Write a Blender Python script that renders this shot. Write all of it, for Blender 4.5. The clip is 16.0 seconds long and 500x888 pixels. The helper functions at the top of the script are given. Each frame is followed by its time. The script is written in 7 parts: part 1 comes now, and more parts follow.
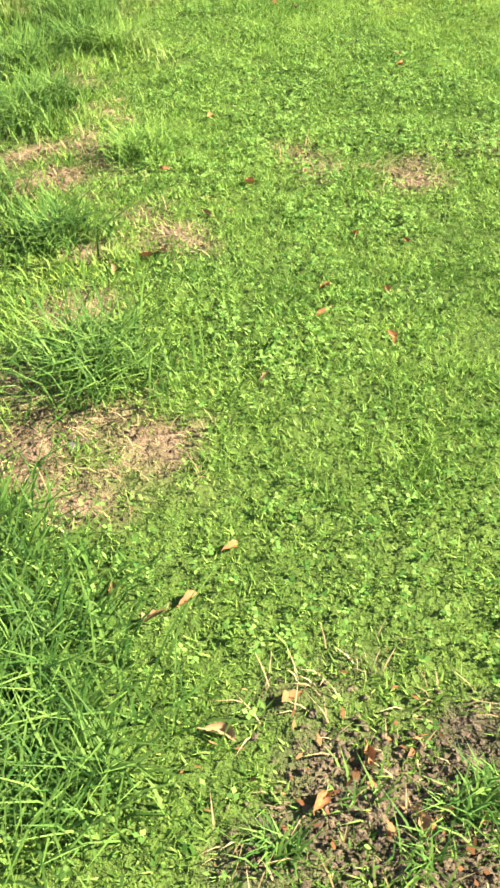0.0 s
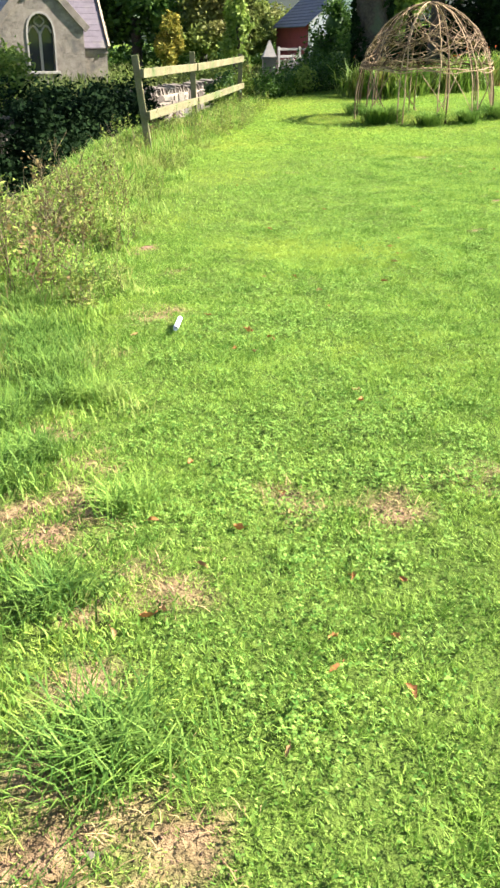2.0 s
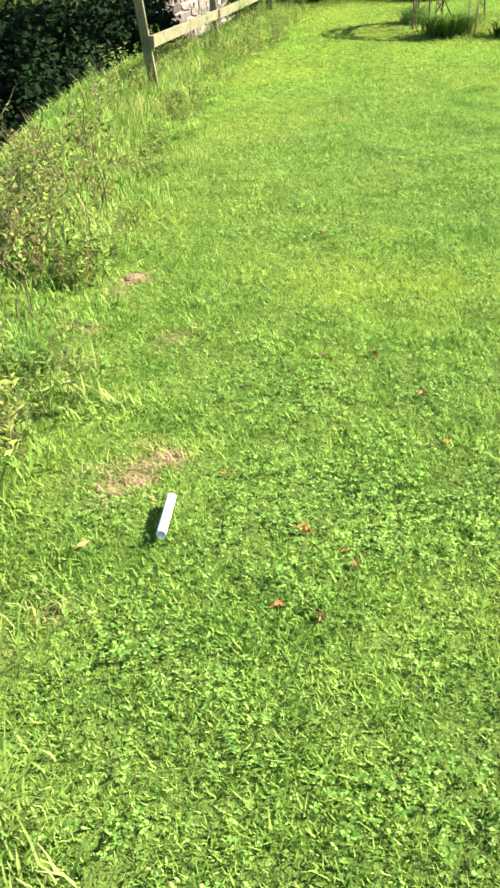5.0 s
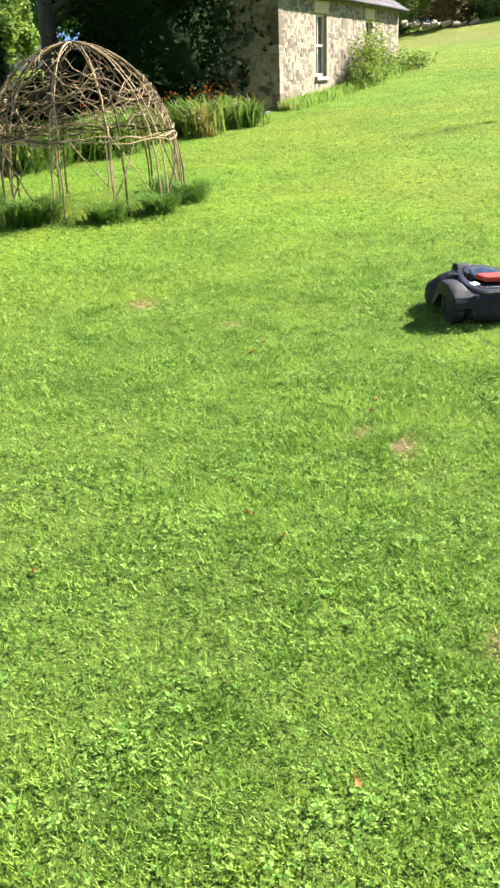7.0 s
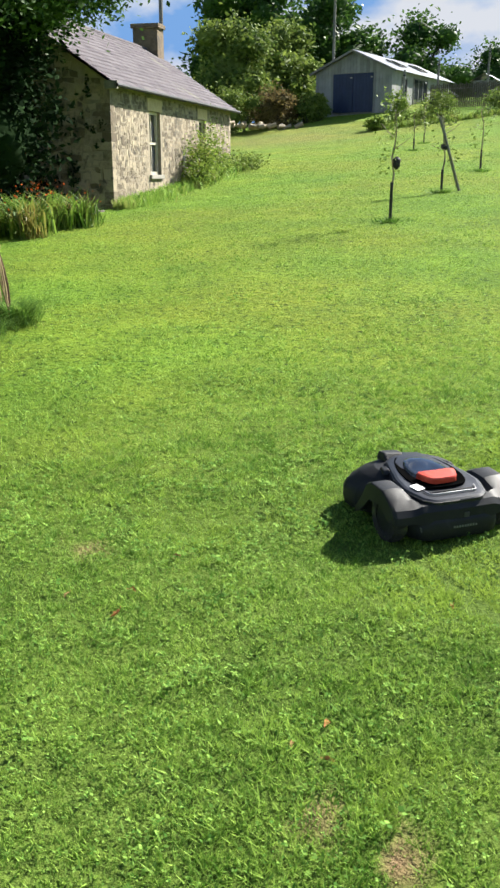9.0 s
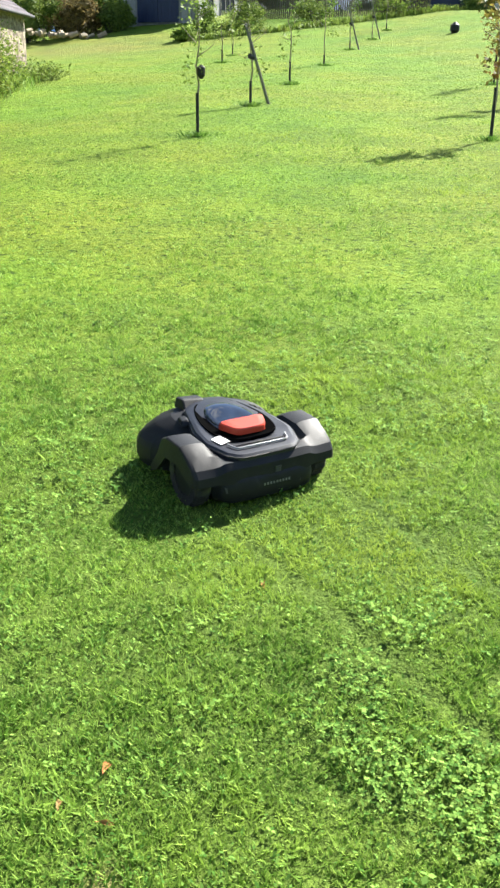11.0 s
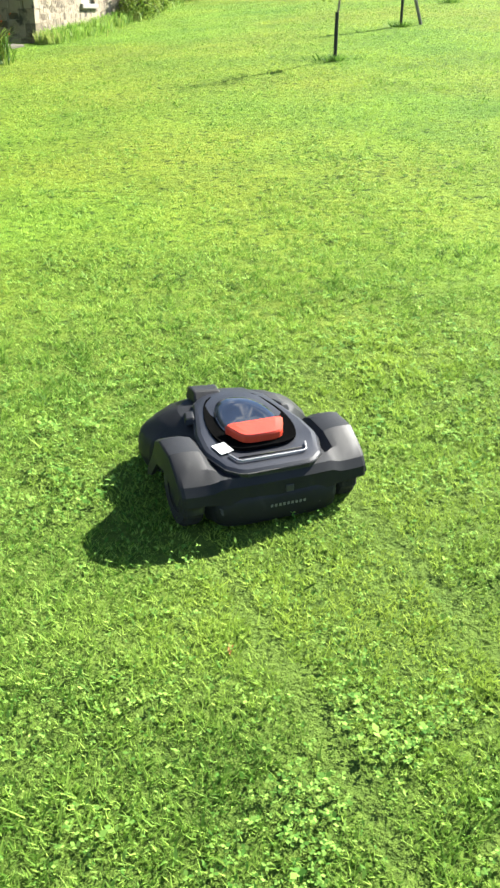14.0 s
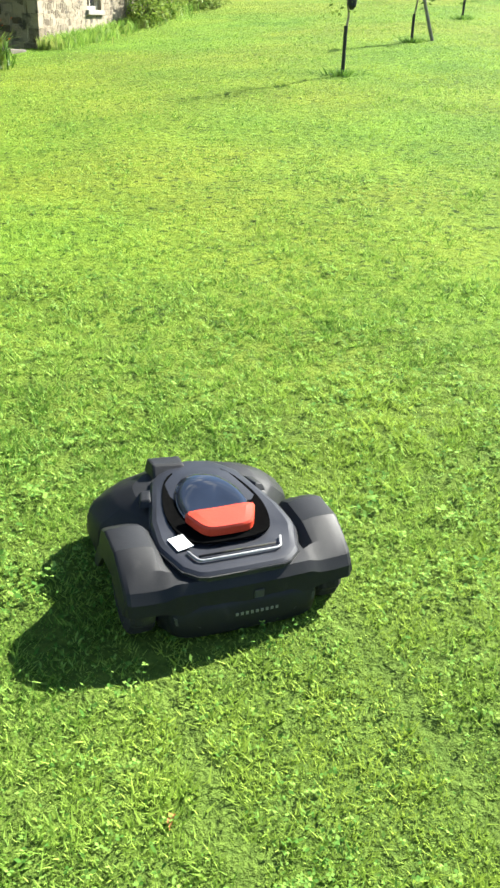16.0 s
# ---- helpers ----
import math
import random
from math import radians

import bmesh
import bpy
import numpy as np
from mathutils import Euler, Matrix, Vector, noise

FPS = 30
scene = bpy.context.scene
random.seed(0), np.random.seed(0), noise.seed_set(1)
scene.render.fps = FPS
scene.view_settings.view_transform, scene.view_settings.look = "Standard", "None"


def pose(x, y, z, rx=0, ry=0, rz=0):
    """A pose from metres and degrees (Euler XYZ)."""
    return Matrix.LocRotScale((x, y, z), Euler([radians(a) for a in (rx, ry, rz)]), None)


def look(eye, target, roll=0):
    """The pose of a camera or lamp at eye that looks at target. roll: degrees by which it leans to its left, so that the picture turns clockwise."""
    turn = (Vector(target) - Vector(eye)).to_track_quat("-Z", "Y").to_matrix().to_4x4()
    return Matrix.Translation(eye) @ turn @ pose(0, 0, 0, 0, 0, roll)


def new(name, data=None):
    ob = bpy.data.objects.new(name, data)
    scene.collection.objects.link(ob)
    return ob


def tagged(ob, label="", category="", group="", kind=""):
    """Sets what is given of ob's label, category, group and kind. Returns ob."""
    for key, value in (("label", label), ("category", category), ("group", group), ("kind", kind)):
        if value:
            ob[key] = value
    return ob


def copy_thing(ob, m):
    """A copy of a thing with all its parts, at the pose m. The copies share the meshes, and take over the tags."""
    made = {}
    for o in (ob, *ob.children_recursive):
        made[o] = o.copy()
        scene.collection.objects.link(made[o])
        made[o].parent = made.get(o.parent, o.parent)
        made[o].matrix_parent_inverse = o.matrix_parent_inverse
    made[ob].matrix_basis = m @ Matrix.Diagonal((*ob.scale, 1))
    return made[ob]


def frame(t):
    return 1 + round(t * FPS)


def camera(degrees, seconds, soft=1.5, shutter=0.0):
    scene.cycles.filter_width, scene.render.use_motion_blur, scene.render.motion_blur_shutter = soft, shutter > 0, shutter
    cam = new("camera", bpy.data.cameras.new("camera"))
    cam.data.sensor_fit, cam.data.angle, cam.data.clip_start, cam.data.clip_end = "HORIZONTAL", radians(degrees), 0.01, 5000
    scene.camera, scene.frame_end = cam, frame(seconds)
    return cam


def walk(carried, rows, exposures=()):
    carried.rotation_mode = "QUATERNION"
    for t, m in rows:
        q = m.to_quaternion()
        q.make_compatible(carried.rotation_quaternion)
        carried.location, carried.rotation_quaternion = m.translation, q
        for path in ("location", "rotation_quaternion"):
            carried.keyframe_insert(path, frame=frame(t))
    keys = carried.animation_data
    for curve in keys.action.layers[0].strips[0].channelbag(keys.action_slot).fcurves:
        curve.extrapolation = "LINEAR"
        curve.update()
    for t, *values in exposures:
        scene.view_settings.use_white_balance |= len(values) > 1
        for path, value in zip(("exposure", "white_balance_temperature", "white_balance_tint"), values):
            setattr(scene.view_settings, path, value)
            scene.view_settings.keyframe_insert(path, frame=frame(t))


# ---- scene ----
cam = camera(30.9, 16.0, soft=2.6)
PATH = [
    (0, (1.229, 2.768, 1.291), (1.108, 4.249, -0.048), 2.1),
    (0.5, (1.146, 2.728, 1.375), (1.167, 4.399, 0.277), 3.2),
    (1, (1.095, 2.688, 1.452), (1.125, 4.514, 0.637), 2.2),
    (1.5, (1.073, 2.714, 1.453), (1.091, 4.567, 0.700), 1.7),
    (2, (1.066, 2.895, 1.421), (1.031, 4.720, 0.605), -0.0),
    (2.5, (1.108, 3.320, 1.435), (0.977, 5.127, 0.588), -3.1),
    (3, (1.132, 3.738, 1.390), (0.998, 5.529, 0.511), -3.7),
    (3.2, (1.126, 3.984, 1.433), (1.035, 5.782, 0.563), -2.9),
    (5.3, (0.948, 5.759, 1.440), (0.832, 7.491, 0.448), -2.3),
    (5.5, (0.937, 5.977, 1.455), (0.812, 7.728, 0.496), -3.0),
    (6, (0.916, 6.335, 1.517), (1.011, 8.132, 0.644), -1.3),
    (6.5, (0.975, 7.003, 1.557), (1.440, 8.771, 0.748), -1.1),
    (7, (1.256, 8.289, 1.532), (1.951, 10.009, 0.783), -2.1),
    (7.5, (1.564, 9.477, 1.558), (2.424, 11.145, 0.865), -2.4),
    (8, (1.626, 9.775, 1.620), (2.677, 11.345, 0.965), -1.5),
    (8.5, (1.695, 9.861, 1.649), (2.781, 11.425, 1.036), -0.8),
    (9, (1.858, 9.969, 1.693), (2.905, 11.570, 1.109), -0.0),
    (9.2, (1.901, 10.009, 1.674), (2.959, 11.600, 1.084), -0.1),
    (11.3, (2.398, 10.428, 1.587), (3.718, 11.734, 0.844), 0.6),
    (11.5, (2.379, 10.464, 1.585), (3.697, 11.775, 0.849), 0.3),
    (12, (2.414, 10.537, 1.599), (3.625, 11.951, 0.868), -0.8),
    (12.5, (2.529, 10.533, 1.606), (3.712, 11.946, 0.827), 0.3),
    (13, (2.622, 10.572, 1.582), (3.845, 11.899, 0.720), 2.8),
    (13.5, (2.912, 10.605, 1.535), (4.060, 11.984, 0.650), 2.0),
    (14, (3.145, 10.588, 1.592), (4.170, 12.064, 0.713), 0.5),
    (14.5, (3.324, 10.682, 1.605), (4.290, 12.203, 0.737), 1.7),
    (15, (3.392, 10.729, 1.600), (4.293, 12.277, 0.710), 1.6),
    (15.5, (3.497, 10.822, 1.618), (4.416, 12.348, 0.709), 1.3),
    (16, (3.501, 10.950, 1.593), (4.529, 12.433, 0.732), 2.1),
]
walk(cam, [(t, look(eye, target, roll)) for t, eye, target, roll in PATH], exposures=((0.0, 2.30, 6450, 17), (1.2, 2.44, 6450, 17), (1.8, 2.44, 6450, 17), (3.2, 2.32, 6450, 18), (5.5, 2.36, 6450, 14), (6.0, 2.26, 6450, 14), (7.0, 2.30, 6500, 12), (7.5, 2.24, 6500, 12), (8.0, 2.06, 6420, 10), (8.5, 1.72, 6400, 10), (9.2, 1.82, 6380, 9), (11.3, 2.16, 6350, 9), (12.5, 2.16, 6350, 9), (14.0, 2.33, 6350, 8), (16.0, 2.31, 6350, 7)))

# ---- world and sun ----
SUN_EL, SUN_AZ = 40.0, 83.0            # degrees; azimuth clockwise from +y
world = bpy.data.worlds.new("sky")
scene.world = world
world.use_nodes = True
wn, wl = world.node_tree.nodes, world.node_tree.links
wn.clear()
sky = wn.new("ShaderNodeTexSky")
sky.sky_type, sky.sun_disc = "NISHITA", False
sky.sun_elevation, sky.sun_rotation = radians(SUN_EL), radians(SUN_AZ)
sky.air_density, sky.dust_density, sky.ozone_density = 1.0, 0.1, 3.0
# white cumulus drifting low over the blue
wc = wn.new("ShaderNodeTexCoord")
wm = wn.new("ShaderNodeMapping")
wm.inputs["Scale"].default_value = (1.0, 1.0, 2.6)
wz = wn.new("ShaderNodeTexNoise")
wz.inputs["Scale"].default_value, wz.inputs["Detail"].default_value, wz.inputs["Roughness"].default_value = 5.5, 8.0, 0.55
wr = wn.new("ShaderNodeValToRGB")
wr.color_ramp.elements[0].position, wr.color_ramp.elements[1].position = 0.54, 0.66
wx = wn.new("ShaderNodeMix")
wx.data_type = "RGBA"
wx.inputs["B"].default_value = (7.5, 7.8, 8.4, 1)
wb = wn.new("ShaderNodeBackground")
wb.inputs["Strength"].default_value = 0.05
wo = wn.new("ShaderNodeOutputWorld")
wl.new(wc.outputs["Generated"], wm.inputs["Vector"])
wl.new(wm.outputs["Vector"], wz.inputs["Vector"])
wl.new(wz.outputs["Fac"], wr.inputs["Fac"])
wl.new(wr.outputs["Color"], wx.inputs["Factor"])
wl.new(sky.outputs["Color"], wx.inputs["A"])
wl.new(wx.outputs["Result"], wb.inputs["Color"])
wl.new(wb.outputs["Background"], wo.inputs["Surface"])

sun = new("sun", bpy.data.lights.new("sun", "SUN"))
sun.data.energy, sun.data.angle, sun.data.color = 5.0, radians(0.5), (1.0, 0.95, 0.86)
to_sun = Vector((math.sin(radians(SUN_AZ)) * math.cos(radians(SUN_EL)), math.cos(radians(SUN_AZ)) * math.cos(radians(SUN_EL)), math.sin(radians(SUN_EL))))
sun.matrix_world = look(to_sun * 60, (0, 0, 0))


# ---- materials ----
def surface(name, dark, light, scale=3.0, fine=40.0, rough=0.8, bump=0.25, metal=0.0, spec=0.3, island=0.0, own=0.0, third=None, third_scale=0.7, third_at=0.6):
    """A rough surface mottled at two scales; island and own vary it piece by piece; third is a stain colour."""
    m = bpy.data.materials.new(name)
    m.use_nodes = True
    n, l = m.node_tree.nodes, m.node_tree.links
    b = n["Principled BSDF"]
    geo = n.new("ShaderNodeNewGeometry")
    big, small = n.new("ShaderNodeTexNoise"), n.new("ShaderNodeTexNoise")
    big.inputs["Scale"].default_value, big.inputs["Detail"].default_value = scale, 5.0
    small.inputs["Scale"].default_value, small.inputs["Detail"].default_value = fine, 4.0
    l.new(geo.outputs["Position"], big.inputs["Vector"])
    l.new(geo.outputs["Position"], small.inputs["Vector"])
    blend = n.new("ShaderNodeMath")
    blend.operation = "MULTIPLY_ADD"
    blend.inputs[1].default_value = 0.45
    l.new(small.outputs["Fac"], blend.inputs[0])
    half = n.new("ShaderNodeMath")
    half.operation = "MULTIPLY"
    half.inputs[1].default_value = 0.55
    l.new(big.outputs["Fac"], half.inputs[0])
    l.new(half.outputs[0], blend.inputs[2])
    last = blend.outputs[0]
    if island or own:
        add = n.new("ShaderNodeMath")
        add.operation = "MULTIPLY_ADD"
        add.inputs[1].default_value = island or own
        off = n.new("ShaderNodeMath")
        off.operation = "SUBTRACT"
        off.inputs[1].default_value = (island or own) * 0.5
        if island:
            l.new(geo.outputs["Random Per Island"], add.inputs[0])
        else:
            info = n.new("ShaderNodeObjectInfo")
            l.new(info.outputs["Random"], add.inputs[0])
        l.new(last, add.inputs[2])
        l.new(add.outputs[0], off.inputs[0])
        last = off.outputs[0]
    ramp = n.new("ShaderNodeValToRGB")
    ramp.color_ramp.elements[0].position, ramp.color_ramp.elements[1].position = 0.32, 0.68
    ramp.color_ramp.elements[0].color, ramp.color_ramp.elements[1].color = (*dark, 1), (*light, 1)
    l.new(last, ramp.inputs["Fac"])
    colour = ramp.outputs["Color"]
    if third:
        stain, fade, mix = n.new("ShaderNodeTexNoise"), n.new("ShaderNodeValToRGB"), n.new("ShaderNodeMix")
        stain.inputs["Scale"].default_value, stain.inputs["Detail"].default_value = third_scale, 6.0
        fade.color_ramp.elements[0].position, fade.color_ramp.elements[1].position = third_at - 0.06, third_at + 0.06
        mix.data_type = "RGBA"
        mix.inputs["B"].default_value = (*third, 1)
        l.new(geo.outputs["Position"], stain.inputs["Vector"])
        l.new(stain.outputs["Fac"], fade.inputs["Fac"])
        l.new(fade.outputs["Color"], mix.inputs["Factor"])
        l.new(colour, mix.inputs["A"])
        colour = mix.outputs["Result"]
    l.new(colour, b.inputs["Base Color"])
    b.inputs["Roughness"].default_value, b.inputs["Metallic"].default_value = rough, metal
    b.inputs["Specular IOR Level"].default_value = spec
    if bump:
        bp = n.new("ShaderNodeBump")
        bp.inputs["Strength"].default_value, bp.inputs["Distance"].default_value = bump, 0.02
        l.new(small.outputs["Fac"], bp.inputs["Height"])
        l.new(bp.outputs["Normal"], b.inputs["Normal"])
    return m


def leafy(name, dark, light, scale=1.5, through_light=0.35, rough=0.55, spread=0.7, warm=None, warm_at=0.62, warm_scale=0.5, low=0.2, high=0.0):
    """Leaves and blades: each its own tint, drifting over the ground in patches, with light shining through."""
    m = bpy.data.materials.new(name)
    m.use_nodes = True
    n, l = m.node_tree.nodes, m.node_tree.links
    b, out = n["Principled BSDF"], n["Material Output"]
    geo, noise_node, ramp = n.new("ShaderNodeNewGeometry"), n.new("ShaderNodeTexNoise"), n.new("ShaderNodeValToRGB")
    noise_node.inputs["Scale"].default_value, noise_node.inputs["Detail"].default_value = scale, 4.0
    l.new(geo.outputs["Position"], noise_node.inputs["Vector"])
    mad = n.new("ShaderNodeMath")
    mad.operation = "MULTIPLY_ADD"
    mad.inputs[1].default_value = spread
    sub = n.new("ShaderNodeMath")
    sub.operation = "SUBTRACT"
    sub.inputs[1].default_value = spread * 0.5
    l.new(geo.outputs["Random Per Island"], mad.inputs[0])
    l.new(noise_node.outputs["Fac"], mad.inputs[2])
    l.new(mad.outputs[0], sub.inputs[0])
    ramp.color_ramp.elements[0].position, ramp.color_ramp.elements[1].position = low, high or 1.0 - low
    ramp.color_ramp.elements[0].color, ramp.color_ramp.elements[1].color = (*dark, 1), (*light, 1)
    l.new(sub.outputs[0], ramp.inputs["Fac"])
    colour = ramp.outputs["Color"]
    if warm:
        patch, fade, mix = n.new("ShaderNodeTexNoise"), n.new("ShaderNodeValToRGB"), n.new("ShaderNodeMix")
        patch.inputs["Scale"].default_value, patch.inputs["Detail"].default_value = warm_scale, 5.0
        fade.color_ramp.elements[0].position, fade.color_ramp.elements[1].position = warm_at - 0.08, warm_at + 0.1
        mix.data_type = "RGBA"
        mix.inputs["B"].default_value = (*warm, 1)
        l.new(geo.outputs["Position"], patch.inputs["Vector"])
        l.new(patch.outputs["Fac"], fade.inputs["Fac"])
        l.new(fade.outputs["Color"], mix.inputs["Factor"])
        l.new(colour, mix.inputs["A"])
        colour = mix.outputs["Result"]
    l.new(colour, b.inputs["Base Color"])
    b.inputs["Roughness"].default_value, b.inputs["Specular IOR Level"].default_value = rough, 0.12
    tr, ms = n.new("ShaderNodeBsdfTranslucent"), n.new("ShaderNodeMixShader")
    l.new(colour, tr.inputs["Color"])
    ms.inputs["Fac"].default_value = through_light
    l.new(b.outputs["BSDF"], ms.inputs[1])
    l.new(tr.outputs["BSDF"], ms.inputs[2])
    l.new(ms.outputs["Shader"], out.inputs["Surface"])
    return m


def glassy(name, tint=(0.02, 0.025, 0.03), rough=0.06):
    m = bpy.data.materials.new(name)
    m.use_nodes = True
    b = m.node_tree.nodes["Principled BSDF"]
    b.inputs["Base Color"].default_value = (*tint, 1)
    b.inputs["Roughness"].default_value, b.inputs["Specular IOR Level"].default_value = rough, 0.6
    b.inputs["Coat Weight"].default_value = 0.5
    b.inputs["Coat Roughness"].default_value = 0.04
    return m


GRASS = leafy("lawn_blades", (0.082, 0.180, 0.021), (0.275, 0.415, 0.070), 4.0, 0.42, 0.6, 0.50, (0.32, 0.42, 0.062), 0.60, 0.6, low=0.30, high=0.64)
CLOVER = leafy("clover_leaves", (0.062, 0.155, 0.020), (0.225, 0.370, 0.068), 3.0, 0.32, 0.8, 0.9)
TALL = leafy("long_grass", (0.088, 0.195, 0.025), (0.280, 0.415, 0.074), 2.0, 0.40, 0.6, 0.7, (0.35, 0.355, 0.11), 0.59, 0.9)
STRAW = leafy("dead_grass", (0.26, 0.18, 0.075), (0.46, 0.35, 0.16), 4.0, 0.25, 0.7, 0.8)
WEED = leafy("weed_leaves", (0.085, 0.140, 0.020), (0.26, 0.35, 0.062), 3.0, 0.35, 0.65, 0.9, (0.22, 0.20, 0.06), 0.64, 2.0)
RANK = leafy("rank_grass", (0.050, 0.072, 0.018), (0.140, 0.175, 0.048), 0.8, 0.3, 0.7, 0.9)
RUSSET = leafy("russet_weed_leaves", (0.075, 0.060, 0.022), (0.22, 0.165, 0.060), 3.0, 0.3, 0.7, 0.9)
STALK = surface("dry_stalk", (0.065, 0.050, 0.024), (0.17, 0.135, 0.065), 9, 60, 0.9, 0.1)
OAK = leafy("broad_leaves", (0.018, 0.05, 0.010), (0.065, 0.13, 0.022), 0.6, 0.3, 0.5, 0.8)
# near-black leaf colour: deep shade on ivy and evergreens is painted in
YEW = leafy("shade_dark_evergreen", (0.005, 0.013, 0.005), (0.014, 0.030, 0.009), 0.8, 0.05, 1.0, 0.8)
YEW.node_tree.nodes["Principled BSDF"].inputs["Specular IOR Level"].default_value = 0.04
HEDGE = leafy("hedgerow_leaves", (0.050, 0.090, 0.016), (0.21, 0.27, 0.055), 0.35, 0.32, 0.65, 0.6, (0.16, 0.15, 0.045), 0.62, 0.16)
YELLOW = leafy("autumn_leaves", (0.13, 0.150, 0.025), (0.36, 0.30, 0.050), 1.0, 0.35, 0.6, 0.8)
BRIGHT = leafy("bright_leaves", (0.085, 0.145, 0.022), (0.23, 0.31, 0.060), 1.0, 0.35, 0.6, 0.8)
STRAP = leafy("strap_leaves", (0.06, 0.13, 0.016), (0.21, 0.31, 0.05), 2.0, 0.35, 0.45, 0.8, (0.30, 0.22, 0.07), 0.62, 1.4)
TURNING = leafy("turning_leaves", (0.075, 0.075, 0.018), (0.28, 0.23, 0.050), 6.0, 0.35, 0.6, 0.9, (0.24, 0.12, 0.035), 0.60, 4.0)
PETAL = leafy("orange_petals", (0.38, 0.05, 0.01), (0.62, 0.12, 0.02), 3.0, 0.3, 0.5, 0.9)
FALLEN = leafy("fallen_leaf", (0.15, 0.062, 0.020), (0.36, 0.175, 0.060), 9.0, 0.12, 0.75, 0.9)
FALLEN_PALE = leafy("pale_fallen_leaf", (0.19, 0.115, 0.045), (0.36, 0.225, 0.095), 9.0, 0.12, 0.7, 0.7)
BARK = surface("bark", (0.020, 0.016, 0.012), (0.080, 0.066, 0.052), 3, 22, 0.95, 0.8, third=(0.055, 0.065, 0.040), third_at=0.62, third_scale=2.0)
WILLOW = surface("willow_rod", (0.062, 0.036, 0.018), (0.30, 0.212, 0.120), 5, 70, 0.8, 0.15, own=0.9, spec=0.2)
FENCE_WOOD = surface("weathered_fence_wood", (0.085, 0.078, 0.040), (0.20, 0.182, 0.098), 4, 50, 0.92, 0.25, third=(0.10, 0.125, 0.050), third_at=0.6, third_scale=3, spec=0.12)
HURDLE_WOOD = surface("brown_hurdle_wood", (0.055, 0.045, 0.032), (0.135, 0.112, 0.082), 4, 40, 0.9, 0.3)
OLD_WOOD = surface("old_grey_wood", (0.10, 0.095, 0.085), (0.24, 0.23, 0.21), 4, 40, 0.9, 0.3)
STONE = surface("cottage_stone", (0.12, 0.094, 0.064), (0.345, 0.285, 0.200), 9, 45, 0.9, 0.5, own=0.55, third=(0.085, 0.072, 0.058), third_at=0.60, third_scale=4.5)
STONE_REST = surface("cottage_stone_rest", (0.12, 0.094, 0.064), (0.345, 0.285, 0.200), 9, 45, 0.9, 0.5, island=0.55, third=(0.085, 0.072, 0.058), third_at=0.60, third_scale=4.5)
MORTAR = surface("lime_mortar", (0.20, 0.165, 0.118), (0.34, 0.288, 0.212), 5, 60, 0.95, 0.4, third=(0.17, 0.15, 0.12), third_at=0.6, third_scale=1.2)
CHIMNEY_STONE = surface("brown_chimney_stone", (0.085, 0.060, 0.036), (0.20, 0.150, 0.098), 6, 40, 0.92, 0.5, third=(0.09, 0.075, 0.06), third_at=0.58, third_scale=3.0)
YELLOW_BRICK = surface("yellow_brick", (0.38, 0.29, 0.17), (0.55, 0.44, 0.28), 7, 50, 0.9, 0.2, island=0.4)
GREY_STONE = surface("church_stone", (0.115, 0.098, 0.078), (0.255, 0.222, 0.175), 2.5, 30, 0.92, 0.4, island=0.22, own=0.0, third=(0.10, 0.095, 0.082), third_at=0.6, third_scale=0.8)
TAN_STONE = surface("tan_dressed_stone", (0.20, 0.155, 0.10), (0.36, 0.29, 0.20), 4, 40, 0.88, 0.2)
PALE_STONE = surface("dressed_stone", (0.21, 0.195, 0.168), (0.34, 0.315, 0.272), 4, 40, 0.88, 0.2)
WALL_STONE = surface("rubble_stone", (0.060, 0.050, 0.037), (0.175, 0.150, 0.114), 4, 35, 0.92, 0.45, island=0.6, third=(0.10, 0.10, 0.075), third_at=0.6, third_scale=2)
SLATE = surface("roof_slate", (0.070, 0.060, 0.067), (0.125, 0.110, 0.118), 2.0, 30, 0.85, 0.15, island=0.25, spec=0.15, third=(0.14, 0.13, 0.11), third_at=0.64, third_scale=0.9)
DARK_SLATE = surface("blue_slate", (0.060, 0.063, 0.075), (0.12, 0.123, 0.14), 2.0, 30, 0.7, 0.15, island=0.3, spec=0.25)
RED_PAINT = surface("red_render", (0.17, 0.030, 0.034), (0.26, 0.048, 0.050), 1.5, 30, 0.85, 0.1)
SASH = surface("faded_cream_paint", (0.34, 0.30, 0.23), (0.50, 0.46, 0.38), 6, 50, 0.7, 0.1)
WHITE_PAINT = surface("white_paint", (0.66, 0.65, 0.62), (0.82, 0.81, 0.78), 3, 40, 0.6, 0.05)
BOARD = surface("silvered_boards", (0.15, 0.148, 0.142), (0.27, 0.265, 0.255), 1.8, 25, 0.9, 0.2, own=0.3)
# silvered boards again, sunlight on the shed's long side put into the colour
PALE_BOARD = surface("lightened_boards", (0.22, 0.218, 0.212), (0.33, 0.328, 0.32), 2.5, 25, 0.8, 0.08, own=0.2)
BLUE = surface("navy_paint", (0.008, 0.015, 0.045), (0.015, 0.026, 0.070), 2, 30, 0.45, 0.05, own=0.15)
TIN = surface("metal_roof", (0.15, 0.165, 0.19), (0.23, 0.25, 0.28), 1.2, 20, 0.55, 0.05, spec=0.3)
PLASTIC = surface("charcoal_plastic", (0.0070, 0.0074, 0.0086), (0.014, 0.0144, 0.0162), 14, 320, 0.52, 0.05, spec=0.22, third=(0.03, 0.03, 0.03), third_at=0.68, third_scale=9)
GREY_PLASTIC = surface("grey_plastic", (0.030, 0.031, 0.033), (0.048, 0.048, 0.050), 14, 320, 0.5, 0.04, spec=0.4)
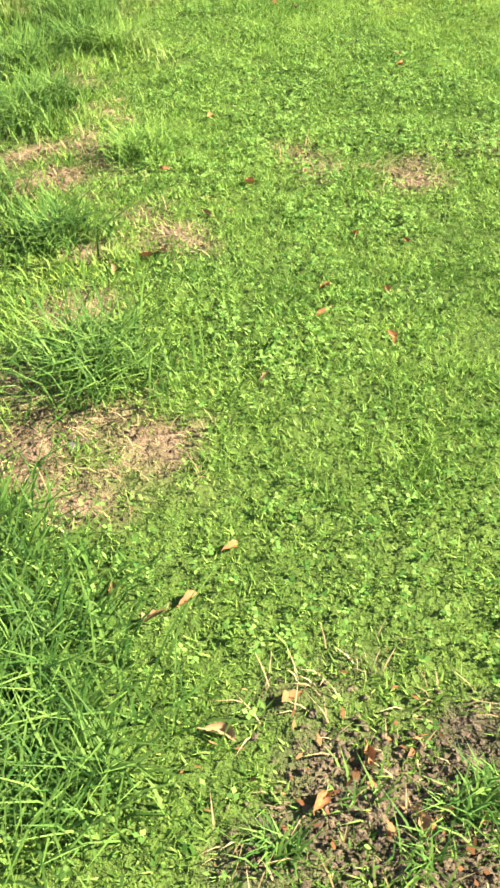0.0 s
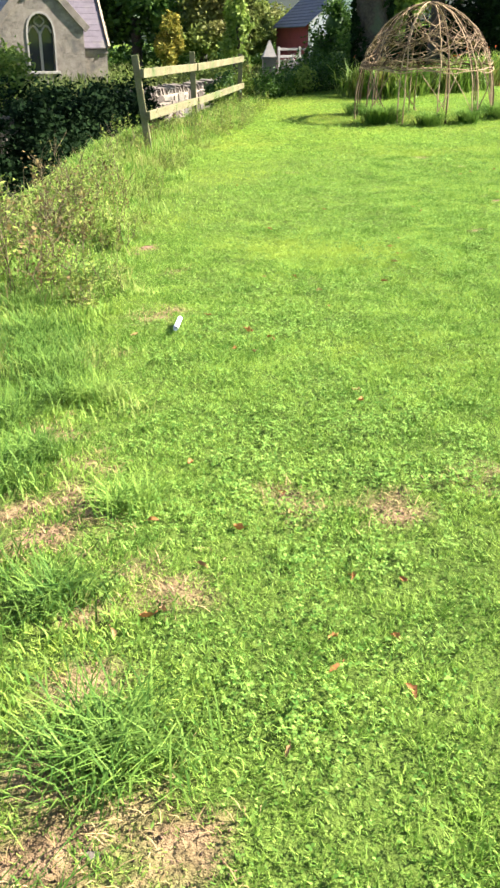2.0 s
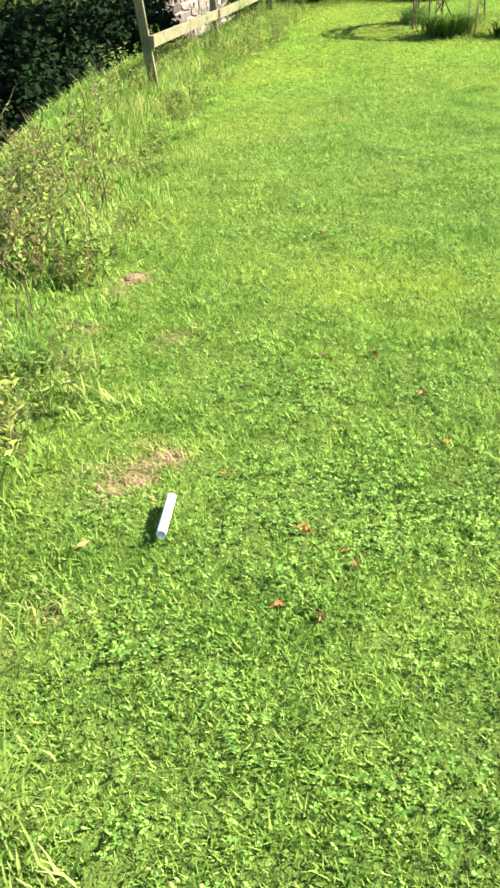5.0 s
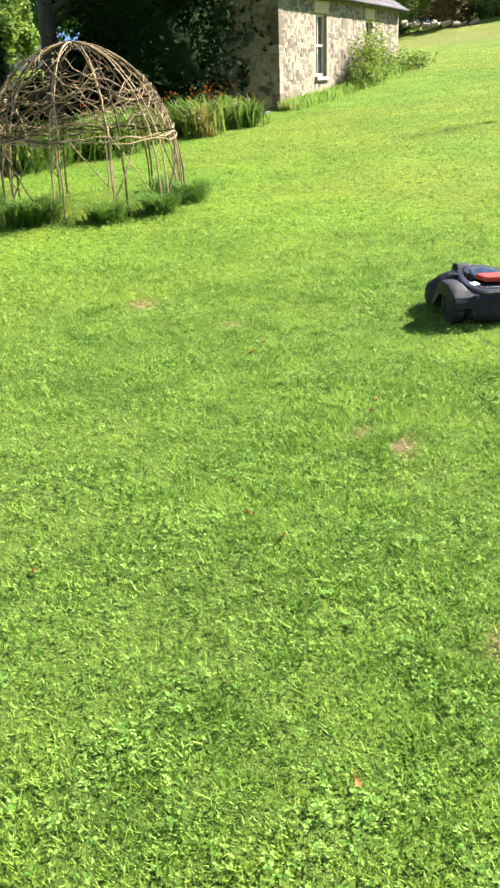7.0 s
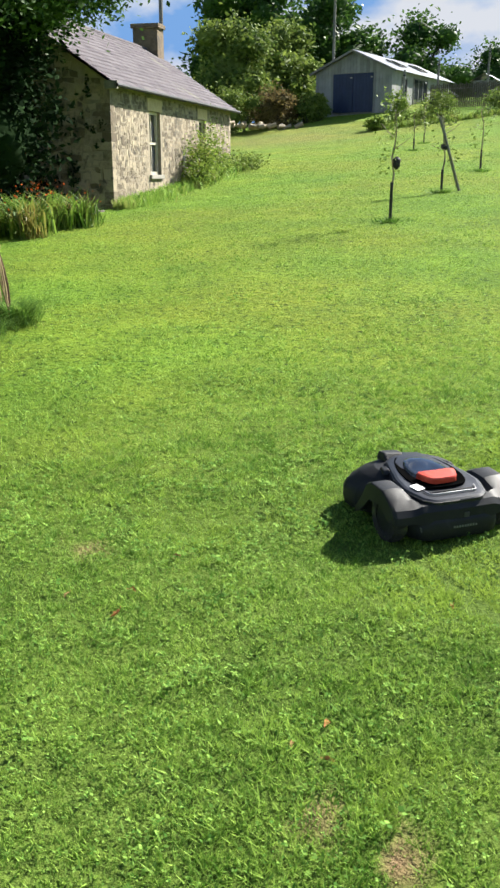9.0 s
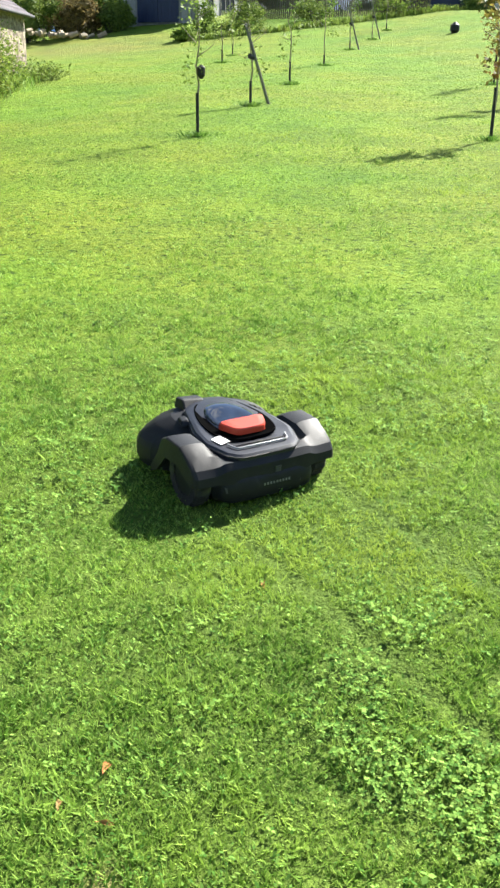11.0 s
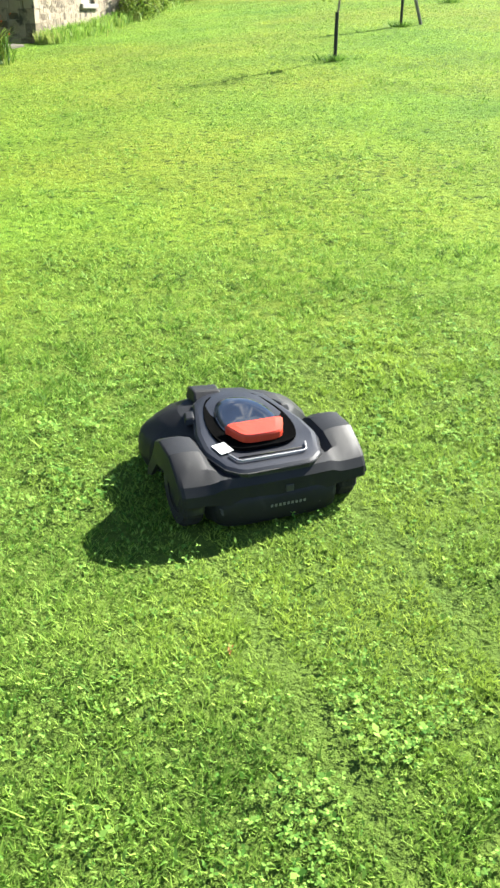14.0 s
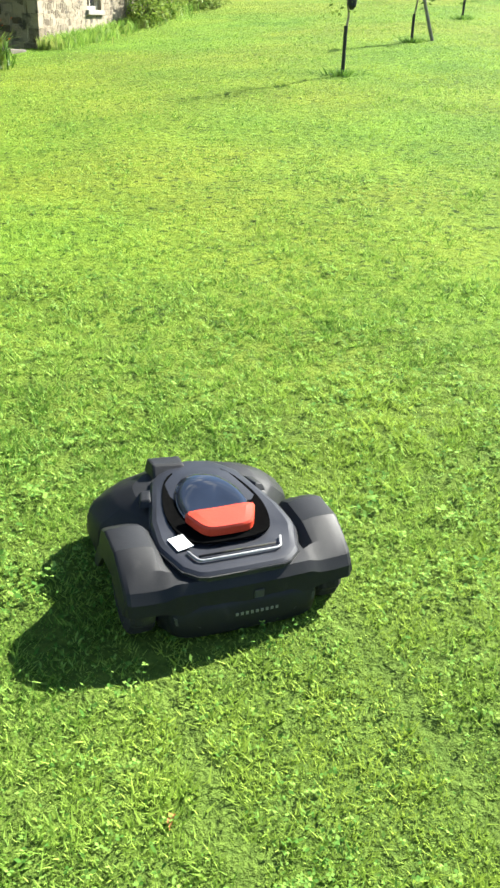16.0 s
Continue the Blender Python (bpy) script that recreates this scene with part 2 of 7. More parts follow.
BLACK_RUBBER = surface("black_rubber", (0.010, 0.010, 0.010), (0.028, 0.026, 0.023), 20, 150, 0.85, 0.2, third=(0.05, 0.055, 0.025), third_at=0.6, third_scale=18)
ORANGE = surface("orange_plastic", (0.36, 0.030, 0.013), (0.46, 0.045, 0.020), 12, 200, 0.42, 0.03, spec=0.35)
STICKER = surface("white_sticker", (0.74, 0.74, 0.72), (0.84, 0.84, 0.82), 12, 90, 0.5, 0.0)
# satin plastic, its sky reflection put in as a lighter, bluer colour
DECK_PLASTIC = surface("sky_tint_satin_plastic", (0.012, 0.0128, 0.017), (0.021, 0.022, 0.028), 14, 320, 0.38, 0.04, spec=0.36)
RECESS_SHADE = surface("recess_shade_black", (0.002, 0.002, 0.002), (0.004, 0.004, 0.004), 20, 90, 1.0, 0.0, spec=0.0)
LIP_HIGHLIGHT = surface("lip_highlight", (0.16, 0.16, 0.165), (0.27, 0.27, 0.275), 20, 200, 0.4, 0.0, spec=0.45)
SILVER = surface("silver_lettering", (0.13, 0.13, 0.13), (0.24, 0.24, 0.24), 30, 200, 0.45, 0.0, metal=0.5)
GLASS = glassy("dark_glass")
SCREEN = glassy("tinted_cover", (0.010, 0.012, 0.018), 0.05)
TUBE_WHITE = surface("white_plastic_pipe", (0.80, 0.80, 0.80), (0.88, 0.88, 0.88), 8, 90, 0.45, 0.02)
ROAD = surface("lane_tarmac", (0.05, 0.05, 0.05), (0.12, 0.12, 0.115), 2, 60, 0.95, 0.3)
HILL = surface("far_woodland", (0.0055, 0.0100, 0.0070), (0.0140, 0.0230, 0.0130), 0.02, 0.12, 1.0, 0.0)
DAMP = surface("damp_earth", (0.050, 0.037, 0.018), (0.175, 0.130, 0.064), 14, 90, 0.95, 0.6)
SOIL = surface("bare_earth", (0.085, 0.050, 0.028), (0.235, 0.150, 0.085), 9, 70, 0.95, 0.6)
TUFT = leafy("lush_tuft", (0.050, 0.125, 0.018), (0.180, 0.300, 0.050), 2.0, 0.35, 0.6, 0.8)
GUARD = surface("black_tree_guard", (0.010, 0.010, 0.011), (0.024, 0.024, 0.025), 20, 90, 0.6, 0.1)
BARK_YOUNG = surface("young_bark", (0.16, 0.13, 0.09), (0.30, 0.26, 0.19), 8, 60, 0.85, 0.2)


def far_sky():
    """Blue air with drifting white cumulus, glowing as the sky does."""
    m = bpy.data.materials.new("far_sky")
    m.use_nodes = True
    n, l = m.node_tree.nodes, m.node_tree.links
    n.clear()
    geo, scale_node, puff, edge, tone, glow, out = n.new("ShaderNodeNewGeometry"), n.new("ShaderNodeMapping"), n.new("ShaderNodeTexNoise"), n.new("ShaderNodeValToRGB"), n.new("ShaderNodeMix"), n.new("ShaderNodeEmission"), n.new("ShaderNodeOutputMaterial")
    scale_node.inputs["Scale"].default_value = (0.0042, 0.0042, 0.0085)
    puff.inputs["Scale"].default_value, puff.inputs["Detail"].default_value, puff.inputs["Roughness"].default_value = 1.0, 7.0, 0.52
    edge.color_ramp.elements[0].position, edge.color_ramp.elements[1].position = 0.42, 0.56
    tone.data_type = "RGBA"
    tone.inputs["A"].default_value, tone.inputs["B"].default_value = (0.060, 0.118, 0.225, 1), (0.215, 0.222, 0.238, 1)
    l.new(geo.outputs["Position"], scale_node.inputs["Vector"])
    l.new(scale_node.outputs["Vector"], puff.inputs["Vector"])
    l.new(puff.outputs["Fac"], edge.inputs["Fac"])
    l.new(edge.outputs["Color"], tone.inputs["Factor"])
    l.new(tone.outputs["Result"], glow.inputs["Color"])
    l.new(glow.outputs["Emission"], out.inputs["Surface"])
    return m


def turf():
    """Soil and thatch under the blades: green where they are dense, brown where the attribute 'bare' is high."""
    m = bpy.data.materials.new("turf")
    m.use_nodes = True
    n, l = m.node_tree.nodes, m.node_tree.links
    b = n["Principled BSDF"]
    geo = n.new("ShaderNodeNewGeometry")
    tones = []
    for scale, detail, lo, hi, c1, c2 in ((1.0, 5, 0.35, 0.68, (0.055, 0.095, 0.014), (0.110, 0.165, 0.026)), (55.0, 4, 0.3, 0.7, (0.028, 0.055, 0.008), (0.130, 0.195, 0.030)), (14.0, 6, 0.3, 0.7, (0.095, 0.056, 0.030), (0.33, 0.215, 0.120))):
        t, r = n.new("ShaderNodeTexNoise"), n.new("ShaderNodeValToRGB")
        t.inputs["Scale"].default_value, t.inputs["Detail"].default_value = scale, detail
        l.new(geo.outputs["Position"], t.inputs["Vector"])
        l.new(t.outputs["Fac"], r.inputs["Fac"])
        r.color_ramp.elements[0].position, r.color_ramp.elements[1].position = lo, hi
        r.color_ramp.elements[0].color, r.color_ramp.elements[1].color = (*c1, 1), (*c2, 1)
        tones.append((t, r))
    mix = n.new("ShaderNodeMix")
    mix.data_type = "RGBA"
    mix.inputs["Factor"].default_value = 0.5
    l.new(tones[0][1].outputs["Color"], mix.inputs["A"])
    l.new(tones[1][1].outputs["Color"], mix.inputs["B"])
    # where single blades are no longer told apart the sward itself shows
    # shade between near blades painted in: turf colour dark by the walk, paler beyond
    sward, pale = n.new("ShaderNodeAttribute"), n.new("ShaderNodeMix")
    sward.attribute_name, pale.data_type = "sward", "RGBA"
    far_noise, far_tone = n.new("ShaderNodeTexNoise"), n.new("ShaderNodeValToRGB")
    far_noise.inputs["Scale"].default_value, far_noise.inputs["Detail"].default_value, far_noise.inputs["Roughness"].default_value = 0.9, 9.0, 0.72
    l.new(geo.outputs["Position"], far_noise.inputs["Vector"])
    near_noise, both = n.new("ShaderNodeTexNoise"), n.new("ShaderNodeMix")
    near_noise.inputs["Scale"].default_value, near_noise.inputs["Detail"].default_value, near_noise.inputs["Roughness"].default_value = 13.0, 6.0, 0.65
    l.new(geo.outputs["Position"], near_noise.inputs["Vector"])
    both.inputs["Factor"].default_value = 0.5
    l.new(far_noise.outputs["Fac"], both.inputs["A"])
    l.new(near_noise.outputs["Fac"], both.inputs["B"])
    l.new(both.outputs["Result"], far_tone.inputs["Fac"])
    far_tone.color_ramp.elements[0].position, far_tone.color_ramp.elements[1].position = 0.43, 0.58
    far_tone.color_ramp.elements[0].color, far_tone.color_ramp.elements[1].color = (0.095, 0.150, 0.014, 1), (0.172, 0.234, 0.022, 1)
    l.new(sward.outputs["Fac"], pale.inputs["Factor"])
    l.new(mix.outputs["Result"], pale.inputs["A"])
    # small dark gaps between the tufts, their shade painted into the turf colour
    gap, gap_shade, sink = n.new("ShaderNodeTexNoise"), n.new("ShaderNodeValToRGB"), n.new("ShaderNodeMix")
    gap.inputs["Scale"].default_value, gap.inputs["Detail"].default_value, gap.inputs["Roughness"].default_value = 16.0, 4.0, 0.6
    gap_shade.color_ramp.elements[0].position, gap_shade.color_ramp.elements[1].position = 0.36, 0.45
    gap_shade.color_ramp.elements[0].color, gap_shade.color_ramp.elements[1].color = (0.24, 0.31, 0.22, 1), (1, 1, 1, 1)
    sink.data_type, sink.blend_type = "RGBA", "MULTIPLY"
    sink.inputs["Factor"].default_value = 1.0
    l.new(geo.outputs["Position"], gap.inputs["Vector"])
    l.new(gap.outputs["Fac"], gap_shade.inputs["Fac"])
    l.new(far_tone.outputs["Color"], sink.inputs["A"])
    l.new(gap_shade.outputs["Color"], sink.inputs["B"])
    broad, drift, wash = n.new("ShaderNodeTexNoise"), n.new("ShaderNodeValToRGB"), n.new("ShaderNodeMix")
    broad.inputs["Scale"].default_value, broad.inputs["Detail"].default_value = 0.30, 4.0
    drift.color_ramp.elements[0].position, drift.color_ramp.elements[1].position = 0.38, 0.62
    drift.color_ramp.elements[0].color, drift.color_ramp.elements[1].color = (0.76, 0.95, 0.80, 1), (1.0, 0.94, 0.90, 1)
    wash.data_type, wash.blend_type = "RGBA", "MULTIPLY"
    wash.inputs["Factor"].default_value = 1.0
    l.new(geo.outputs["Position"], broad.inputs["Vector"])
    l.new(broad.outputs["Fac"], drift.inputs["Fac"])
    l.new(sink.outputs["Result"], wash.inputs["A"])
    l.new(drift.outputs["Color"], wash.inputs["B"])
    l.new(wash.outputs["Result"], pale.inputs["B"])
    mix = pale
    bare = n.new("ShaderNodeAttribute")
    bare.attribute_name = "bare"
    soil = n.new("ShaderNodeMix")
    soil.data_type = "RGBA"
    l.new(bare.outputs["Fac"], soil.inputs["Factor"])
    damp, wet = n.new("ShaderNodeAttribute"), n.new("ShaderNodeMix")
    damp.attribute_name, wet.data_type = "damp", "RGBA"
    wet_tone = n.new("ShaderNodeValToRGB")
    wet_tone.color_ramp.elements[0].position, wet_tone.color_ramp.elements[1].position = 0.3, 0.7
    wet_tone.color_ramp.elements[0].color, wet_tone.color_ramp.elements[1].color = (0.030, 0.021, 0.014, 1), (0.13, 0.092, 0.058, 1)
    l.new(tones[2][0].outputs["Fac"], wet_tone.inputs["Fac"])
    l.new(damp.outputs["Fac"], wet.inputs["Factor"])
    l.new(tones[2][1].outputs["Color"], wet.inputs["A"])
    l.new(wet_tone.outputs["Color"], wet.inputs["B"])
    l.new(mix.outputs["Result"], soil.inputs["A"])
    l.new(wet.outputs["Result"], soil.inputs["B"])
    l.new(soil.outputs["Result"], b.inputs["Base Color"])
    b.inputs["Roughness"].default_value, b.inputs["Specular IOR Level"].default_value = 0.95, 0.1
    bp = n.new("ShaderNodeBump")
    bp.inputs["Strength"].default_value, bp.inputs["Distance"].default_value = 0.6, 0.02
    l.new(tones[1][0].outputs["Fac"], bp.inputs["Height"])
    clumps = n.new("ShaderNodeBump")
    clumps.inputs["Strength"].default_value, clumps.inputs["Distance"].default_value = 0.9, 0.08
    l.new(near_noise.outputs["Fac"], clumps.inputs["Height"])
    l.new(clumps.outputs["Normal"], bp.inputs["Normal"])
    l.new(bp.outputs["Normal"], b.inputs["Normal"])
    return m


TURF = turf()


# ---- mesh helpers ----
class Geo:
    """Gathers vertices and faces, then becomes one mesh object."""

    def __init__(self):
        self.v, self.f = [], []

    def add(self, verts, faces):
        k = len(self.v)
        self.v.extend(tuple(p) for p in verts)
        self.f.extend(tuple(i + k for i in face) for face in faces)
        return self

    def box(self, lo, hi, m=None):
        (a, b, c), (d, e, f) = lo, hi
        vs = [Vector(p) for p in ((a, b, c), (d, b, c), (d, e, c), (a, e, c), (a, b, f), (d, b, f), (d, e, f), (a, e, f))]
        if m is not None:
            vs = [m @ p for p in vs]
        return self.add(vs, ((3, 2, 1, 0), (4, 5, 6, 7), (0, 1, 5, 4), (1, 2, 6, 5), (2, 3, 7, 6), (3, 0, 4, 7)))

    def tube(self, pts, radii, sides=6, cap=True):
        pts = [Vector(p) for p in pts]
        if not hasattr(radii, "__len__"):
            radii = [radii] * len(pts)
        vs, side = [], None
        for i, p in enumerate(pts):
            way = (pts[min(i + 1, len(pts) - 1)] - pts[max(i - 1, 0)]).normalized()
            if side is None:
                side = way.orthogonal().normalized()
            side = (side - way * side.dot(way)).normalized()
            other = way.cross(side)
            for s in range(sides):
                a = 2 * math.pi * s / sides
                vs.append(p + (side * math.cos(a) + other * math.sin(a)) * radii[i])
        fs = [(i * sides + s, i * sides + (s + 1) % sides, (i + 1) * sides + (s + 1) % sides, (i + 1) * sides + s) for i in range(len(pts) - 1) for s in range(sides)]
        if cap:
            fs += [tuple(reversed(range(sides))), tuple(range((len(pts) - 1) * sides, len(pts) * sides))]
        return self.add(vs, fs)

    def loft(self, rings, cap_low=True, cap_top=True):
        n = len(rings[0])
        fs = [(i * n + s, i * n + (s + 1) % n, (i + 1) * n + (s + 1) % n, (i + 1) * n + s) for i in range(len(rings) - 1) for s in range(n)]
        if cap_low:
            fs.append(tuple(reversed(range(n))))
        if cap_top:
            fs.append(tuple(range((len(rings) - 1) * n, len(rings) * n)))
        return self.add([p for r in rings for p in r], fs)

    def mesh(self, name, material, smooth=False):
        me = bpy.data.meshes.new(name)
        me.from_pydata(self.v, [], self.f)
        me.materials.append(material)
        if smooth:
            me.polygons.foreach_set("use_smooth", [True] * len(me.polygons))
        me.update()
        return me


def part(name, geo, material, parent=None, label="", smooth=False, bevel=0.0):
    """One mesh object, under its thing where parent is given."""
    me = geo.mesh(name, material, smooth) if isinstance(geo, Geo) else geo
    if bevel:
        bm = bmesh.new()
        bm.from_mesh(me)
        bmesh.ops.remove_doubles(bm, verts=bm.verts, dist=1e-5)
        edges = [e for e in bm.edges if len(e.link_faces) == 2 and e.calc_face_angle(0) > 0.6]
        bmesh.ops.bevel(bm, geom=edges, offset=bevel, segments=2, affect="EDGES", profile=0.6)
        bm.to_mesh(me)
        bm.free()
    ob = new(name, me)
    if parent is not None:
        ob.parent = parent
    if label:
        ob["label"] = label
    return ob


def thing(name, at, turn=0.0, label="", category="", group="", kind=""):
    """An Empty at the thing's base that carries its parts."""
    ob = new(name)
    ob.empty_display_size = 0.1
    ob.matrix_world = pose(at[0], at[1], at[2], 0, 0, turn)
    return tagged(ob, label, category, group, kind)


def swarm(name, verts, faces_each, material, parent=None, label="", category="", kind="stuff"):
    """Very many small faces of one size as one mesh; verts is (n, k, 3) with k corners a face."""
    n, k, _ = verts.shape
    me = bpy.data.meshes.new(name)
    me.vertices.add(n * k)
    me.vertices.foreach_set("co", verts.astype(np.float32).ravel())
    idx = (np.arange(n)[:, None] * k + np.array([i for f in faces_each for i in f])[None]).ravel()
    sizes = [len(f) for f in faces_each]
    me.loops.add(len(idx))
    me.loops.foreach_set("vertex_index", idx.astype(np.int32))
    total = np.tile(sizes, n)
    me.polygons.add(len(total))
    me.polygons.foreach_set("loop_start", (np.cumsum(total) - total).astype(np.int32))
    me.update(calc_edges=True)
    me.materials.append(material)
    ob = new(name, me)
    if parent is not None:
        ob.parent = parent
        if label:
            ob["label"] = label
        return ob
    return tagged(ob, label, category, "", kind)


rng = np.random.default_rng(7)


# ---- the lie of the land ----
def lawn(x, y):
    """Height of the mown slope: it climbs gently ahead and more steeply to the far right."""
    x, y = np.clip(x, -8.0, 46.0), np.clip(y, -10.0, 62.0)
    z = 0.02223 * x + 0.002238 * x * x + 0.000661 * y * y - 0.000836 * x * y - 0.00014 * y - 0.0436
    # the swell that carries the orchard, the rise by the cottage's far end, the shed's terrace
    u, v = 0.77 * (x - 22.0) + 0.64 * (y - 28.5), 0.64 * (x - 22.0) - 0.77 * (y - 28.5) + 1.0
    z = z + 0.36 * np.exp(-(u / 14.0) ** 4 - v * v / 15.7)
    z = z + 0.26 * np.exp(-((x - 19.0) ** 2 + (y - 37.0) ** 2) / 26.0)
    return z + 0.48 * np.exp(-((x - 41.0) ** 2 + (y - 54.0) ** 2) / 90.0)


def crest(y):
    """The line along the top of the hedge bank beside the lawn."""
    return np.where(y < 14.6, -1.06 + 0.02 * (y - 9.8), -0.96 + 0.160 * (np.minimum(y, 26.0) - 14.6))


def wall_line(y):
    """The churchyard wall bends towards the gate past y = 25.5."""
    return np.where(np.asarray(y) < 25.5, -1.95 + 0.13 * (y - 25.0), -1.885 + 0.25 * (y - 25.5))


def step(a, b, v):
    t = np.clip((v - a) / (b - a), 0, 1)
    return t * t * (3 - 2 * t)


def ground_z(x, y):
    x, y = np.asarray(x, float), np.asarray(y, float)
    z = lawn(x, y)
    z = z + 0.010 * np.sin(x * 2.1 + 1.3 * np.sin(y * 0.9)) * np.cos(y * 1.7) + 0.006 * np.sin(x * 5.3 + y * 3.1)
    d = x - crest(y)
    high = 0.05 + 0.10 * step(8.0, 13.0, y) - 0.13 * step(15.5, 20.0, y)
    z = z + high * np.exp(-np.clip(d, 0, 9) ** 2 / 0.30)
    lane = step(0.0, -1.15, d) * (1 - step(30.0, 40.0, y))
    z = z - lane * (1.30 + high)
    # past the fence the lawn drops away to the gate and the lower ground behind
    beyond = step(0.4, 2.8, 0.69 * (y - 22.4) - 0.73 * (x - 0.5)) * step(9.5, 5.5, x)
    z = z + beyond * (np.minimum(z, -0.22 - 0.022 * np.clip(y - 31.0, 0, 45)) - z)
    z = z + step(66.0, 150.0, np.hypot(np.clip(x, 0, 1e9) * 0.9, np.clip(y, 0, 1e9))) * (-4.0 - z)
    z = np.where(x < wall_line(y) - 0.2, -1.15 + 0.012 * np.clip(y - 20, -30, 40), z)
    return z


def gz(x, y):
    return float(ground_z(x, y))


# worn patches: place and radius
WORN_NEAR = ((0.35, 5.44, 0.26), (0.43, 5.58, 0.17), (0.40, 5.68, 0.14), (0.41, 5.36, 0.15), (0.22, 6.16, 0.15), (0.63, 4.66, 0.13), (0.61, 4.30, 0.18), (0.65, 4.18, 0.22), (0.70, 4.06, 0.16), (0.80, 4.06, 0.13), (0.87, 4.20, 0.17), (0.44, 5.90, 0.12), (1.34, 3.46, 0.17), (1.43, 3.43, 0.21), (1.52, 3.53, 0.13), (1.50, 3.36, 0.20), (1.30, 3.36, 0.14), (0.58, 4.97, 0.10), (0.75, 5.08, 0.17))
WORN_FAR = ((1.48, 5.57, 0.15), (1.82, 5.76, 0.12), (0.15, 9.60, 0.15), (0.13, 9.40, 0.12), (0.05, 8.98, 0.16), (-0.02, 8.15, 0.13), (0.19, 7.03, 0.12), (0.46, 7.80, 0.22), (0.53, 7.88, 0.15), (0.42, 7.68, 0.14), (0.48, 8.91, 0.12), (1.34, 13.22, 0.20), (0.35, 7.16, 0.10), (1.14, 5.64, 0.12), (2.90, 14.18, 0.24), (2.67, 9.97, 0.15), (3.08, 11.52, 0.14), (3.14, 11.26, 0.12), (3.23, 13.37, 0.14))


def bareness(x, y):
    """0 on full turf to 1 on bare earth."""
    out = np.zeros_like(np.asarray(x, float))
    wob = 0.32 * np.sin(x * 19 + 3 * np.sin(y * 11)) + 0.32 * np.sin(y * 23 + 2 * np.sin(x * 13))
    for px, py, r in WORN_NEAR + WORN_FAR:
        d = np.hypot(x - px, (y - py) * 0.9) / ((1.0 if py < 6.4 else 0.62) * r)
        out = np.maximum(out, np.clip(1.05 - d + 0.9 * wob, 0, 1) * 0.95)
    return out


def make_ground():
    xs = np.unique(np.concatenate([np.arange(-4, 7, 0.08), np.arange(7, 46, 0.5), np.arange(-14, -4, 0.25), np.geomspace(46, 1500, 14), -np.geomspace(14, 1500, 14)]).round(3))
    ys = np.unique(np.concatenate([np.arange(1.5, 16, 0.08), np.arange(16, 32, 0.25), np.arange(32, 62, 0.8), np.arange(-12, 1.5, 0.5), np.geomspace(62, 1500, 14), -np.geomspace(12, 1500, 12)]).round(3))
    X, Y = np.meshgrid(xs, ys)
    Z = ground_z(X, Y)
    nx, ny = len(xs), len(ys)
    me = bpy.data.meshes.new("ground")
    co = np.stack([X, Y, Z], -1).reshape(-1, 3)
    i = (np.arange(ny - 1)[:, None] * nx + np.arange(nx - 1)[None]).ravel()
    quads = np.stack([i, i + 1, i + nx + 1, i + nx], 1)
    me.vertices.add(len(co))
    me.vertices.foreach_set("co", co.astype(np.float32).ravel())
    me.loops.add(quads.size)
    me.loops.foreach_set("vertex_index", quads.astype(np.int32).ravel())
    me.polygons.add(len(quads))
    me.polygons.foreach_set("loop_start", (np.arange(len(quads)) * 4).astype(np.int32))
    me.update(calc_edges=True)
    me.polygons.foreach_set("use_smooth", [True] * len(quads))
    at = me.attributes.new("bare", "FLOAT", "POINT")
    dry = 0.34 * np.exp(-((co[:, 0] - 29.5) ** 2 + (co[:, 1] - 50.0) ** 2) / 26.0)
    at.data.foreach_set("value", np.maximum(bareness(co[:, 0], co[:, 1]), dry).astype(np.float32))
    damp = me.attributes.new("damp", "FLOAT", "POINT")
    damp.data.foreach_set("value", step(0.62, 0.30, np.hypot(co[:, 0] - 1.42, co[:, 1] - 3.42)).astype(np.float32))
    # distance from the walk line, over which the turf colour turns paler
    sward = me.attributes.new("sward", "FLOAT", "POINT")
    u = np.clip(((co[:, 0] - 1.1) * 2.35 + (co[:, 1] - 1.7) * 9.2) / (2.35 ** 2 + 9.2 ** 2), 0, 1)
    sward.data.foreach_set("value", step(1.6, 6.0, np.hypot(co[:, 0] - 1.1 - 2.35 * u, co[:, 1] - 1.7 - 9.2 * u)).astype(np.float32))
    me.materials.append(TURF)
    return tagged(new("ground", me), "sloping mown lawn with worn earthy patches", "lawn", "", "structure")


make_ground()

# the sunken lane between bank and churchyard wall
g = Geo()
rows = [(y, float(crest(np.array(y))) - 1.15, float(wall_line(y)) + 0.1) for y in np.arange(-6, 34, 1.0)]
vs = [(x, y, gz(x, y) + 0.02) for y, a, b in rows for x in (b, (a + b) / 2, a)]
g.add(vs, [(i * 3 + k, i * 3 + k + 1, i * 3 + k + 4, i * 3 + k + 3) for i in range(len(rows) - 1) for k in (0, 1)])
tagged(part("road", g, ROAD), "narrow shaded tarmac lane sunk beside the bank", "lane", "", "structure")

# far summer sky with white cloud low over the hills
g = Geo()
around = [radians(a) for a in range(-75, 96, 5)]
g.add([(1420 * math.sin(a), 1420 * math.cos(a), z) for a in around for z in (-60.0, 150.0, 420.0)], [(i * 3 + k, i * 3 + k + 1, i * 3 + k + 4, i * 3 + k + 3) for i in range(len(around) - 1) for k in (0, 1)])
tagged(part("sky_backdrop", g, far_sky(), smooth=True), "pale blue sky with white cumulus above the hills", "sky", "", "structure")

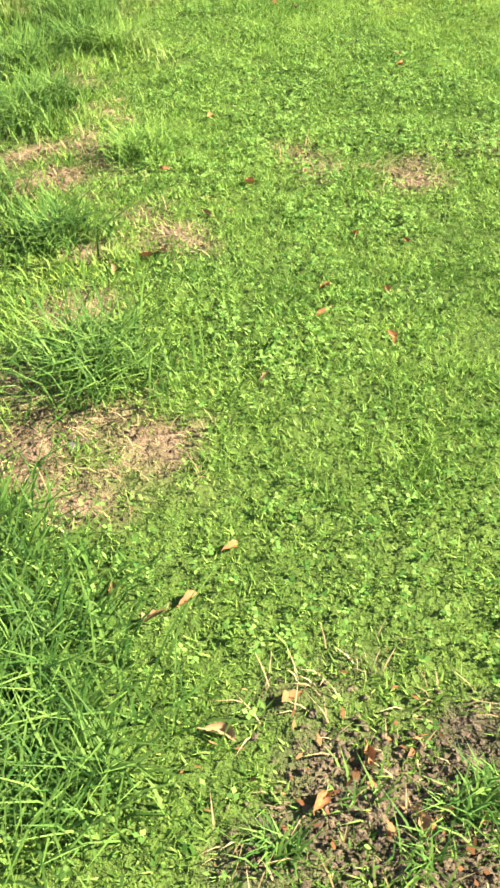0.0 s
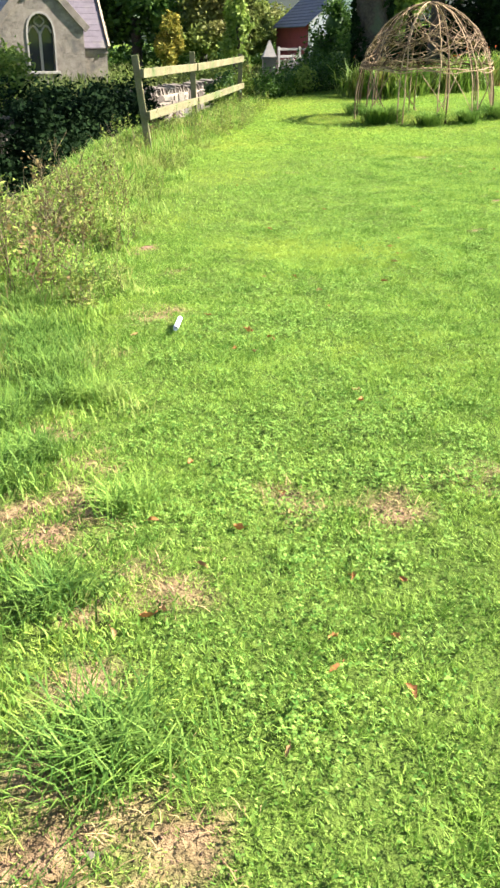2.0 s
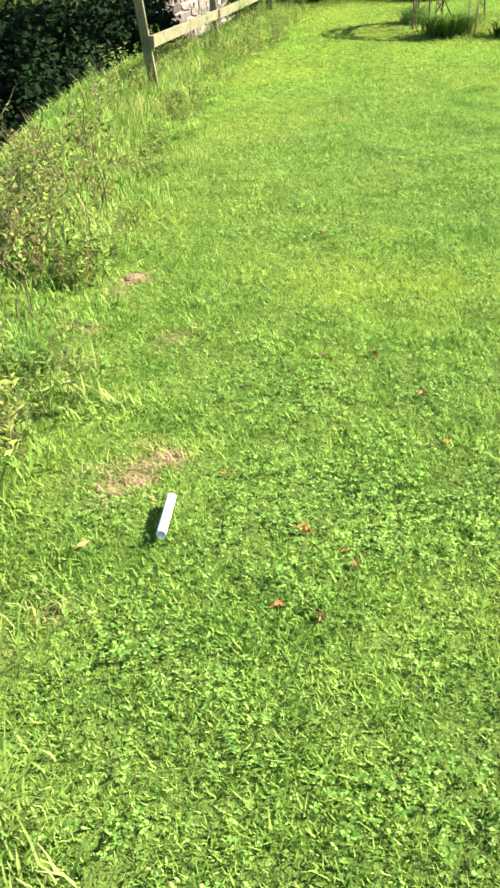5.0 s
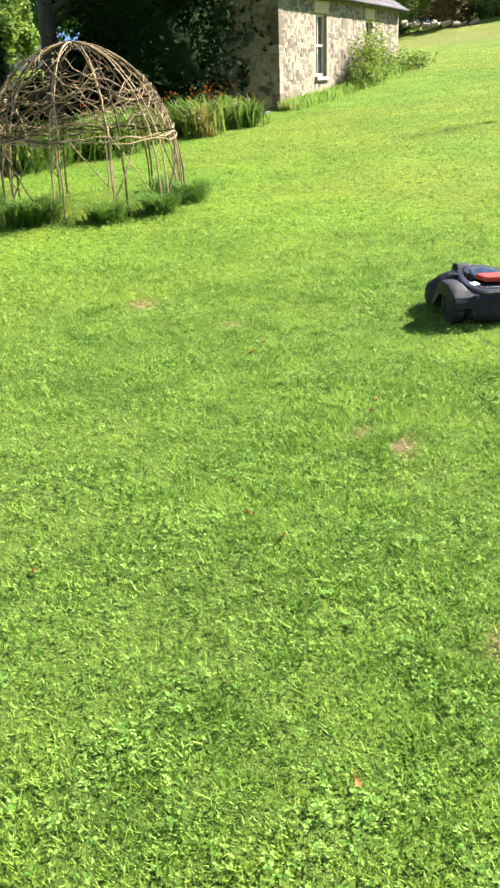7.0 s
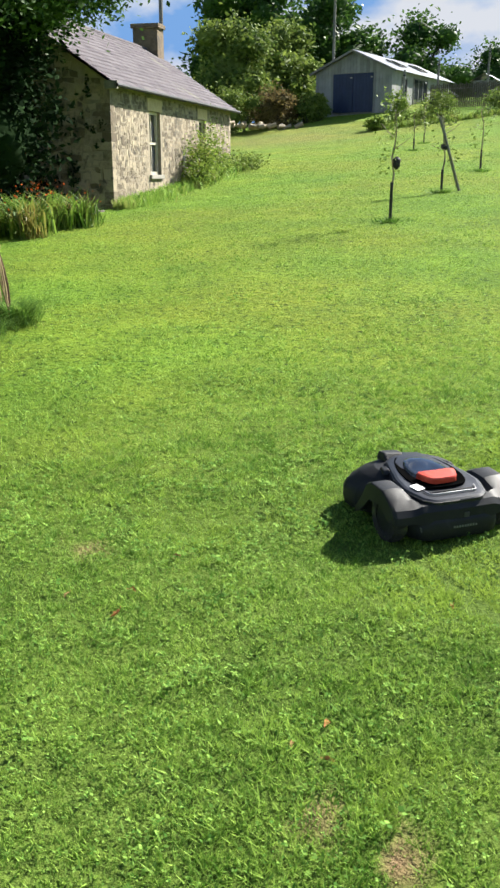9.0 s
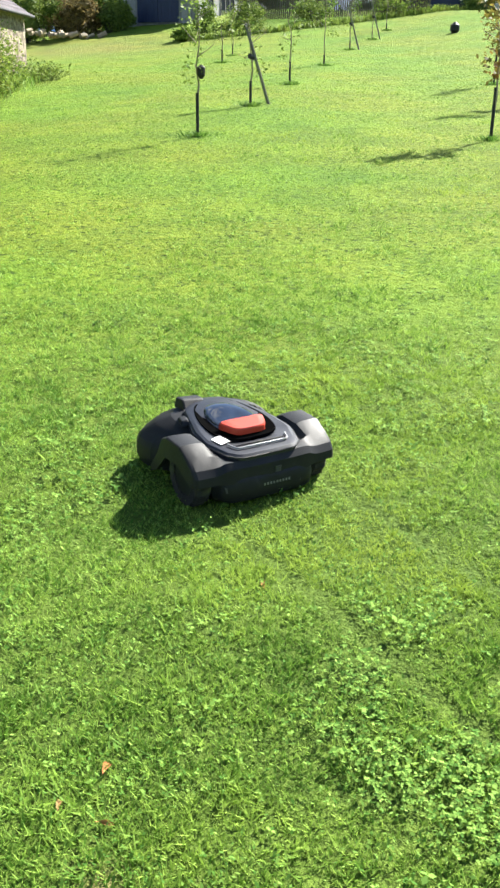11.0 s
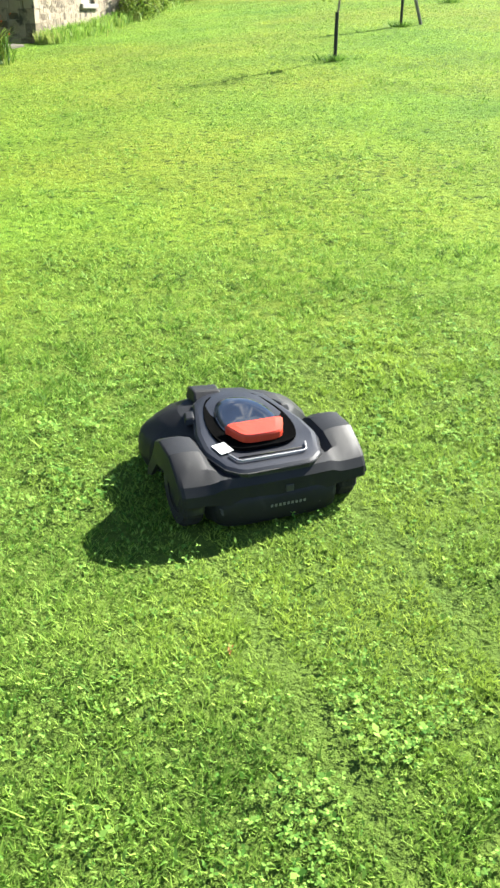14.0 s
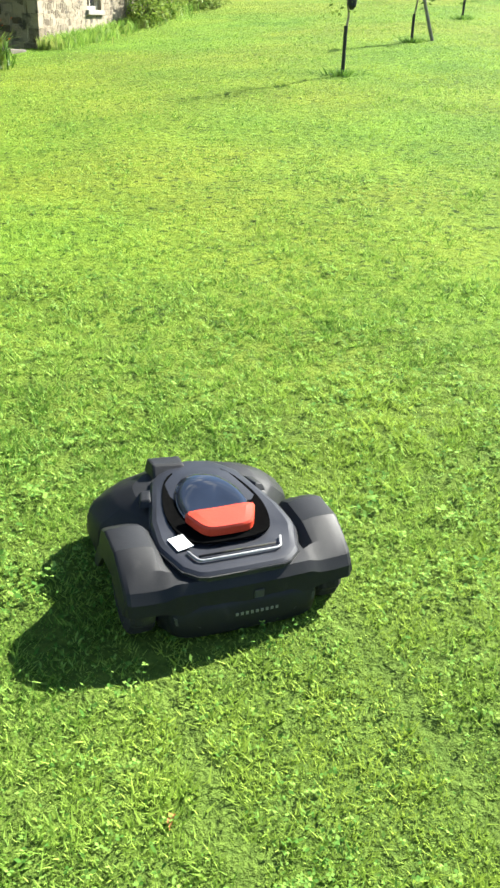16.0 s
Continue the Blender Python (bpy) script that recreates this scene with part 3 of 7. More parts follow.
# wooded ridge on the skyline
g = Geo()
ridge = []
for i in range(361):
    a, k = radians(i), i / 5.0
    r = 620 + 60 * math.sin(k * 0.7)
    h = 26 + 9 * math.sin(k * 0.45 + 1) + 5 * math.sin(k * 1.3) + 2.0 * math.sin(k * 4.1) + 1.1 * math.sin(i * 1.7) + 0.8 * math.sin(i * 2.9 + 1)
    ridge += [(r * math.sin(a), r * math.cos(a), -6), (r * 1.15 * math.sin(a), r * 1.15 * math.cos(a), h * 0.75), (r * 1.35 * math.sin(a), r * 1.35 * math.cos(a), h)]
g.add(ridge, [(i * 3 + k, i * 3 + 3 + k, i * 3 + 4 + k, i * 3 + 1 + k) for i in range(360) for k in (0, 1)])
tagged(part("backdrop", g, HILL, smooth=True), "distant wooded hillside on the skyline", "hill", "", "structure")


# ---- grass ----
LATTICE = rng.uniform(0, 1, (256, 256))


def value_noise(x, y, scale):
    """Smooth random field, 0 to 1, with cells of 1 / scale metres."""
    u, v = np.asarray(x) * scale + 37.0, np.asarray(y) * scale + 91.0
    i, j = np.floor(u).astype(int), np.floor(v).astype(int)
    fu, fv = u - i, v - j
    fu, fv = fu * fu * (3 - 2 * fu), fv * fv * (3 - 2 * fv)
    a, b = LATTICE[i % 256, j % 256], LATTICE[(i + 1) % 256, j % 256]
    c, d = LATTICE[i % 256, (j + 1) % 256], LATTICE[(i + 1) % 256, (j + 1) % 256]
    return (a * (1 - fu) + b * fu) * (1 - fv) + (c * (1 - fu) + d * fu) * fv


def blade_field(name, x, y, tall, wide, lean, material, label, category="grass", lift=0.0):
    """Single tapering blades rooted at x, y."""
    n = len(x)
    z = ground_z(x, y) - 0.004 + lift
    a, b = rng.uniform(0, 2 * np.pi, n), rng.uniform(0, 2 * np.pi, n)
    h = tall * rng.uniform(0.55, 1.25, n)
    w = wide * rng.uniform(0.6, 1.3, n)
    tip = lean * rng.uniform(0.3, 1.3, n) * h
    root = np.stack([x, y, z], -1)
    across = np.stack([np.cos(a) * w / 2, np.sin(a) * w / 2, 0 * a], -1)
    up = np.stack([np.cos(b) * tip, np.sin(b) * tip, h], -1)
    swarm(name, np.stack([root - across, root + across, root + up], 1), [(0, 1, 2)], material, None, label, category)


def bent_field(name, x, y, tall, wide, lean, material, label, category="grass"):
    """Longer blades that arch over: three faces each."""
    n = len(x)
    z = ground_z(x, y) - 0.005
    b = rng.uniform(0, 2 * np.pi, n)
    h, w = tall * rng.uniform(0.5, 1.3, n), wide * rng.uniform(0.7, 1.3, n)
    out = lean * rng.uniform(0.4, 1.4, n) * h
    root = np.stack([x, y, z], -1)
    way = np.stack([np.cos(b), np.sin(b), 0 * b], -1)
    side = np.stack([-np.sin(b), np.cos(b), 0 * b], -1) * (w / 2)[:, None]
    mid = root + way * (out * 0.35)[:, None]
    mid[:, 2] += h * 0.62
    tip = root + way * out[:, None]
    tip[:, 2] += h * rng.uniform(0.75, 1.0, n)
    swarm(name, np.stack([root - side, root + side, mid + side * 0.8, mid - side * 0.8, tip], 1), [(0, 1, 2, 3), (3, 2, 4)], material, None, label, category)


def scatter(n, x0, x1, y0, y1):
    return rng.uniform(x0, x1, n), rng.uniform(y0, y1, n)


def lawn_edge(y):
    """Where the mown turf gives way to the rough edge below the bank."""
    return np.maximum(0.72 - 0.12 * (y - 4.0), crest(y) + 1.15 - 0.08 * np.clip(y - 14.6, 0, 9))


def along_walk(n, near_share, r_near, r_far, lo=-44.0, hi=80.0):
    """Places ahead of the walk's line: even close by, then ever sparser with distance. Also the distance."""
    t = rng.uniform(0, 1, n)
    b = np.radians(rng.uniform(lo, hi, n))
    close = rng.uniform(0, 1, n) < near_share
    r = np.where(close, np.sqrt(rng.uniform(0.2, r_near ** 2, n)), r_near * (r_far / r_near) ** rng.uniform(0, 1, n))
    return 1.10 + 2.35 * t + r * np.sin(b), 1.7 + 9.2 * t + r * np.cos(b), r


def on_lawn(x, y):
    return (x > lawn_edge(y) - 0.3) & (x > crest(y) + 0.5) & (y > 1.7) & (y < 57) & ~((x > 10.8) & (0.6827 * (x - 11.05) - 0.7306 * (y - 29.78) < 0.1) & (y > 29.8))


def on_track(x, y):
    """The two pressed wheel tracks where the mower has come."""
    back, side = (x - 4.600) * 0.218 + (y - 12.580) * 0.976, (x - 4.600) * 0.976 - (y - 12.580) * 0.218
    return (back < 0) & (back > -3.2) & (np.abs(np.abs(side + 0.012 * np.sin(back * 4)) - 0.256) < 0.030)


def clover_drift(x, y):
    return value_noise(x, y, 1.6) * 0.35 + value_noise(y, x, 5.0) * 0.4 + value_noise(x, y, 13.0) * 0.25


x, y, r = along_walk(1260000, 0.52, 3.6, 40.0)
u, v = scatter(330000, 0.0, 2.9, 3.0, 10.2)
p, q = scatter(420000, 2.2, 7.6, 9.7, 16.7)
ahead = np.abs((p - 3.3) - 0.30 * (q - 10.3)) < 1.25 * (1.0 + 0.32 * (q - 9.3))
ahead &= rng.uniform(0, 1, len(p)) < step(16.9, 12.7, q) * step(1.25, 0.75, np.abs((p - 3.3) - 0.30 * (q - 10.3)) / (1.0 + 0.32 * (q - 9.3)))
p, q = p[ahead], q[ahead]
x, y, r = np.concatenate([x, u, p]), np.concatenate([y, v, q]), np.concatenate([r, 2.5 + 0 * u, np.clip(np.hypot(p - 3.3, q - 10.3), 2, 5.4)])
keep = on_lawn(x, y) & (rng.uniform(0, 1, len(x)) > 0.9 * bareness(x, y)) & (rng.uniform(0, 1, len(x)) < step(1.7, 3.1, y))
x, y, r = x[keep], y[keep], r[keep]
patch = value_noise(x, y, 3.2) * 0.35 + value_noise(x, y, 8.0) * 0.30 + value_noise(x, y, 21.0) * 0.35
tuft = np.where(r < 5.5, value_noise(x, y, 34.0) * 0.6 + value_noise(y, x, 13.0) * 0.4, 0.35 + 1.5 * (value_noise(x, y, 14.0) * 0.55 + value_noise(y, x, 5.0) * 0.45 - 0.46))
thick = rng.uniform(0, 1, len(x)) < np.where(r < 4.0, np.clip(0.45 + 2.4 * (tuft - 0.33), 0.12, 1.0), np.clip(0.5 + 3.4 * (tuft - 0.42), 0.04, 1.0)) * (1 - 0.3 * step(0.54, 0.68, clover_drift(x, y)) * (r < 12))
thick &= ~on_track(x, y) | (rng.uniform(0, 1, len(x)) < 0.10)
x, y, r, patch, tuft = x[thick], y[thick], r[thick], patch[thick], tuft[thick]
far = np.clip(r / 5.0, 1, 5) ** 0.55
blade_field("grass", x, y, (0.008 + 0.031 * patch ** 1.6) * np.where(r < 3.4, 1.0, 0.60 + 1.1 * step(0.40, 0.66, tuft)) * far ** 0.25, 0.0072 * far ** 0.95 * np.where(r < 3.4, 0.76, 1.0), 1.2, GRASS, "short bright green mown lawn grass")
# low broad leaves knitted through the turf
x, y, r = along_walk(520000, 0.62, 3.8, 22.0, -44.0, 78.0)
drift = value_noise(x, y, 22.0) * 0.5 + value_noise(y, x, 6.0) * 0.5
keep = on_lawn(x, y) & (x > lawn_edge(y)) & (rng.uniform(0, 1, len(x)) < np.clip(0.10 + 2.4 * (drift - 0.47), 0.05, 1)) & ~on_track(x, y) & (rng.uniform(0, 1, len(x)) > bareness(x, y))
x, y, r = x[keep], y[keep], r[keep]
n = len(x)
c = np.stack([x, y, ground_z(x, y) + rng.uniform(0.006, 0.034, n)], -1)
a, tilt, size = rng.uniform(0, 2 * np.pi, n), rng.uniform(-0.3, 1.3, n), rng.uniform(0.0032, 0.0076, n) * np.clip(r / 5.0, 1, 3) ** 0.7
ax = np.stack([np.cos(a), np.sin(a), tilt], -1) * size[:, None]
cx = np.stack([-np.sin(a), np.cos(a), rng.uniform(-0.5, 0.5, n)], -1) * (size * rng.uniform(0.30, 0.62, n))[:, None]
swarm("lawn_weeds", np.stack([c - ax, c - cx, c + ax, c + cx], 1), [(0, 1, 2, 3)], CLOVER, None, "low broad-leaved weeds knitted through the lawn", "weeds")

# clover: three leaflets on a stem, thicker in drifts
x, y, r = along_walk(230000, 0.66, 3.8, 14.0, -32.0, 75.0)
drift = clover_drift(x, y)
keep = (rng.uniform(0, 1, len(x)) < 0.03 + 3.2 * np.clip(drift - 0.50, 0, 1)) & ~on_track(x, y) & (x > lawn_edge(y)) & (rng.uniform(0, 1, len(x)) > bareness(x, y)) & (y > 3.1)
x, y, r = x[keep], y[keep], r[keep]
n = len(x)
z = ground_z(x, y) + rng.uniform(0.010, 0.050, n)
turn, size = rng.uniform(0, 2 * np.pi, n), rng.uniform(0.0049, 0.0098, n) * np.clip(r / 5.0, 1, 2.2)
leaflets = []
for k in range(3):
    a = turn + k * 2.1
    fold = rng.uniform(-0.4, 0.6, n)
    ax = np.stack([np.cos(a), np.sin(a), fold], -1) * size[:, None]
    cx = np.stack([-np.sin(a), np.cos(a), rng.uniform(-0.4, 0.4, n)], -1) * (size * 0.52)[:, None]
    c = np.stack([x, y, z], -1)
    leaflets.append(np.stack([c, c + ax * 0.65 - cx, c + ax * 1.25, c + ax * 0.65 + cx], 1))
swarm("clover", np.concatenate(leaflets), [(0, 1, 2, 3)], CLOVER, None, "drifts of low green clover in the lawn", "clover")

# rough edge and bank
x, y = scatter(135000, -2.4, 1.0, 2.6, 26)
keep = (x < lawn_edge(y) + 0.12 * np.sin(y * 7) + 0.1 * np.sin(y * 17)) & (x > crest(y) - 0.9) & (rng.uniform(0, 1, len(x)) > 0.96 * bareness(x, y)) & (rng.uniform(0, 1, len(x)) < 1.0 - 0.6 * step(13, 26, y))
x, y = x[keep], y[keep]
bent_field("long_grass", x, y, 0.030 + 0.085 * value_noise(x, y, 4) ** 2 + 0.02 * step(0.3, -0.6, x), 0.0060, 0.85, TALL, "long unmown grass along the lawn's edge and bank")
for n, tall, wide, what, material in ((26000, 0.115, 0.0060, "tall seeding grass on the hedge bank", TALL), (7000, 0.14, 0.0070, "rank olive grass among the bank's weeds", STRAP), (3600, 0.17, 0.004, "bleached grass stems on the hedge bank", STRAW)):
    x, y = scatter(n, -1.9, 0.9, 6.6, 25)
    clump = value_noise(x, y, 2.6)
    keep = (x < crest(y) + 0.95 - 0.02 * (y - 7)) & (x > crest(y) + 0.15) & (rng.uniform(0, 1, n) < 2.2 * (clump - 0.2))
    bent_field("long_grass", x[keep], y[keep], tall * (0.5 + clump[keep]), wide, 0.6, material, what)
x, y = scatter(16000, -0.5, 1.75, 3.0, 10.5)
keep = (bareness(x, y) > 0.02) & (rng.uniform(0, 1, len(x)) < 0.9)
bent_field("dead_grass", x[keep], y[keep], 0.030, 0.0030, 1.6, STRAW, "straw-coloured dead grass on the worn patches", "dead grass")
# crumbs of earth on the worn patches
x, y = scatter(40000, -0.5, 1.9, 3.0, 10.0)
keep = bareness(x, y) > 0.30
x, y = x[keep], y[keep]
c = np.stack([x, y, ground_z(x, y) + 0.002], -1)[:, None, :]
swarm("soil_crumbs", c + rng.normal(0, 1, (len(x), 4, 3)) * rng.uniform(0.0012, 0.0045, (len(x), 1, 1)), [(0, 1, 2), (0, 2, 3), (0, 3, 1), (1, 3, 2)], SOIL, None, "crumbs of dry brown earth on the worn patches", "earth")
# lumps of turned earth and leaf litter on the damp patch
k = 1500
x, y = rng.normal(1.43, 0.085, k), rng.normal(3.42, 0.065, k)
c = np.stack([x, y, ground_z(x, y) + 0.004], -1)[:, None, :]
lump = np.array([(-1, -0.7, -0.5), (1, -0.6, -0.5), (0.9, 0.8, -0.5), (-0.8, 0.9, -0.5), (0.1, 0.0, 0.9)])[None]
swarm("earth_lumps", c + (lump + rng.normal(0, 0.45, (k, 5, 3))) * 0.0075 * rng.uniform(0.2, 1.0, (k, 1, 1)) ** 1.6, [(0, 1, 4), (1, 2, 4), (2, 3, 4), (3, 0, 4)], DAMP, None, "lumps of dark turned earth on the damp patch", "earth")
k = 80
x, y = rng.normal(1.40, 0.13, k), rng.normal(3.44, 0.10, k)
c = np.stack([x, y, ground_z(x, y) + rng.uniform(0.006, 0.020, k)], -1)
a, size = rng.uniform(0, 2 * np.pi, k), rng.uniform(0.004, 0.013, k)
ax = np.stack([np.cos(a), np.sin(a), rng.uniform(-0.7, 0.7, k)], -1) * size[:, None]
cx = np.stack([-np.sin(a), np.cos(a), rng.uniform(-1.0, 1.0, k)], -1) * (size * rng.uniform(0.2, 0.5, k))[:, None]
swarm("leaf_litter", np.stack([c - ax, c - cx, c + ax * rng.uniform(0.6, 1.1, (k, 1)), c + cx], 1), [(0, 1, 2, 3)], FALLEN, None, "brown shreds of rotting leaves on damp earth", "leaf litter")
for px, py, big in ((1.515, 3.430, 0.42), (1.455, 3.355, 0.36), (1.365, 3.440, 0.22), (1.245, 3.340, 0.35), (1.56, 3.47, 0.4)):
    k = int(190 * big)
    bent_field("grass_tuft", px + rng.normal(0, 0.022, k), py + rng.normal(0, 0.018, k), 0.075 * big ** 0.5, 0.0040, 1.2, TUFT, "short spreading grass tuft on the damp earth")
# coarse arching clumps along the rough edge and beside the worn ground
CLUMPS = ((0.72, 4.42, 1.0), (0.62, 3.82, 0.9), (0.80, 3.60, 0.9), (0.55, 3.55, 0.8), (0.90, 3.42, 0.8), (-0.18, 7.40, 1.3), (-0.05, 7.15, 0.9), (0.06, 6.86, 1.2), (0.16, 6.55, 0.8), (0.02, 6.30, 0.9), (-0.30, 7.95, 1.0), (0.48, 5.02, 0.7), (0.10, 5.75, 0.9), (0.20, 5.95, 0.7), (-0.10, 8.60, 0.9), (0.34, 6.55, 0.6), (0.60, 5.55, 0.6), (0.16, 5.20, 0.8))
for px, py, big in CLUMPS:
    k = int(560 * big)
    bent_field("grass_tuft", px + rng.normal(0, 0.085 * big, k), py + rng.normal(0, 0.075 * big, k), 0.120 * big ** 0.5, 0.0046, 1.3, TUFT if big > 0.65 else TALL, "lush arching grass tuft at the lawn's rough edge")
# grass left standing round the hoop feet and along the cottage wall
a = rng.uniform(0, 2 * np.pi, 450)
r = rng.normal(1.15, 0.20, len(a))
bent_field("long_grass", 3.63 + r * np.cos(a), 18.9 + r * np.sin(a), 0.075, 0.010, 0.75, TALL, "uncut grass ringing the willow dome")
for deg, big in ((228, 1.35), (266, 0.8), (297, 0.75), (335, 0.85), (20, 0.7), (150, 0.8)):
    k = int(900 * big)
    cx, cy = 3.63 + 1.18 * math.cos(radians(deg)), 18.9 + 1.22 * math.sin(radians(deg))
    bent_field("grass_tuft", cx + rng.normal(0, 0.085 * big, k), cy + rng.normal(0, 0.07, k), 0.25 * big ** 0.5, 0.009, 1.7, TUFT, "dark lush uncut tuft at the dome's foot")
s, o = rng.uniform(-0.3, 10.6, 6000), np.abs(rng.normal(0, 0.32, 6000)) + 0.05
bent_field("long_grass", 11.05 + 0.7306 * s + 0.6827 * o, 29.78 + 0.6827 * s - 0.7306 * o, 0.26, 0.016, 0.7, TALL, "uncut grass strip below the cottage wall")


# ---- robot mower ----
def smooth_outline(half, n=44):
    """A closed outline from (along, half width) points of one side, rounded between them."""
    pts = [Vector((w, h)) for h, w in half]
    line = []
    for i in range(len(pts) - 1):
        p0, p1, p2, p3 = pts[max(i - 1, 0)], pts[i], pts[i + 1], pts[min(i + 2, len(pts) - 1)]
        if i == 0:
            p0 = Vector((-p2.x, p2.y))
        if i == len(pts) - 2:
            p3 = Vector((-p1.x, p1.y))
        for k in range(4):
            t = k / 4
            line.append(0.5 * (2 * p1 + (p2 - p0) * t + (2 * p0 - 5 * p1 + 4 * p2 - p3) * t * t + (3 * p1 - p0 - 3 * p2 + p3) * t ** 3))
    line.append(pts[-1])
    right = [(max(p.x, 0.0), p.y) for p in line]
    return right + [(-a, b) for a, b in reversed(right[1:-1])]


def facet_outline(half):
    """A closed outline with straight edges from (along, half width) points of one side."""
    right = [(w, h) for h, w in half]
    return right + [(-a, b) for a, b in reversed(right[1:-1])]


def ring(outline, z, grow=1.0, middle=0.18, tilt=0.0, shift=0.0):
    return [Vector((x * grow, middle + (y - middle) * grow + shift, z + tilt * (y - middle))) for x, y in outline]


def robot_mower(at, turn):
    t = thing("robot_mower", at, turn, "charcoal robotic lawnmower with orange stop button on the lawn", "robot mower")
    # lower hull: narrow between the drive wheels, swelling to broad front shoulders
    hull = facet_outline([(-0.070, 0), (-0.068, 0.10), (-0.055, 0.165), (-0.02, 0.185), (0.17, 0.182), (0.20, 0.188), (0.33, 0.288), (0.37, 0.298), (0.43, 0.297), (0.46, 0.285), (0.52, 0.225), (0.555, 0.13), (0.57, 0.05), (0.57, 0)])
    mid = 0.25
    g = Geo().loft([ring(hull, 0.045, 0.90, mid), ring(hull, 0.055, 0.97, mid), ring(hull, 0.085, 1.0, mid), ring(hull, 0.128, 0.995, mid, 0.02), ring(hull, 0.150, 0.97, mid, 0.03), ring(hull, 0.160, 0.945, mid, 0.04), ring(hull, 0.198, 0.80, mid, 0.05), ring(hull, 0.205, 0.76, mid, 0.06), ring(hull, 0.224, 0.60, mid, 0.08), ring(hull, 0.228, 0.4, mid, 0.09)])
    me = g.mesh("body", PLASTIC, True)
    me.set_sharp_from_angle(angle=radians(15))
    part("body", me, PLASTIC, t, "matt charcoal shell")
    # six-sided upper deck with its seam
    top = 0.243
    deck = facet_outline([(-0.078, 0), (-0.077, 0.10), (-0.070, 0.122), (-0.040, 0.156), (0.05, 0.188), (0.075, 0.190), (0.16, 0.182), (0.35, 0.128), (0.415, 0.070), (0.43, 0)])
    dm = 0.17
    g = Geo().loft([ring(deck, 0.190, 0.985, dm, 0.11), ring(deck, 0.226, 1.0, dm, 0.11), ring(deck, 0.232, 0.995, dm, 0.11), ring(deck, 0.239, 0.965, dm, 0.11), ring(deck, top, 0.90, dm, 0.11), ring(deck, top + 0.002, 0.5, dm, 0.11)])
    me = g.mesh("deck", DECK_PLASTIC, True)
    me.set_sharp_from_angle(angle=radians(14))
    lid = part("deck", me, DECK_PLASTIC, t)
    rim = ring(deck, 0.229, 1.003, dm, 0.11)
    part("seam", Geo().tube(rim + rim[:1], 0.0028, 5), GUARD, lid, "dark seam round the deck")
    # flat ring with recess shade painted black, tinted cover and stop button
    slope, base = 0.11, top + 0.002
    well = smooth_outline([(0.026, 0), (0.031, 0.072), (0.062, 0.118), (0.15, 0.137), (0.25, 0.124), (0.345, 0.082), (0.378, 0)])
    inner = [(x * 0.80, 0.19 + (y - 0.19) * 0.84) for x, y in well]
    wz = base - 0.0025
    g = Geo().loft([ring(well, wz, 1.0, dm, slope), ring(well, wz + 0.0055, 0.995, dm, slope), ring(well, wz + 0.0055, 0.97, dm, slope), ring(inner, wz + 0.0035, 1.03, dm, slope), ring(inner, wz + 0.0032, 0.6, dm, slope)], False, False)
    part("collar", g, RECESS_SHADE, lid, "flat black ring painted as recess shade round the cover")
    cover = smooth_outline([(0.125, 0), (0.126, 0.07), (0.14, 0.093), (0.21, 0.098), (0.28, 0.080), (0.325, 0.045), (0.338, 0)])
    g = Geo().loft([ring(cover, wz + 0.0, 1.0, 0.22, slope, 0.0), ring(cover, wz + 0.012, 0.985, 0.22, slope), ring(cover, wz + 0.018, 0.93, 0.22, slope), ring(cover, wz + 0.022, 0.75, 0.22, slope), ring(cover, wz + 0.024, 0.4, 0.22, slope)])
    part("cover", g, SCREEN, lid, "dark shiny display cover", smooth=True)
    stop = smooth_outline([(0.045, 0), (0.047, 0.045), (0.060, 0.068), (0.10, 0.088), (0.130, 0.090), (0.131, 0)])
    g = Geo().loft([ring(stop, wz, 1.0, 0.09, slope), ring(stop, wz + 0.020, 1.0, 0.09, slope), ring(stop, wz + 0.026, 0.94, 0.09, slope), ring(stop, wz + 0.028, 0.7, 0.09, slope)])
    part("stop_button", g, ORANGE, lid, "large orange-red stop button")
    # carrying handle: groove shade as a dark bar, lip highlight painted bright
    def on_deck(x, y, up):
        return (x, y, base + slope * (y - dm) + up)
    g = Geo().tube([on_deck(-0.126, 0.012, 0.0), on_deck(-0.112, -0.026, 0.001), on_deck(-0.100, -0.033, 0.001), on_deck(0.100, -0.033, 0.001), on_deck(0.112, -0.026, 0.001), on_deck(0.126, 0.012, 0.0)], 0.0038, 6)
    part("handle_lip", g, LIP_HIGHLIGHT, lid, smooth=True)
    g = Geo().tube([on_deck(-0.104, -0.012, -0.001), on_deck(0.104, -0.012, -0.001)], 0.0032, 6)
    part("handle_groove", g, BLACK_RUBBER, lid, smooth=True)
    part("sticker", Geo().box((-0.022, -0.027, 0), (0.022, 0.027, 0.0016), pose(-0.133, 0.050, base + slope * (0.050 - dm) + 0.0006, 6.3, -3, 14)), STICKER, lid, "square white paper sticker")
    # antenna hood, side nubs
    g = Geo().add([(-0.055, -0.045, 0), (0.05, -0.045, 0), (0.055, 0.05, 0), (-0.06, 0.05, 0), (-0.05, -0.005, 0.045), (0.042, -0.010, 0.038), (0.044, 0.045, 0.036), (-0.052, 0.045, 0.042)], ((3, 2, 1, 0), (4, 5, 6, 7), (0, 1, 5, 4), (1, 2, 6, 5), (2, 3, 7, 6), (3, 0, 4, 7)))
    hood = part("antenna_hood", g, PLASTIC, t, bevel=0.007)
    hood.location = (-0.060, 0.400, 0.241)
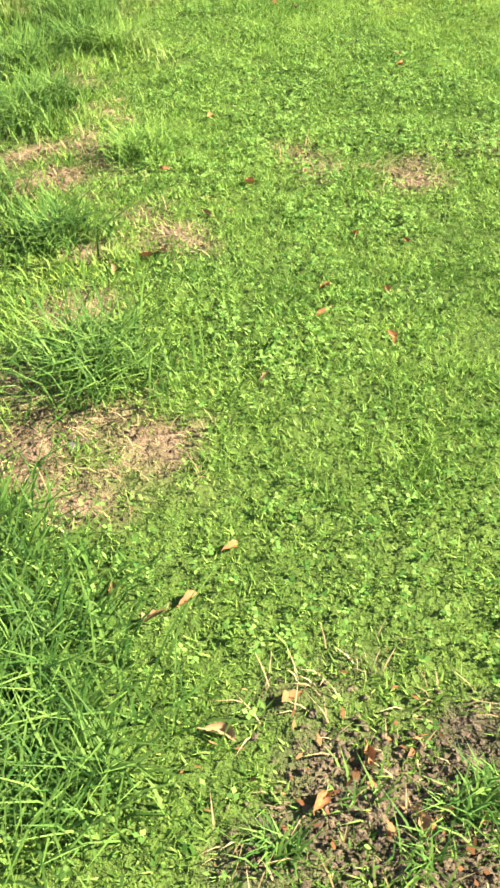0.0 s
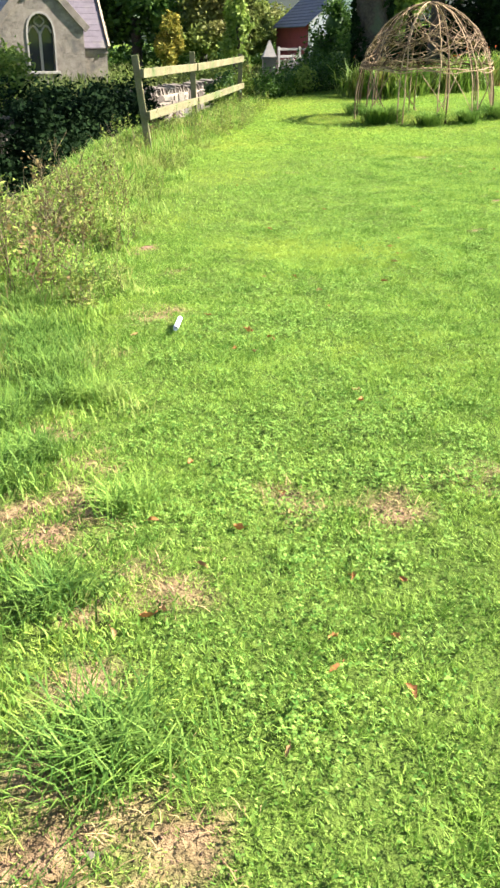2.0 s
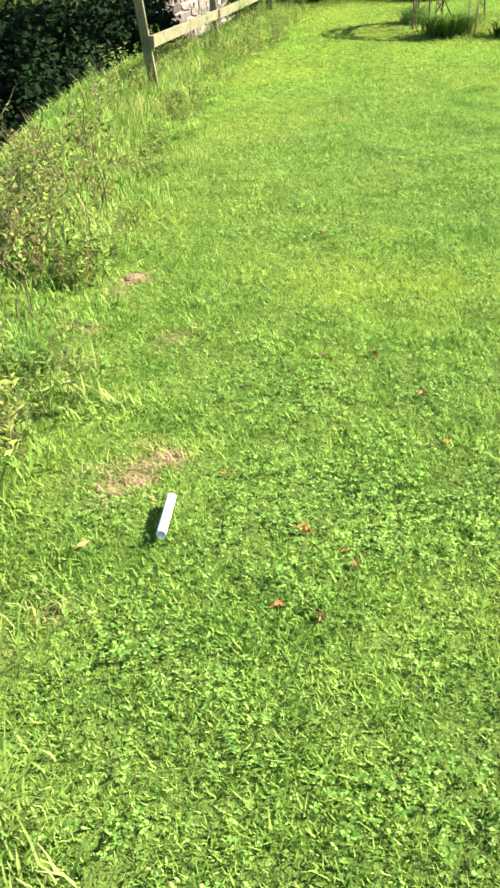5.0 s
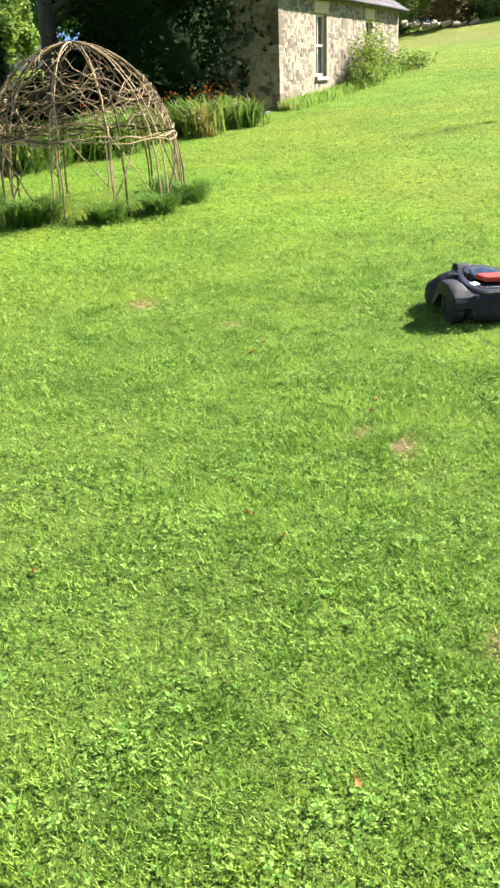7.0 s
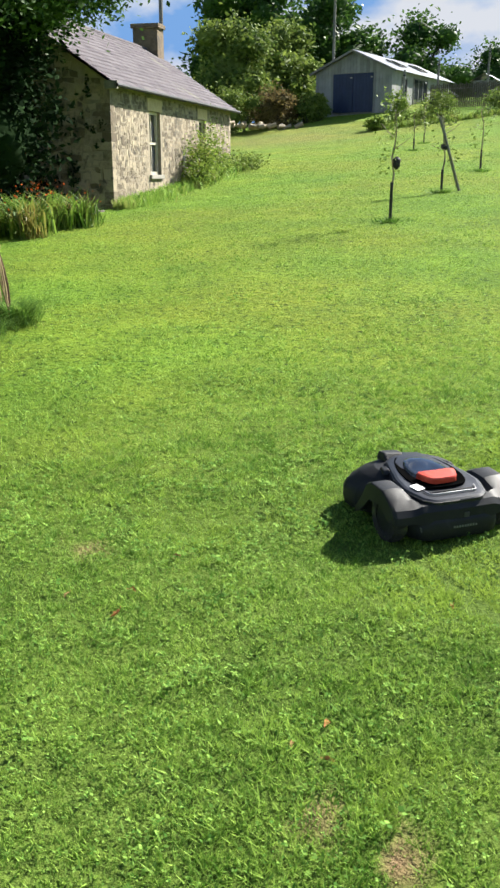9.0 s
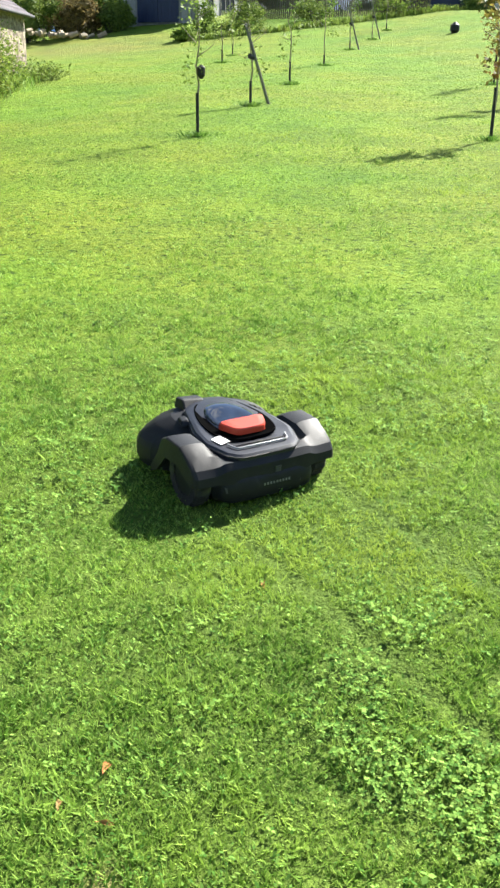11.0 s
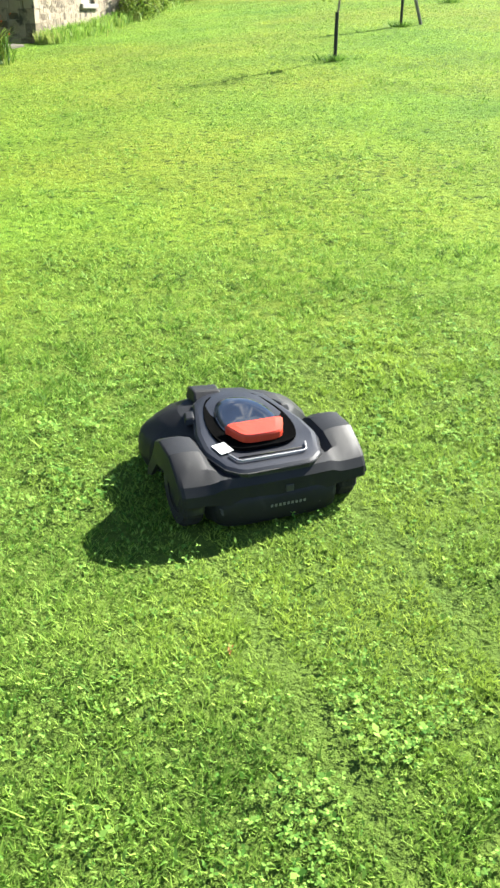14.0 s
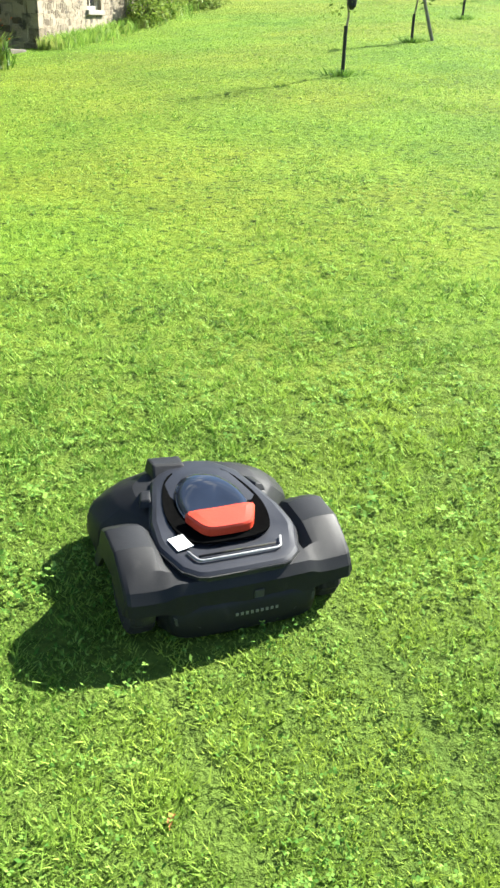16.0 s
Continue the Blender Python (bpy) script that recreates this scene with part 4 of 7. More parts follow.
    for sx in (-1, 1):
        g = Geo().add([(-0.022, -0.035, 0), (0.022, -0.035, 0), (0.026, 0.045, 0), (-0.02, 0.045, 0), (-0.012, -0.02, 0.020), (0.012, -0.02, 0.018), (0.012, 0.035, 0.012), (-0.012, 0.035, 0.014)], ((3, 2, 1, 0), (4, 5, 6, 7), (0, 1, 5, 4), (1, 2, 6, 5), (2, 3, 7, 6), (3, 0, 4, 7)))
        shoulder = part("shoulder", g, PLASTIC, t, bevel=0.005)
        shoulder.matrix_local = pose(sx * 0.158, 0.285, 0.232, 4, sx * 12, sx * 14)
    # rear shell: one moulding that rises into a flat-topped wing over each drive wheel
    along = (-0.072, -0.069, -0.052, -0.010, 0.050, 0.150, 0.190, 0.225, 0.290)
    crown = (0.120, 0.152, 0.178, 0.212, 0.243, 0.247, 0.230, 0.165, 0.085)
    sunk = (0.112, 0.168, 0.192, 0.197, 0.200, 0.204, 0.190, 0.140, 0.080)
    hem = (0.121, 0.122, 0.124, 0.132, 0.172, 0.165, 0.125, 0.090, 0.060)
    rows = []
    for x, rise, back in ((0, 0, 1), (0.09, 0, 0.95), (0.15, 0.02, 0.80), (0.178, 0.10, 0.66), (0.192, 0.45, 0.56), (0.206, 0.80, 0.46), (0.230, 0.96, 0.34), (0.262, 1.0, 0.20), (0.292, 0.98, 0.05), (0.301, 0.93, -0.25), (0.306, 0.84, -0.7)):
        rows.append([(x, y - 0.022 * back * (i < 4), lo + (hi - lo) * rise) for i, (y, lo, hi) in enumerate(zip(along, sunk, crown))])
    rows.append([(0.313 if 0 < i < 8 else 0.306, y + 0.016 * (i < 3), z) for i, (y, z) in enumerate(zip(along, hem))])
    rows.append([(0.300, p[1], p[2]) for p in rows[-1]])
    rows.append([(0.292, p[1] + 0.006 * (k < 3), max(rows[-1][k][2], p[2] - 0.014)) for k, p in enumerate(rows[8])])
    rows = [[(-x, y, z) for x, y, z in r] for r in reversed(rows[1:])] + rows
    g = Geo()
    w = len(along)
    g.add([p for r in rows for p in r], [(i * w + k, (i + 1) * w + k, (i + 1) * w + k + 1, i * w + k + 1) for i in range(len(rows) - 1) for k in range(w - 1)])
    me = g.mesh("rear_shell", PLASTIC, True)
    me.set_sharp_from_angle(angle=radians(17))
    shell = part("rear_shell", me, PLASTIC, t, "charcoal rear shell rising over both wheels")
    part("badge", Geo().box((-0.013, -0.002, -0.012), (0.013, 0.002, 0.012), pose(0.03, -0.0935, 0.138, 4, 0, 0)), GREY_PLASTIC, shell, bevel=0.003)
    # lower bumper with worn lettering drawn as bars
    bump = smooth_outline([(-0.098, 0), (-0.096, 0.13), (-0.082, 0.188), (-0.05, 0.206), (-0.012, 0.208), (-0.010, 0)])
    bm_ = -0.03
    g = Geo().loft([ring(bump, 0.038, 0.90, bm_), ring(bump, 0.046, 0.965, bm_), ring(bump, 0.080, 1.0, bm_), ring(bump, 0.100, 0.995, bm_), ring(bump, 0.112, 0.96, bm_), ring(bump, 0.135, 0.90, bm_)])
    bumper = part("rear_bumper", g, PLASTIC, t, smooth=True)
    for k in range(9):
        u = -0.030 + k * 0.0135
        g = Geo().box((-0.0036, -0.002, -0.0045), (0.0036, 0.002, 0.0045), pose(u, -0.0975 + 0.12 * u * u, 0.090, 4, 0, u * 60))
        part("letter_bar", g, SILVER, bumper, "small silver mark")
    for sx in (-1, 1):
        m = Matrix.Diagonal((sx, 1, 1, 1))
        g = Geo().add([m @ Vector(v) for v in ((0.125, -0.0965, 0.070), (0.186, -0.0850, 0.082), (0.190, -0.0825, 0.104), (0.145, -0.0940, 0.084), (0.125, -0.088, 0.070), (0.186, -0.076, 0.082), (0.190, -0.073, 0.104), (0.145, -0.084, 0.084))], ((0, 1, 2, 3), (0, 4, 5, 1), (1, 5, 6, 2), (2, 6, 7, 3), (3, 7, 4, 0)))
        part("reflector", g, GREY_PLASTIC, bumper, "pale grey flash")
    # drive wheels tucked under the wings
    for sx in (-1, 1):
        wheel = new("wheel", None)
        wheel.parent = t
        wheel.location = (sx * 0.256, 0.060, 0.113)
        prof = [(0.070, -0.031), (0.104, -0.033), (0.112, -0.024), (0.1135, 0.0), (0.112, 0.024), (0.104, 0.033), (0.070, 0.031)]
        rs = []
        for i in range(36):
            a = 2 * math.pi * i / 36
            cut = 0.005 * (i % 2)
            rs.append([Vector((w, math.cos(a) * (r - cut), math.sin(a) * (r - cut))) for r, w in prof])
        rs.append(rs[0])
        part("tyre", Geo().loft(rs, False, False), BLACK_RUBBER, wheel, "treaded black tyre")
        part("rim", Geo().tube([(-0.027, 0, 0), (0.027, 0, 0)], 0.073, 20), PLASTIC, wheel)
        front = new("wheel", None)
        front.parent = t
        front.location = (sx * 0.18, 0.44, 0.055)
        part("tyre", Geo().tube([(-0.02, 0, 0), (-0.016, 0, 0), (0.016, 0, 0), (0.02, 0, 0)], [0.045, 0.055, 0.055, 0.045], 20), BLACK_RUBBER, front)
    return t


robot_mower((4.600, 12.580, gz(4.600, 12.580) - 0.018), -12.6)


# ---- willow dome ----
def willow_dome(cx, cy, rad, tall):
    z0 = gz(cx, cy)
    t = thing("willow_dome", (cx, cy, z0), 0, "woven dome of bare willow rods standing on the lawn", "willow dome")
    rnd = random.Random(3)

    def shell(a, u):
        """A point on the dome, u from foot 0 to crown 1."""
        r = rad * (1.0 - min(u, 1.0) ** 2.6) ** 0.56
        return Vector((r * math.cos(a), r * math.sin(a), tall * u))

    def rod(points, r0, r1):
        n = len(points)
        return Geo().tube([p + Vector((rnd.gauss(0, 0.0045), rnd.gauss(0, 0.0045), rnd.gauss(0, 0.003))) for p in points], [r0 + (r1 - r0) * i / (n - 1) for i in range(n)], 5)

    # upright hoops, in pairs, that bend over to the crown
    for k in range(12):
        a = 2 * math.pi * k / 12 + rnd.uniform(-0.05, 0.05)
        for d in (0.0, rnd.uniform(0.04, 0.13)):
            drift = rnd.uniform(-0.18, 0.18)
            pts = [shell(a + d + drift * u * u, u) for u in [1 - (1 - i / 15) ** 1.7 for i in range(16)]]
            pts[0].z = -0.06
            pts.append(pts[-1] + Vector((rnd.uniform(-0.2, 0.2), rnd.uniform(-0.2, 0.2), rnd.uniform(-0.09, 0.01))))
            part("hoop", rod(pts, 0.0115, 0.005), WILLOW, t)
    # leaning braces between the feet and the waist
    for k in range(12):
        a = 2 * math.pi * k / 12 + rnd.uniform(-0.1, 0.1)
        s = rnd.choice((-1, 1)) * rnd.uniform(0.35, 0.7)
        pts = [shell(a + s * u / 0.52, u) for u in [i / 10 * 0.52 for i in range(11)]]
        pts[0].z = -0.05
        part("brace", rod(pts, 0.009, 0.006), WILLOW, t)
    # the thick woven band at waist height
    for k in range(22):
        a, u = rnd.uniform(0, 2 * math.pi), 0.445 + rnd.gauss(0, 0.022)
        arc = rnd.uniform(1.4, 2.6)
        pts = [shell(a + arc * i / 16, u + 0.012 * math.sin(i * 1.3 + k)) * 1.015 for i in range(17)]
        part("band_rod", rod(pts, 0.009, 0.005), WILLOW, t)
    # the tangle woven through the upper half
    for k in range(105):
        a, u0, u1 = rnd.uniform(0, 2 * math.pi), rnd.uniform(0.43, 0.70), rnd.uniform(0.62, 0.98)
        arc = rnd.choice((-1, 1)) * rnd.uniform(0.4, 1.5)
        pts = [shell(a + arc * i / 12, u0 + (u1 - u0) * i / 12 + 0.02 * math.sin(i + k)) * rnd.uniform(0.985, 1.015) for i in range(13)]
        part("woven_rod", rod(pts, 0.0062, 0.0035), WILLOW, t)
    return t


willow_dome(3.63, 18.9, 1.13, 1.72)


# ---- fence, lane wall, gate pillar ----
def post_and_rail():
    at = (-0.43, 14.75, gz(-0.43, 14.75))
    t = thing("fence", at, 0, "weathered post and rail fence on the hedge bank", "fence")
    inv = Matrix.Translation(at).inverted()
    spots = ((-0.43, 14.75, 1.26, -6.5), (-0.12, 18.3, 1.25, -1.0), (0.50, 21.9, 1.17, 1.0))
    for x, y, top, tilt in spots:
        z = gz(x, y)
        m = inv @ pose(x, y, z, 0, tilt, 4)
        part("post", Geo().box((-0.042, -0.042, -0.3), (0.042, 0.042, top - z), m), FENCE_WOOD, t, bevel=0.008)
    for i, (lo, hi) in enumerate((((0.57, 1.05), (0.53, 1.03)), ((0.53, 1.03), (0.60, 1.08)))):
        a, b = spots[i], spots[i + 1]
        for za, zb in ((lo[0], hi[0]), (lo[1], hi[1])):
            lean = 0.11 * (za - 0.2) * (i == 0)
            p, q = inv @ Vector((a[0] + 0.066 - lean, a[1] - 0.12, za)), inv @ Vector((b[0] + 0.066, b[1] + 0.1, zb))
            way = q - p
            m = Matrix.Translation(p) @ way.to_track_quat("X", "Z").to_matrix().to_4x4()
            part("rail", Geo().box((0, -0.024, -0.052), (way.length, 0.024, 0.052), m), FENCE_WOOD, t, bevel=0.008)
    return t


post_and_rail()


def rubble(geo, p, q, z0, z1, deep, size, rnd, out=None):
    """Courses of uneven stones along a wall face from p to q (plan), proud of the core."""
    along = Vector((q[0] - p[0], q[1] - p[1], 0))
    length = along.length
    along.normalize()
    face = Vector((along.y, -along.x, 0))
    z = z0
    while z < z1 - 0.03:
        h = min(size * rnd.uniform(0.5, 1.15), z1 - z)
        s = -rnd.uniform(0, size)
        while s < length:
            w = size * rnd.uniform(0.7, 2.3)
            a, b = max(s, 0) + 0.012, min(s + w, length) - 0.012
            if b - a > 0.05:
                pr = deep * rnd.uniform(0.5, 1.2)
                lo, hi, dl = z + 0.008 + h * rnd.uniform(-0.30, 0.25), z + h - 0.008 + h * rnd.uniform(-0.28, 0.30), h * rnd.uniform(-0.2, 0.2)
                c = [(a, lo + dl), (b, lo - dl), (b, hi - dl * 0.5), (a, hi + dl * 0.5)]
                yield along, face, c, pr
            s += w
        z += h


def stone_piece(p, along, face, c, pr, rnd):
    """Twelve corners of one stone: an uneven six-sided face, a little smaller than its bed."""
    base = Vector((p[0], p[1], 0))
    h, w = abs(c[2][1] - c[0][1]), abs(c[1][0] - c[0][0])
    loop = []
    for i, (u, v) in enumerate(c):
        loop.append((u + w * rnd.uniform(-0.07, 0.07), v))
        if i in (0, 2):
            a, b, k = c[i], c[(i + 1) % 4], rnd.uniform(0.3, 0.7)
            loop.append((a[0] + (b[0] - a[0]) * k, a[1] + (b[1] - a[1]) * k + h * (rnd.uniform(-0.26, 0.06) if i == 0 else rnd.uniform(-0.06, 0.26))))
    cu, cv = sum(q[0] for q in loop) / 6, sum(q[1] for q in loop) / 6
    back = [base + along * u + Vector((0, 0, v)) - face * 0.02 for u, v in loop]
    front = []
    for u, v in loop:
        uu, vv = cu + (u - cu) * rnd.uniform(0.84, 0.97), cv + (v - cv) * rnd.uniform(0.8, 0.96)
        front.append(base + along * uu + Vector((0, 0, vv)) + face * (pr * rnd.uniform(0.8, 1.1)))
    return back + front


STONE_FACES = ((6, 7, 8, 9, 10, 11),) + tuple((i, (i + 1) % 6, 6 + (i + 1) % 6, 6 + i) for i in range(6))


def lane_wall(y0, y1, seed):
    rnd = random.Random(seed)
    p, q = (float(wall_line(y0)), y0), (float(wall_line(y1)), y1)
    t = thing("stone_wall", (p[0], p[1], -1.5), 0, "old rubble churchyard wall with upright coping stones", "stone wall")
    inv = Matrix.Translation((p[0], p[1], -1.5)).inverted()
    along = Vector((q[0] - p[0], q[1] - p[1], 0)).normalized()
    left = Vector((-along.y, along.x, 0))
    L = (Vector(q) - Vector(p)).length
    m = inv @ Matrix(((along.x, left.x, 0, p[0]), (along.y, left.y, 0, p[1]), (0, 0, 1, 0), (0, 0, 0, 1)))
    part("core", Geo().box((0, 0.0, -1.9), (L, 0.42, 0.16), m), MORTAR, t)
    g = Geo()
    for al, face, c, pr in rubble(g, (p[0], p[1]), q, -1.4, 0.16, 0.035, 0.24, rnd):
        g.add([inv @ v for v in stone_piece(p, al, face, c, pr, rnd)], STONE_FACES)
    part("stonework", g, WALL_STONE, t)["kind"] = "stuff"
    s = 0.0
    n = 0
    rest = Geo()
    while s < L - 0.2:
        w, h = rnd.uniform(0.05, 0.095), rnd.uniform(0.14, 0.24)
        mm = m @ pose(s, 0.21 + rnd.uniform(-0.03, 0.03), 0.15, 0, rnd.uniform(-9, 9), rnd.uniform(-8, 8))
        geo = Geo() if s + y0 > 20 and n < 130 else rest
        geo.add([mm @ Vector(v) for v in ((0, -0.2, 0), (w, -0.2, 0), (w, 0.2, 0), (0, 0.2, 0), (0.01, -0.17, h * 0.8), (w - 0.015, -0.15, h * 0.85), (w - 0.01, 0.16, h), (0.012, 0.17, h * 0.93))], ((3, 2, 1, 0), (4, 5, 6, 7), (0, 1, 5, 4), (1, 2, 6, 5), (2, 3, 7, 6), (3, 0, 4, 7)))
        if geo is not rest:
            part("coping_stone", geo, WALL_STONE, t)
            n += 1
        s += w + rnd.uniform(0.02, 0.06)
    part("coping", rest, WALL_STONE, t)["kind"] = "stuff"


lane_wall(6.0, 25.5, 5)
lane_wall(25.5, 33.6, 6)


def gate_pillar(x, y, turn):
    z = -0.02
    t = thing("gate_pillar", (x, y, z), turn, "grey stone gate pillar with a pale pyramid cap", "gate pillar", "pillars of the churchyard gate")
    part("shaft", Geo().box((-0.19, -0.19, -1.2), (0.19, 0.19, 0.92)), GREY_STONE, t, bevel=0.015)
    part("neck", Geo().box((-0.215, -0.215, 0.92), (0.215, 0.215, 1.0)), GREY_STONE, t, bevel=0.012)
    g = Geo().add([(-0.19, -0.19, 1.0), (0.19, -0.19, 1.0), (0.19, 0.19, 1.0), (-0.19, 0.19, 1.0), (-0.02, -0.02, 1.42), (0.02, -0.02, 1.42), (0.02, 0.02, 1.42), (-0.02, 0.02, 1.42)], ((3, 2, 1, 0), (4, 5, 6, 7), (0, 1, 5, 4), (1, 2, 6, 5), (2, 3, 7, 6), (3, 0, 4, 7)))
    part("cap", g, PALE_STONE, t, "pale pyramid cap")
    return t


gate_pillar(1.08, 31.0, 6)
gate_pillar(2.75, 32.2, 6)
t = thing("timber_gate", (1.3, 31.1, 0.12), 36, "dark old field gate between stone pillars", "gate")
for k, h in enumerate((0.2, 0.42, 0.64, 0.86, 1.05)):
    part("bar", Geo().box((0.02, -0.02, h - 0.035), (1.55, 0.02, h + 0.035)), OLD_WOOD, t, bevel=0.006)
for xx in (0.0, 0.75, 1.5):
    part("stile", Geo().box((xx, -0.045, 0.1), (xx + 0.08, -0.021, 1.12)), OLD_WOOD, t, bevel=0.006)
# white-topped rubble beside the pillars, lit
rnd = random.Random(11)
t = thing("boundary_wall", (1.45, 32.0, 0.02), 14, "sunlit rubble wall beside the gate pillars", "stone wall")
part("core", Geo().box((0, 0, -0.2), (7.5, 0.4, 0.85)), MORTAR, t)
g = Geo()
for al, face, c, pr in rubble(g, (0, 0), (7.5, 0), -0.1, 0.85, 0.03, 0.2, rnd):
    g.add(stone_piece((0, 0), al, face, c, pr, rnd), STONE_FACES)
part("stonework", g, WALL_STONE, t)["kind"] = "stuff"


# ---- foliage ----
def leaf_cloud(blobs, count, size, seed, clumps=60, tight=0.22, flat=0.0, hollow=0.55):
    """Leaf quads gathered in clumps near the surface of lumpy blobs ((x, y, z), (rx, ry, rz))."""
    r = np.random.default_rng(seed)
    out = []
    vol = np.array([b[1][0] * b[1][1] * b[1][2] for b in blobs]) ** 0.67
    for (c, rad), share in zip(blobs, vol / vol.sum()):
        n, k = int(count * share), max(8, int(clumps * share * len(blobs)))
        d = r.normal(0, 1, (k, 3))
        d /= np.linalg.norm(d, axis=1)[:, None]
        centre = d * (hollow + (1 - hollow) * r.uniform(0, 1, (k, 1)) ** 0.5) * np.array(rad) + np.array(c)
        pick = r.integers(0, k, n)
        p = centre[pick] + r.normal(0, 1, (n, 3)) * tight * np.array(rad) * r.uniform(0.5, 1.2, (k, 1))[pick]
        u = r.normal(0, 1, (n, 3))
        u[:, 2] *= 0.6
        u /= np.linalg.norm(u, axis=1)[:, None]
        w = np.cross(u, r.normal(0, 1, (n, 3)))
        w /= np.linalg.norm(w, axis=1)[:, None]
        s = (size * r.uniform(0.6, 1.35, n))[:, None]
        out.append(np.stack([p - u * s, p - w * s * 0.48, p + u * s, p + w * s * 0.48], 1))
    return np.concatenate(out)


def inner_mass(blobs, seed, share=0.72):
    """Lumpy solid core added inside each blob to close gaps and keep out light."""
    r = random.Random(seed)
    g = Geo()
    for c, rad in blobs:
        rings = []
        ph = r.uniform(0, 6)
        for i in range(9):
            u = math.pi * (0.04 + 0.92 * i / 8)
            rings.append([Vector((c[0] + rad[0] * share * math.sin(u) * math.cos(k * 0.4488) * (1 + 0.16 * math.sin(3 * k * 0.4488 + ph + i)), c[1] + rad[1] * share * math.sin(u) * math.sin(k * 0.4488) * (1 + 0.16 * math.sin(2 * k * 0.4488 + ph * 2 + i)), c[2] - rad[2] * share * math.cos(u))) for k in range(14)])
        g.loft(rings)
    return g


def limb(geo, a, b, r0, r1, rnd, kink=0.12, steps=7, sides=8):
    a, b = Vector(a), Vector(b)
    L = (b - a).length
    pts = [a.lerp(b, i / steps) + Vector((rnd.gauss(0, kink), rnd.gauss(0, kink), rnd.gauss(0, kink * 0.5))) * (L / 6) * math.sin(math.pi * i / steps) for i in range(steps + 1)]
    geo.tube(pts, [r0 + (r1 - r0) * (i / steps) ** 0.8 for i in range(steps + 1)], sides)
    return pts


def tree(name, x, y, trunk_r, trunk_h, blobs, leaves, size, material, label, seed, lean=(0, 0), clumps=70, tight=0.22, category="tree", hollow=0.55, bark=None, dense=0, forks=(), ivy=0):
    rnd = random.Random(seed)
    z = gz(x, y)
    t = thing(name, (x, y, z), 0, label, category)
    g = Geo()
    top = Vector((lean[0], lean[1], trunk_h))
    flare = [Vector((0, 0, -0.3)), Vector((0, 0, 0.0)), Vector((0.0, 0, 0.25)), top * 0.3, top * 0.65, top]
    g.tube(flare, [trunk_r * 1.7, trunk_r * 1.45, trunk_r * 1.12, trunk_r, trunk_r * 0.92, trunk_r * 0.8], 14)
    trunk = part("trunk", g, bark or BARK, t, smooth=True)
    for a, b, r0, r1 in forks:
        g = Geo()
        limb(g, a, b, r0, r1, rnd, 0.08, 9, 12)
        part("limb", g, bark or BARK, t, smooth=True)
    if ivy:
        q = np.random.default_rng(seed)
        a, h = q.uniform(0, 2 * np.pi, ivy), q.uniform(0, 1, ivy) ** 1.3 * trunk_h
        rr = trunk_r * (1.02 + 0.16 * q.uniform(0, 1, ivy) + 0.5 * np.clip(0.6 - h, 0, 1))
        keep = np.sin(a * 2 + h * 1.3) + 0.7 * np.sin(h * 4 + a) > -0.1
        c = np.stack([rr * np.cos(a) + lean[0] * h / trunk_h, rr * np.sin(a) + lean[1] * h / trunk_h, h], -1)[keep]
        u, v = q.normal(0, 0.035, c.shape), q.normal(0, 0.028, c.shape)
        swarm("ivy", np.stack([c - u, c - v, c + u, c + v], 1), [(0, 1, 2, 3)], YEW, t, "dark ivy climbing the trunk")
    for (c, rad) in blobs:
        g = Geo()
        c = Vector(c)
        limb(g, top * rnd.uniform(0.75, 1.0), c, trunk_r * 0.42, trunk_r * 0.12, rnd)
        for _ in range(5):
            e = c + Vector((rnd.uniform(-1, 1) * rad[0], rnd.uniform(-1, 1) * rad[1], rnd.uniform(-0.6, 0.8) * rad[2])) * 0.8
            limb(g, c.lerp(top, rnd.uniform(0.0, 0.4)), e, trunk_r * 0.16, trunk_r * 0.03, rnd, 0.2, 5, 5)
        part("limb", g, bark or BARK, t, smooth=True)
    swarm("crown", leaf_cloud(blobs, leaves, size, seed, clumps, tight, 0, hollow), [(0, 1, 2, 3)], material, t)
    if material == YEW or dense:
        part("inner_growth", inner_mass(blobs, seed, dense or 0.72), material if dense else YEW, t, "solid core added to close the foliage and keep out light", smooth=True)
    return t


def bush(name, x, y, blobs, leaves, size, material, label, seed, category="bush", clumps=40, tight=0.22, stems=5, z=None, hollow=0.4, dense=0):
    rnd = random.Random(seed)
    z = gz(x, y) if z is None else z
    t = thing(name, (x, y, z), 0, label, category)
    g = Geo()
    for c, rad in blobs:
        for _ in range(stems):
            limb(g, (c[0] * 0.6 + rnd.uniform(-0.1, 0.1), c[1] * 0.6 + rnd.uniform(-0.1, 0.1), -0.1), (c[0] + rnd.uniform(-0.7, 0.7) * rad[0], c[1] + rnd.uniform(-0.7, 0.7) * rad[1], c[2] + rnd.uniform(0, 0.8) * rad[2]), 0.02 * rad[2] + 0.008, 0.004, rnd, 0.2, 5, 4)
    part("stem_tangle", g, BARK, t)["kind"] = "stuff"
    swarm("foliage", leaf_cloud(blobs, leaves, size, seed, clumps, tight, 0, hollow), [(0, 1, 2, 3)], material, t)
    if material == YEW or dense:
        part("inner_growth", inner_mass(blobs, seed, dense or 0.72), material if dense else YEW, t, "solid core added to close the foliage and keep out light", smooth=True)
    return t


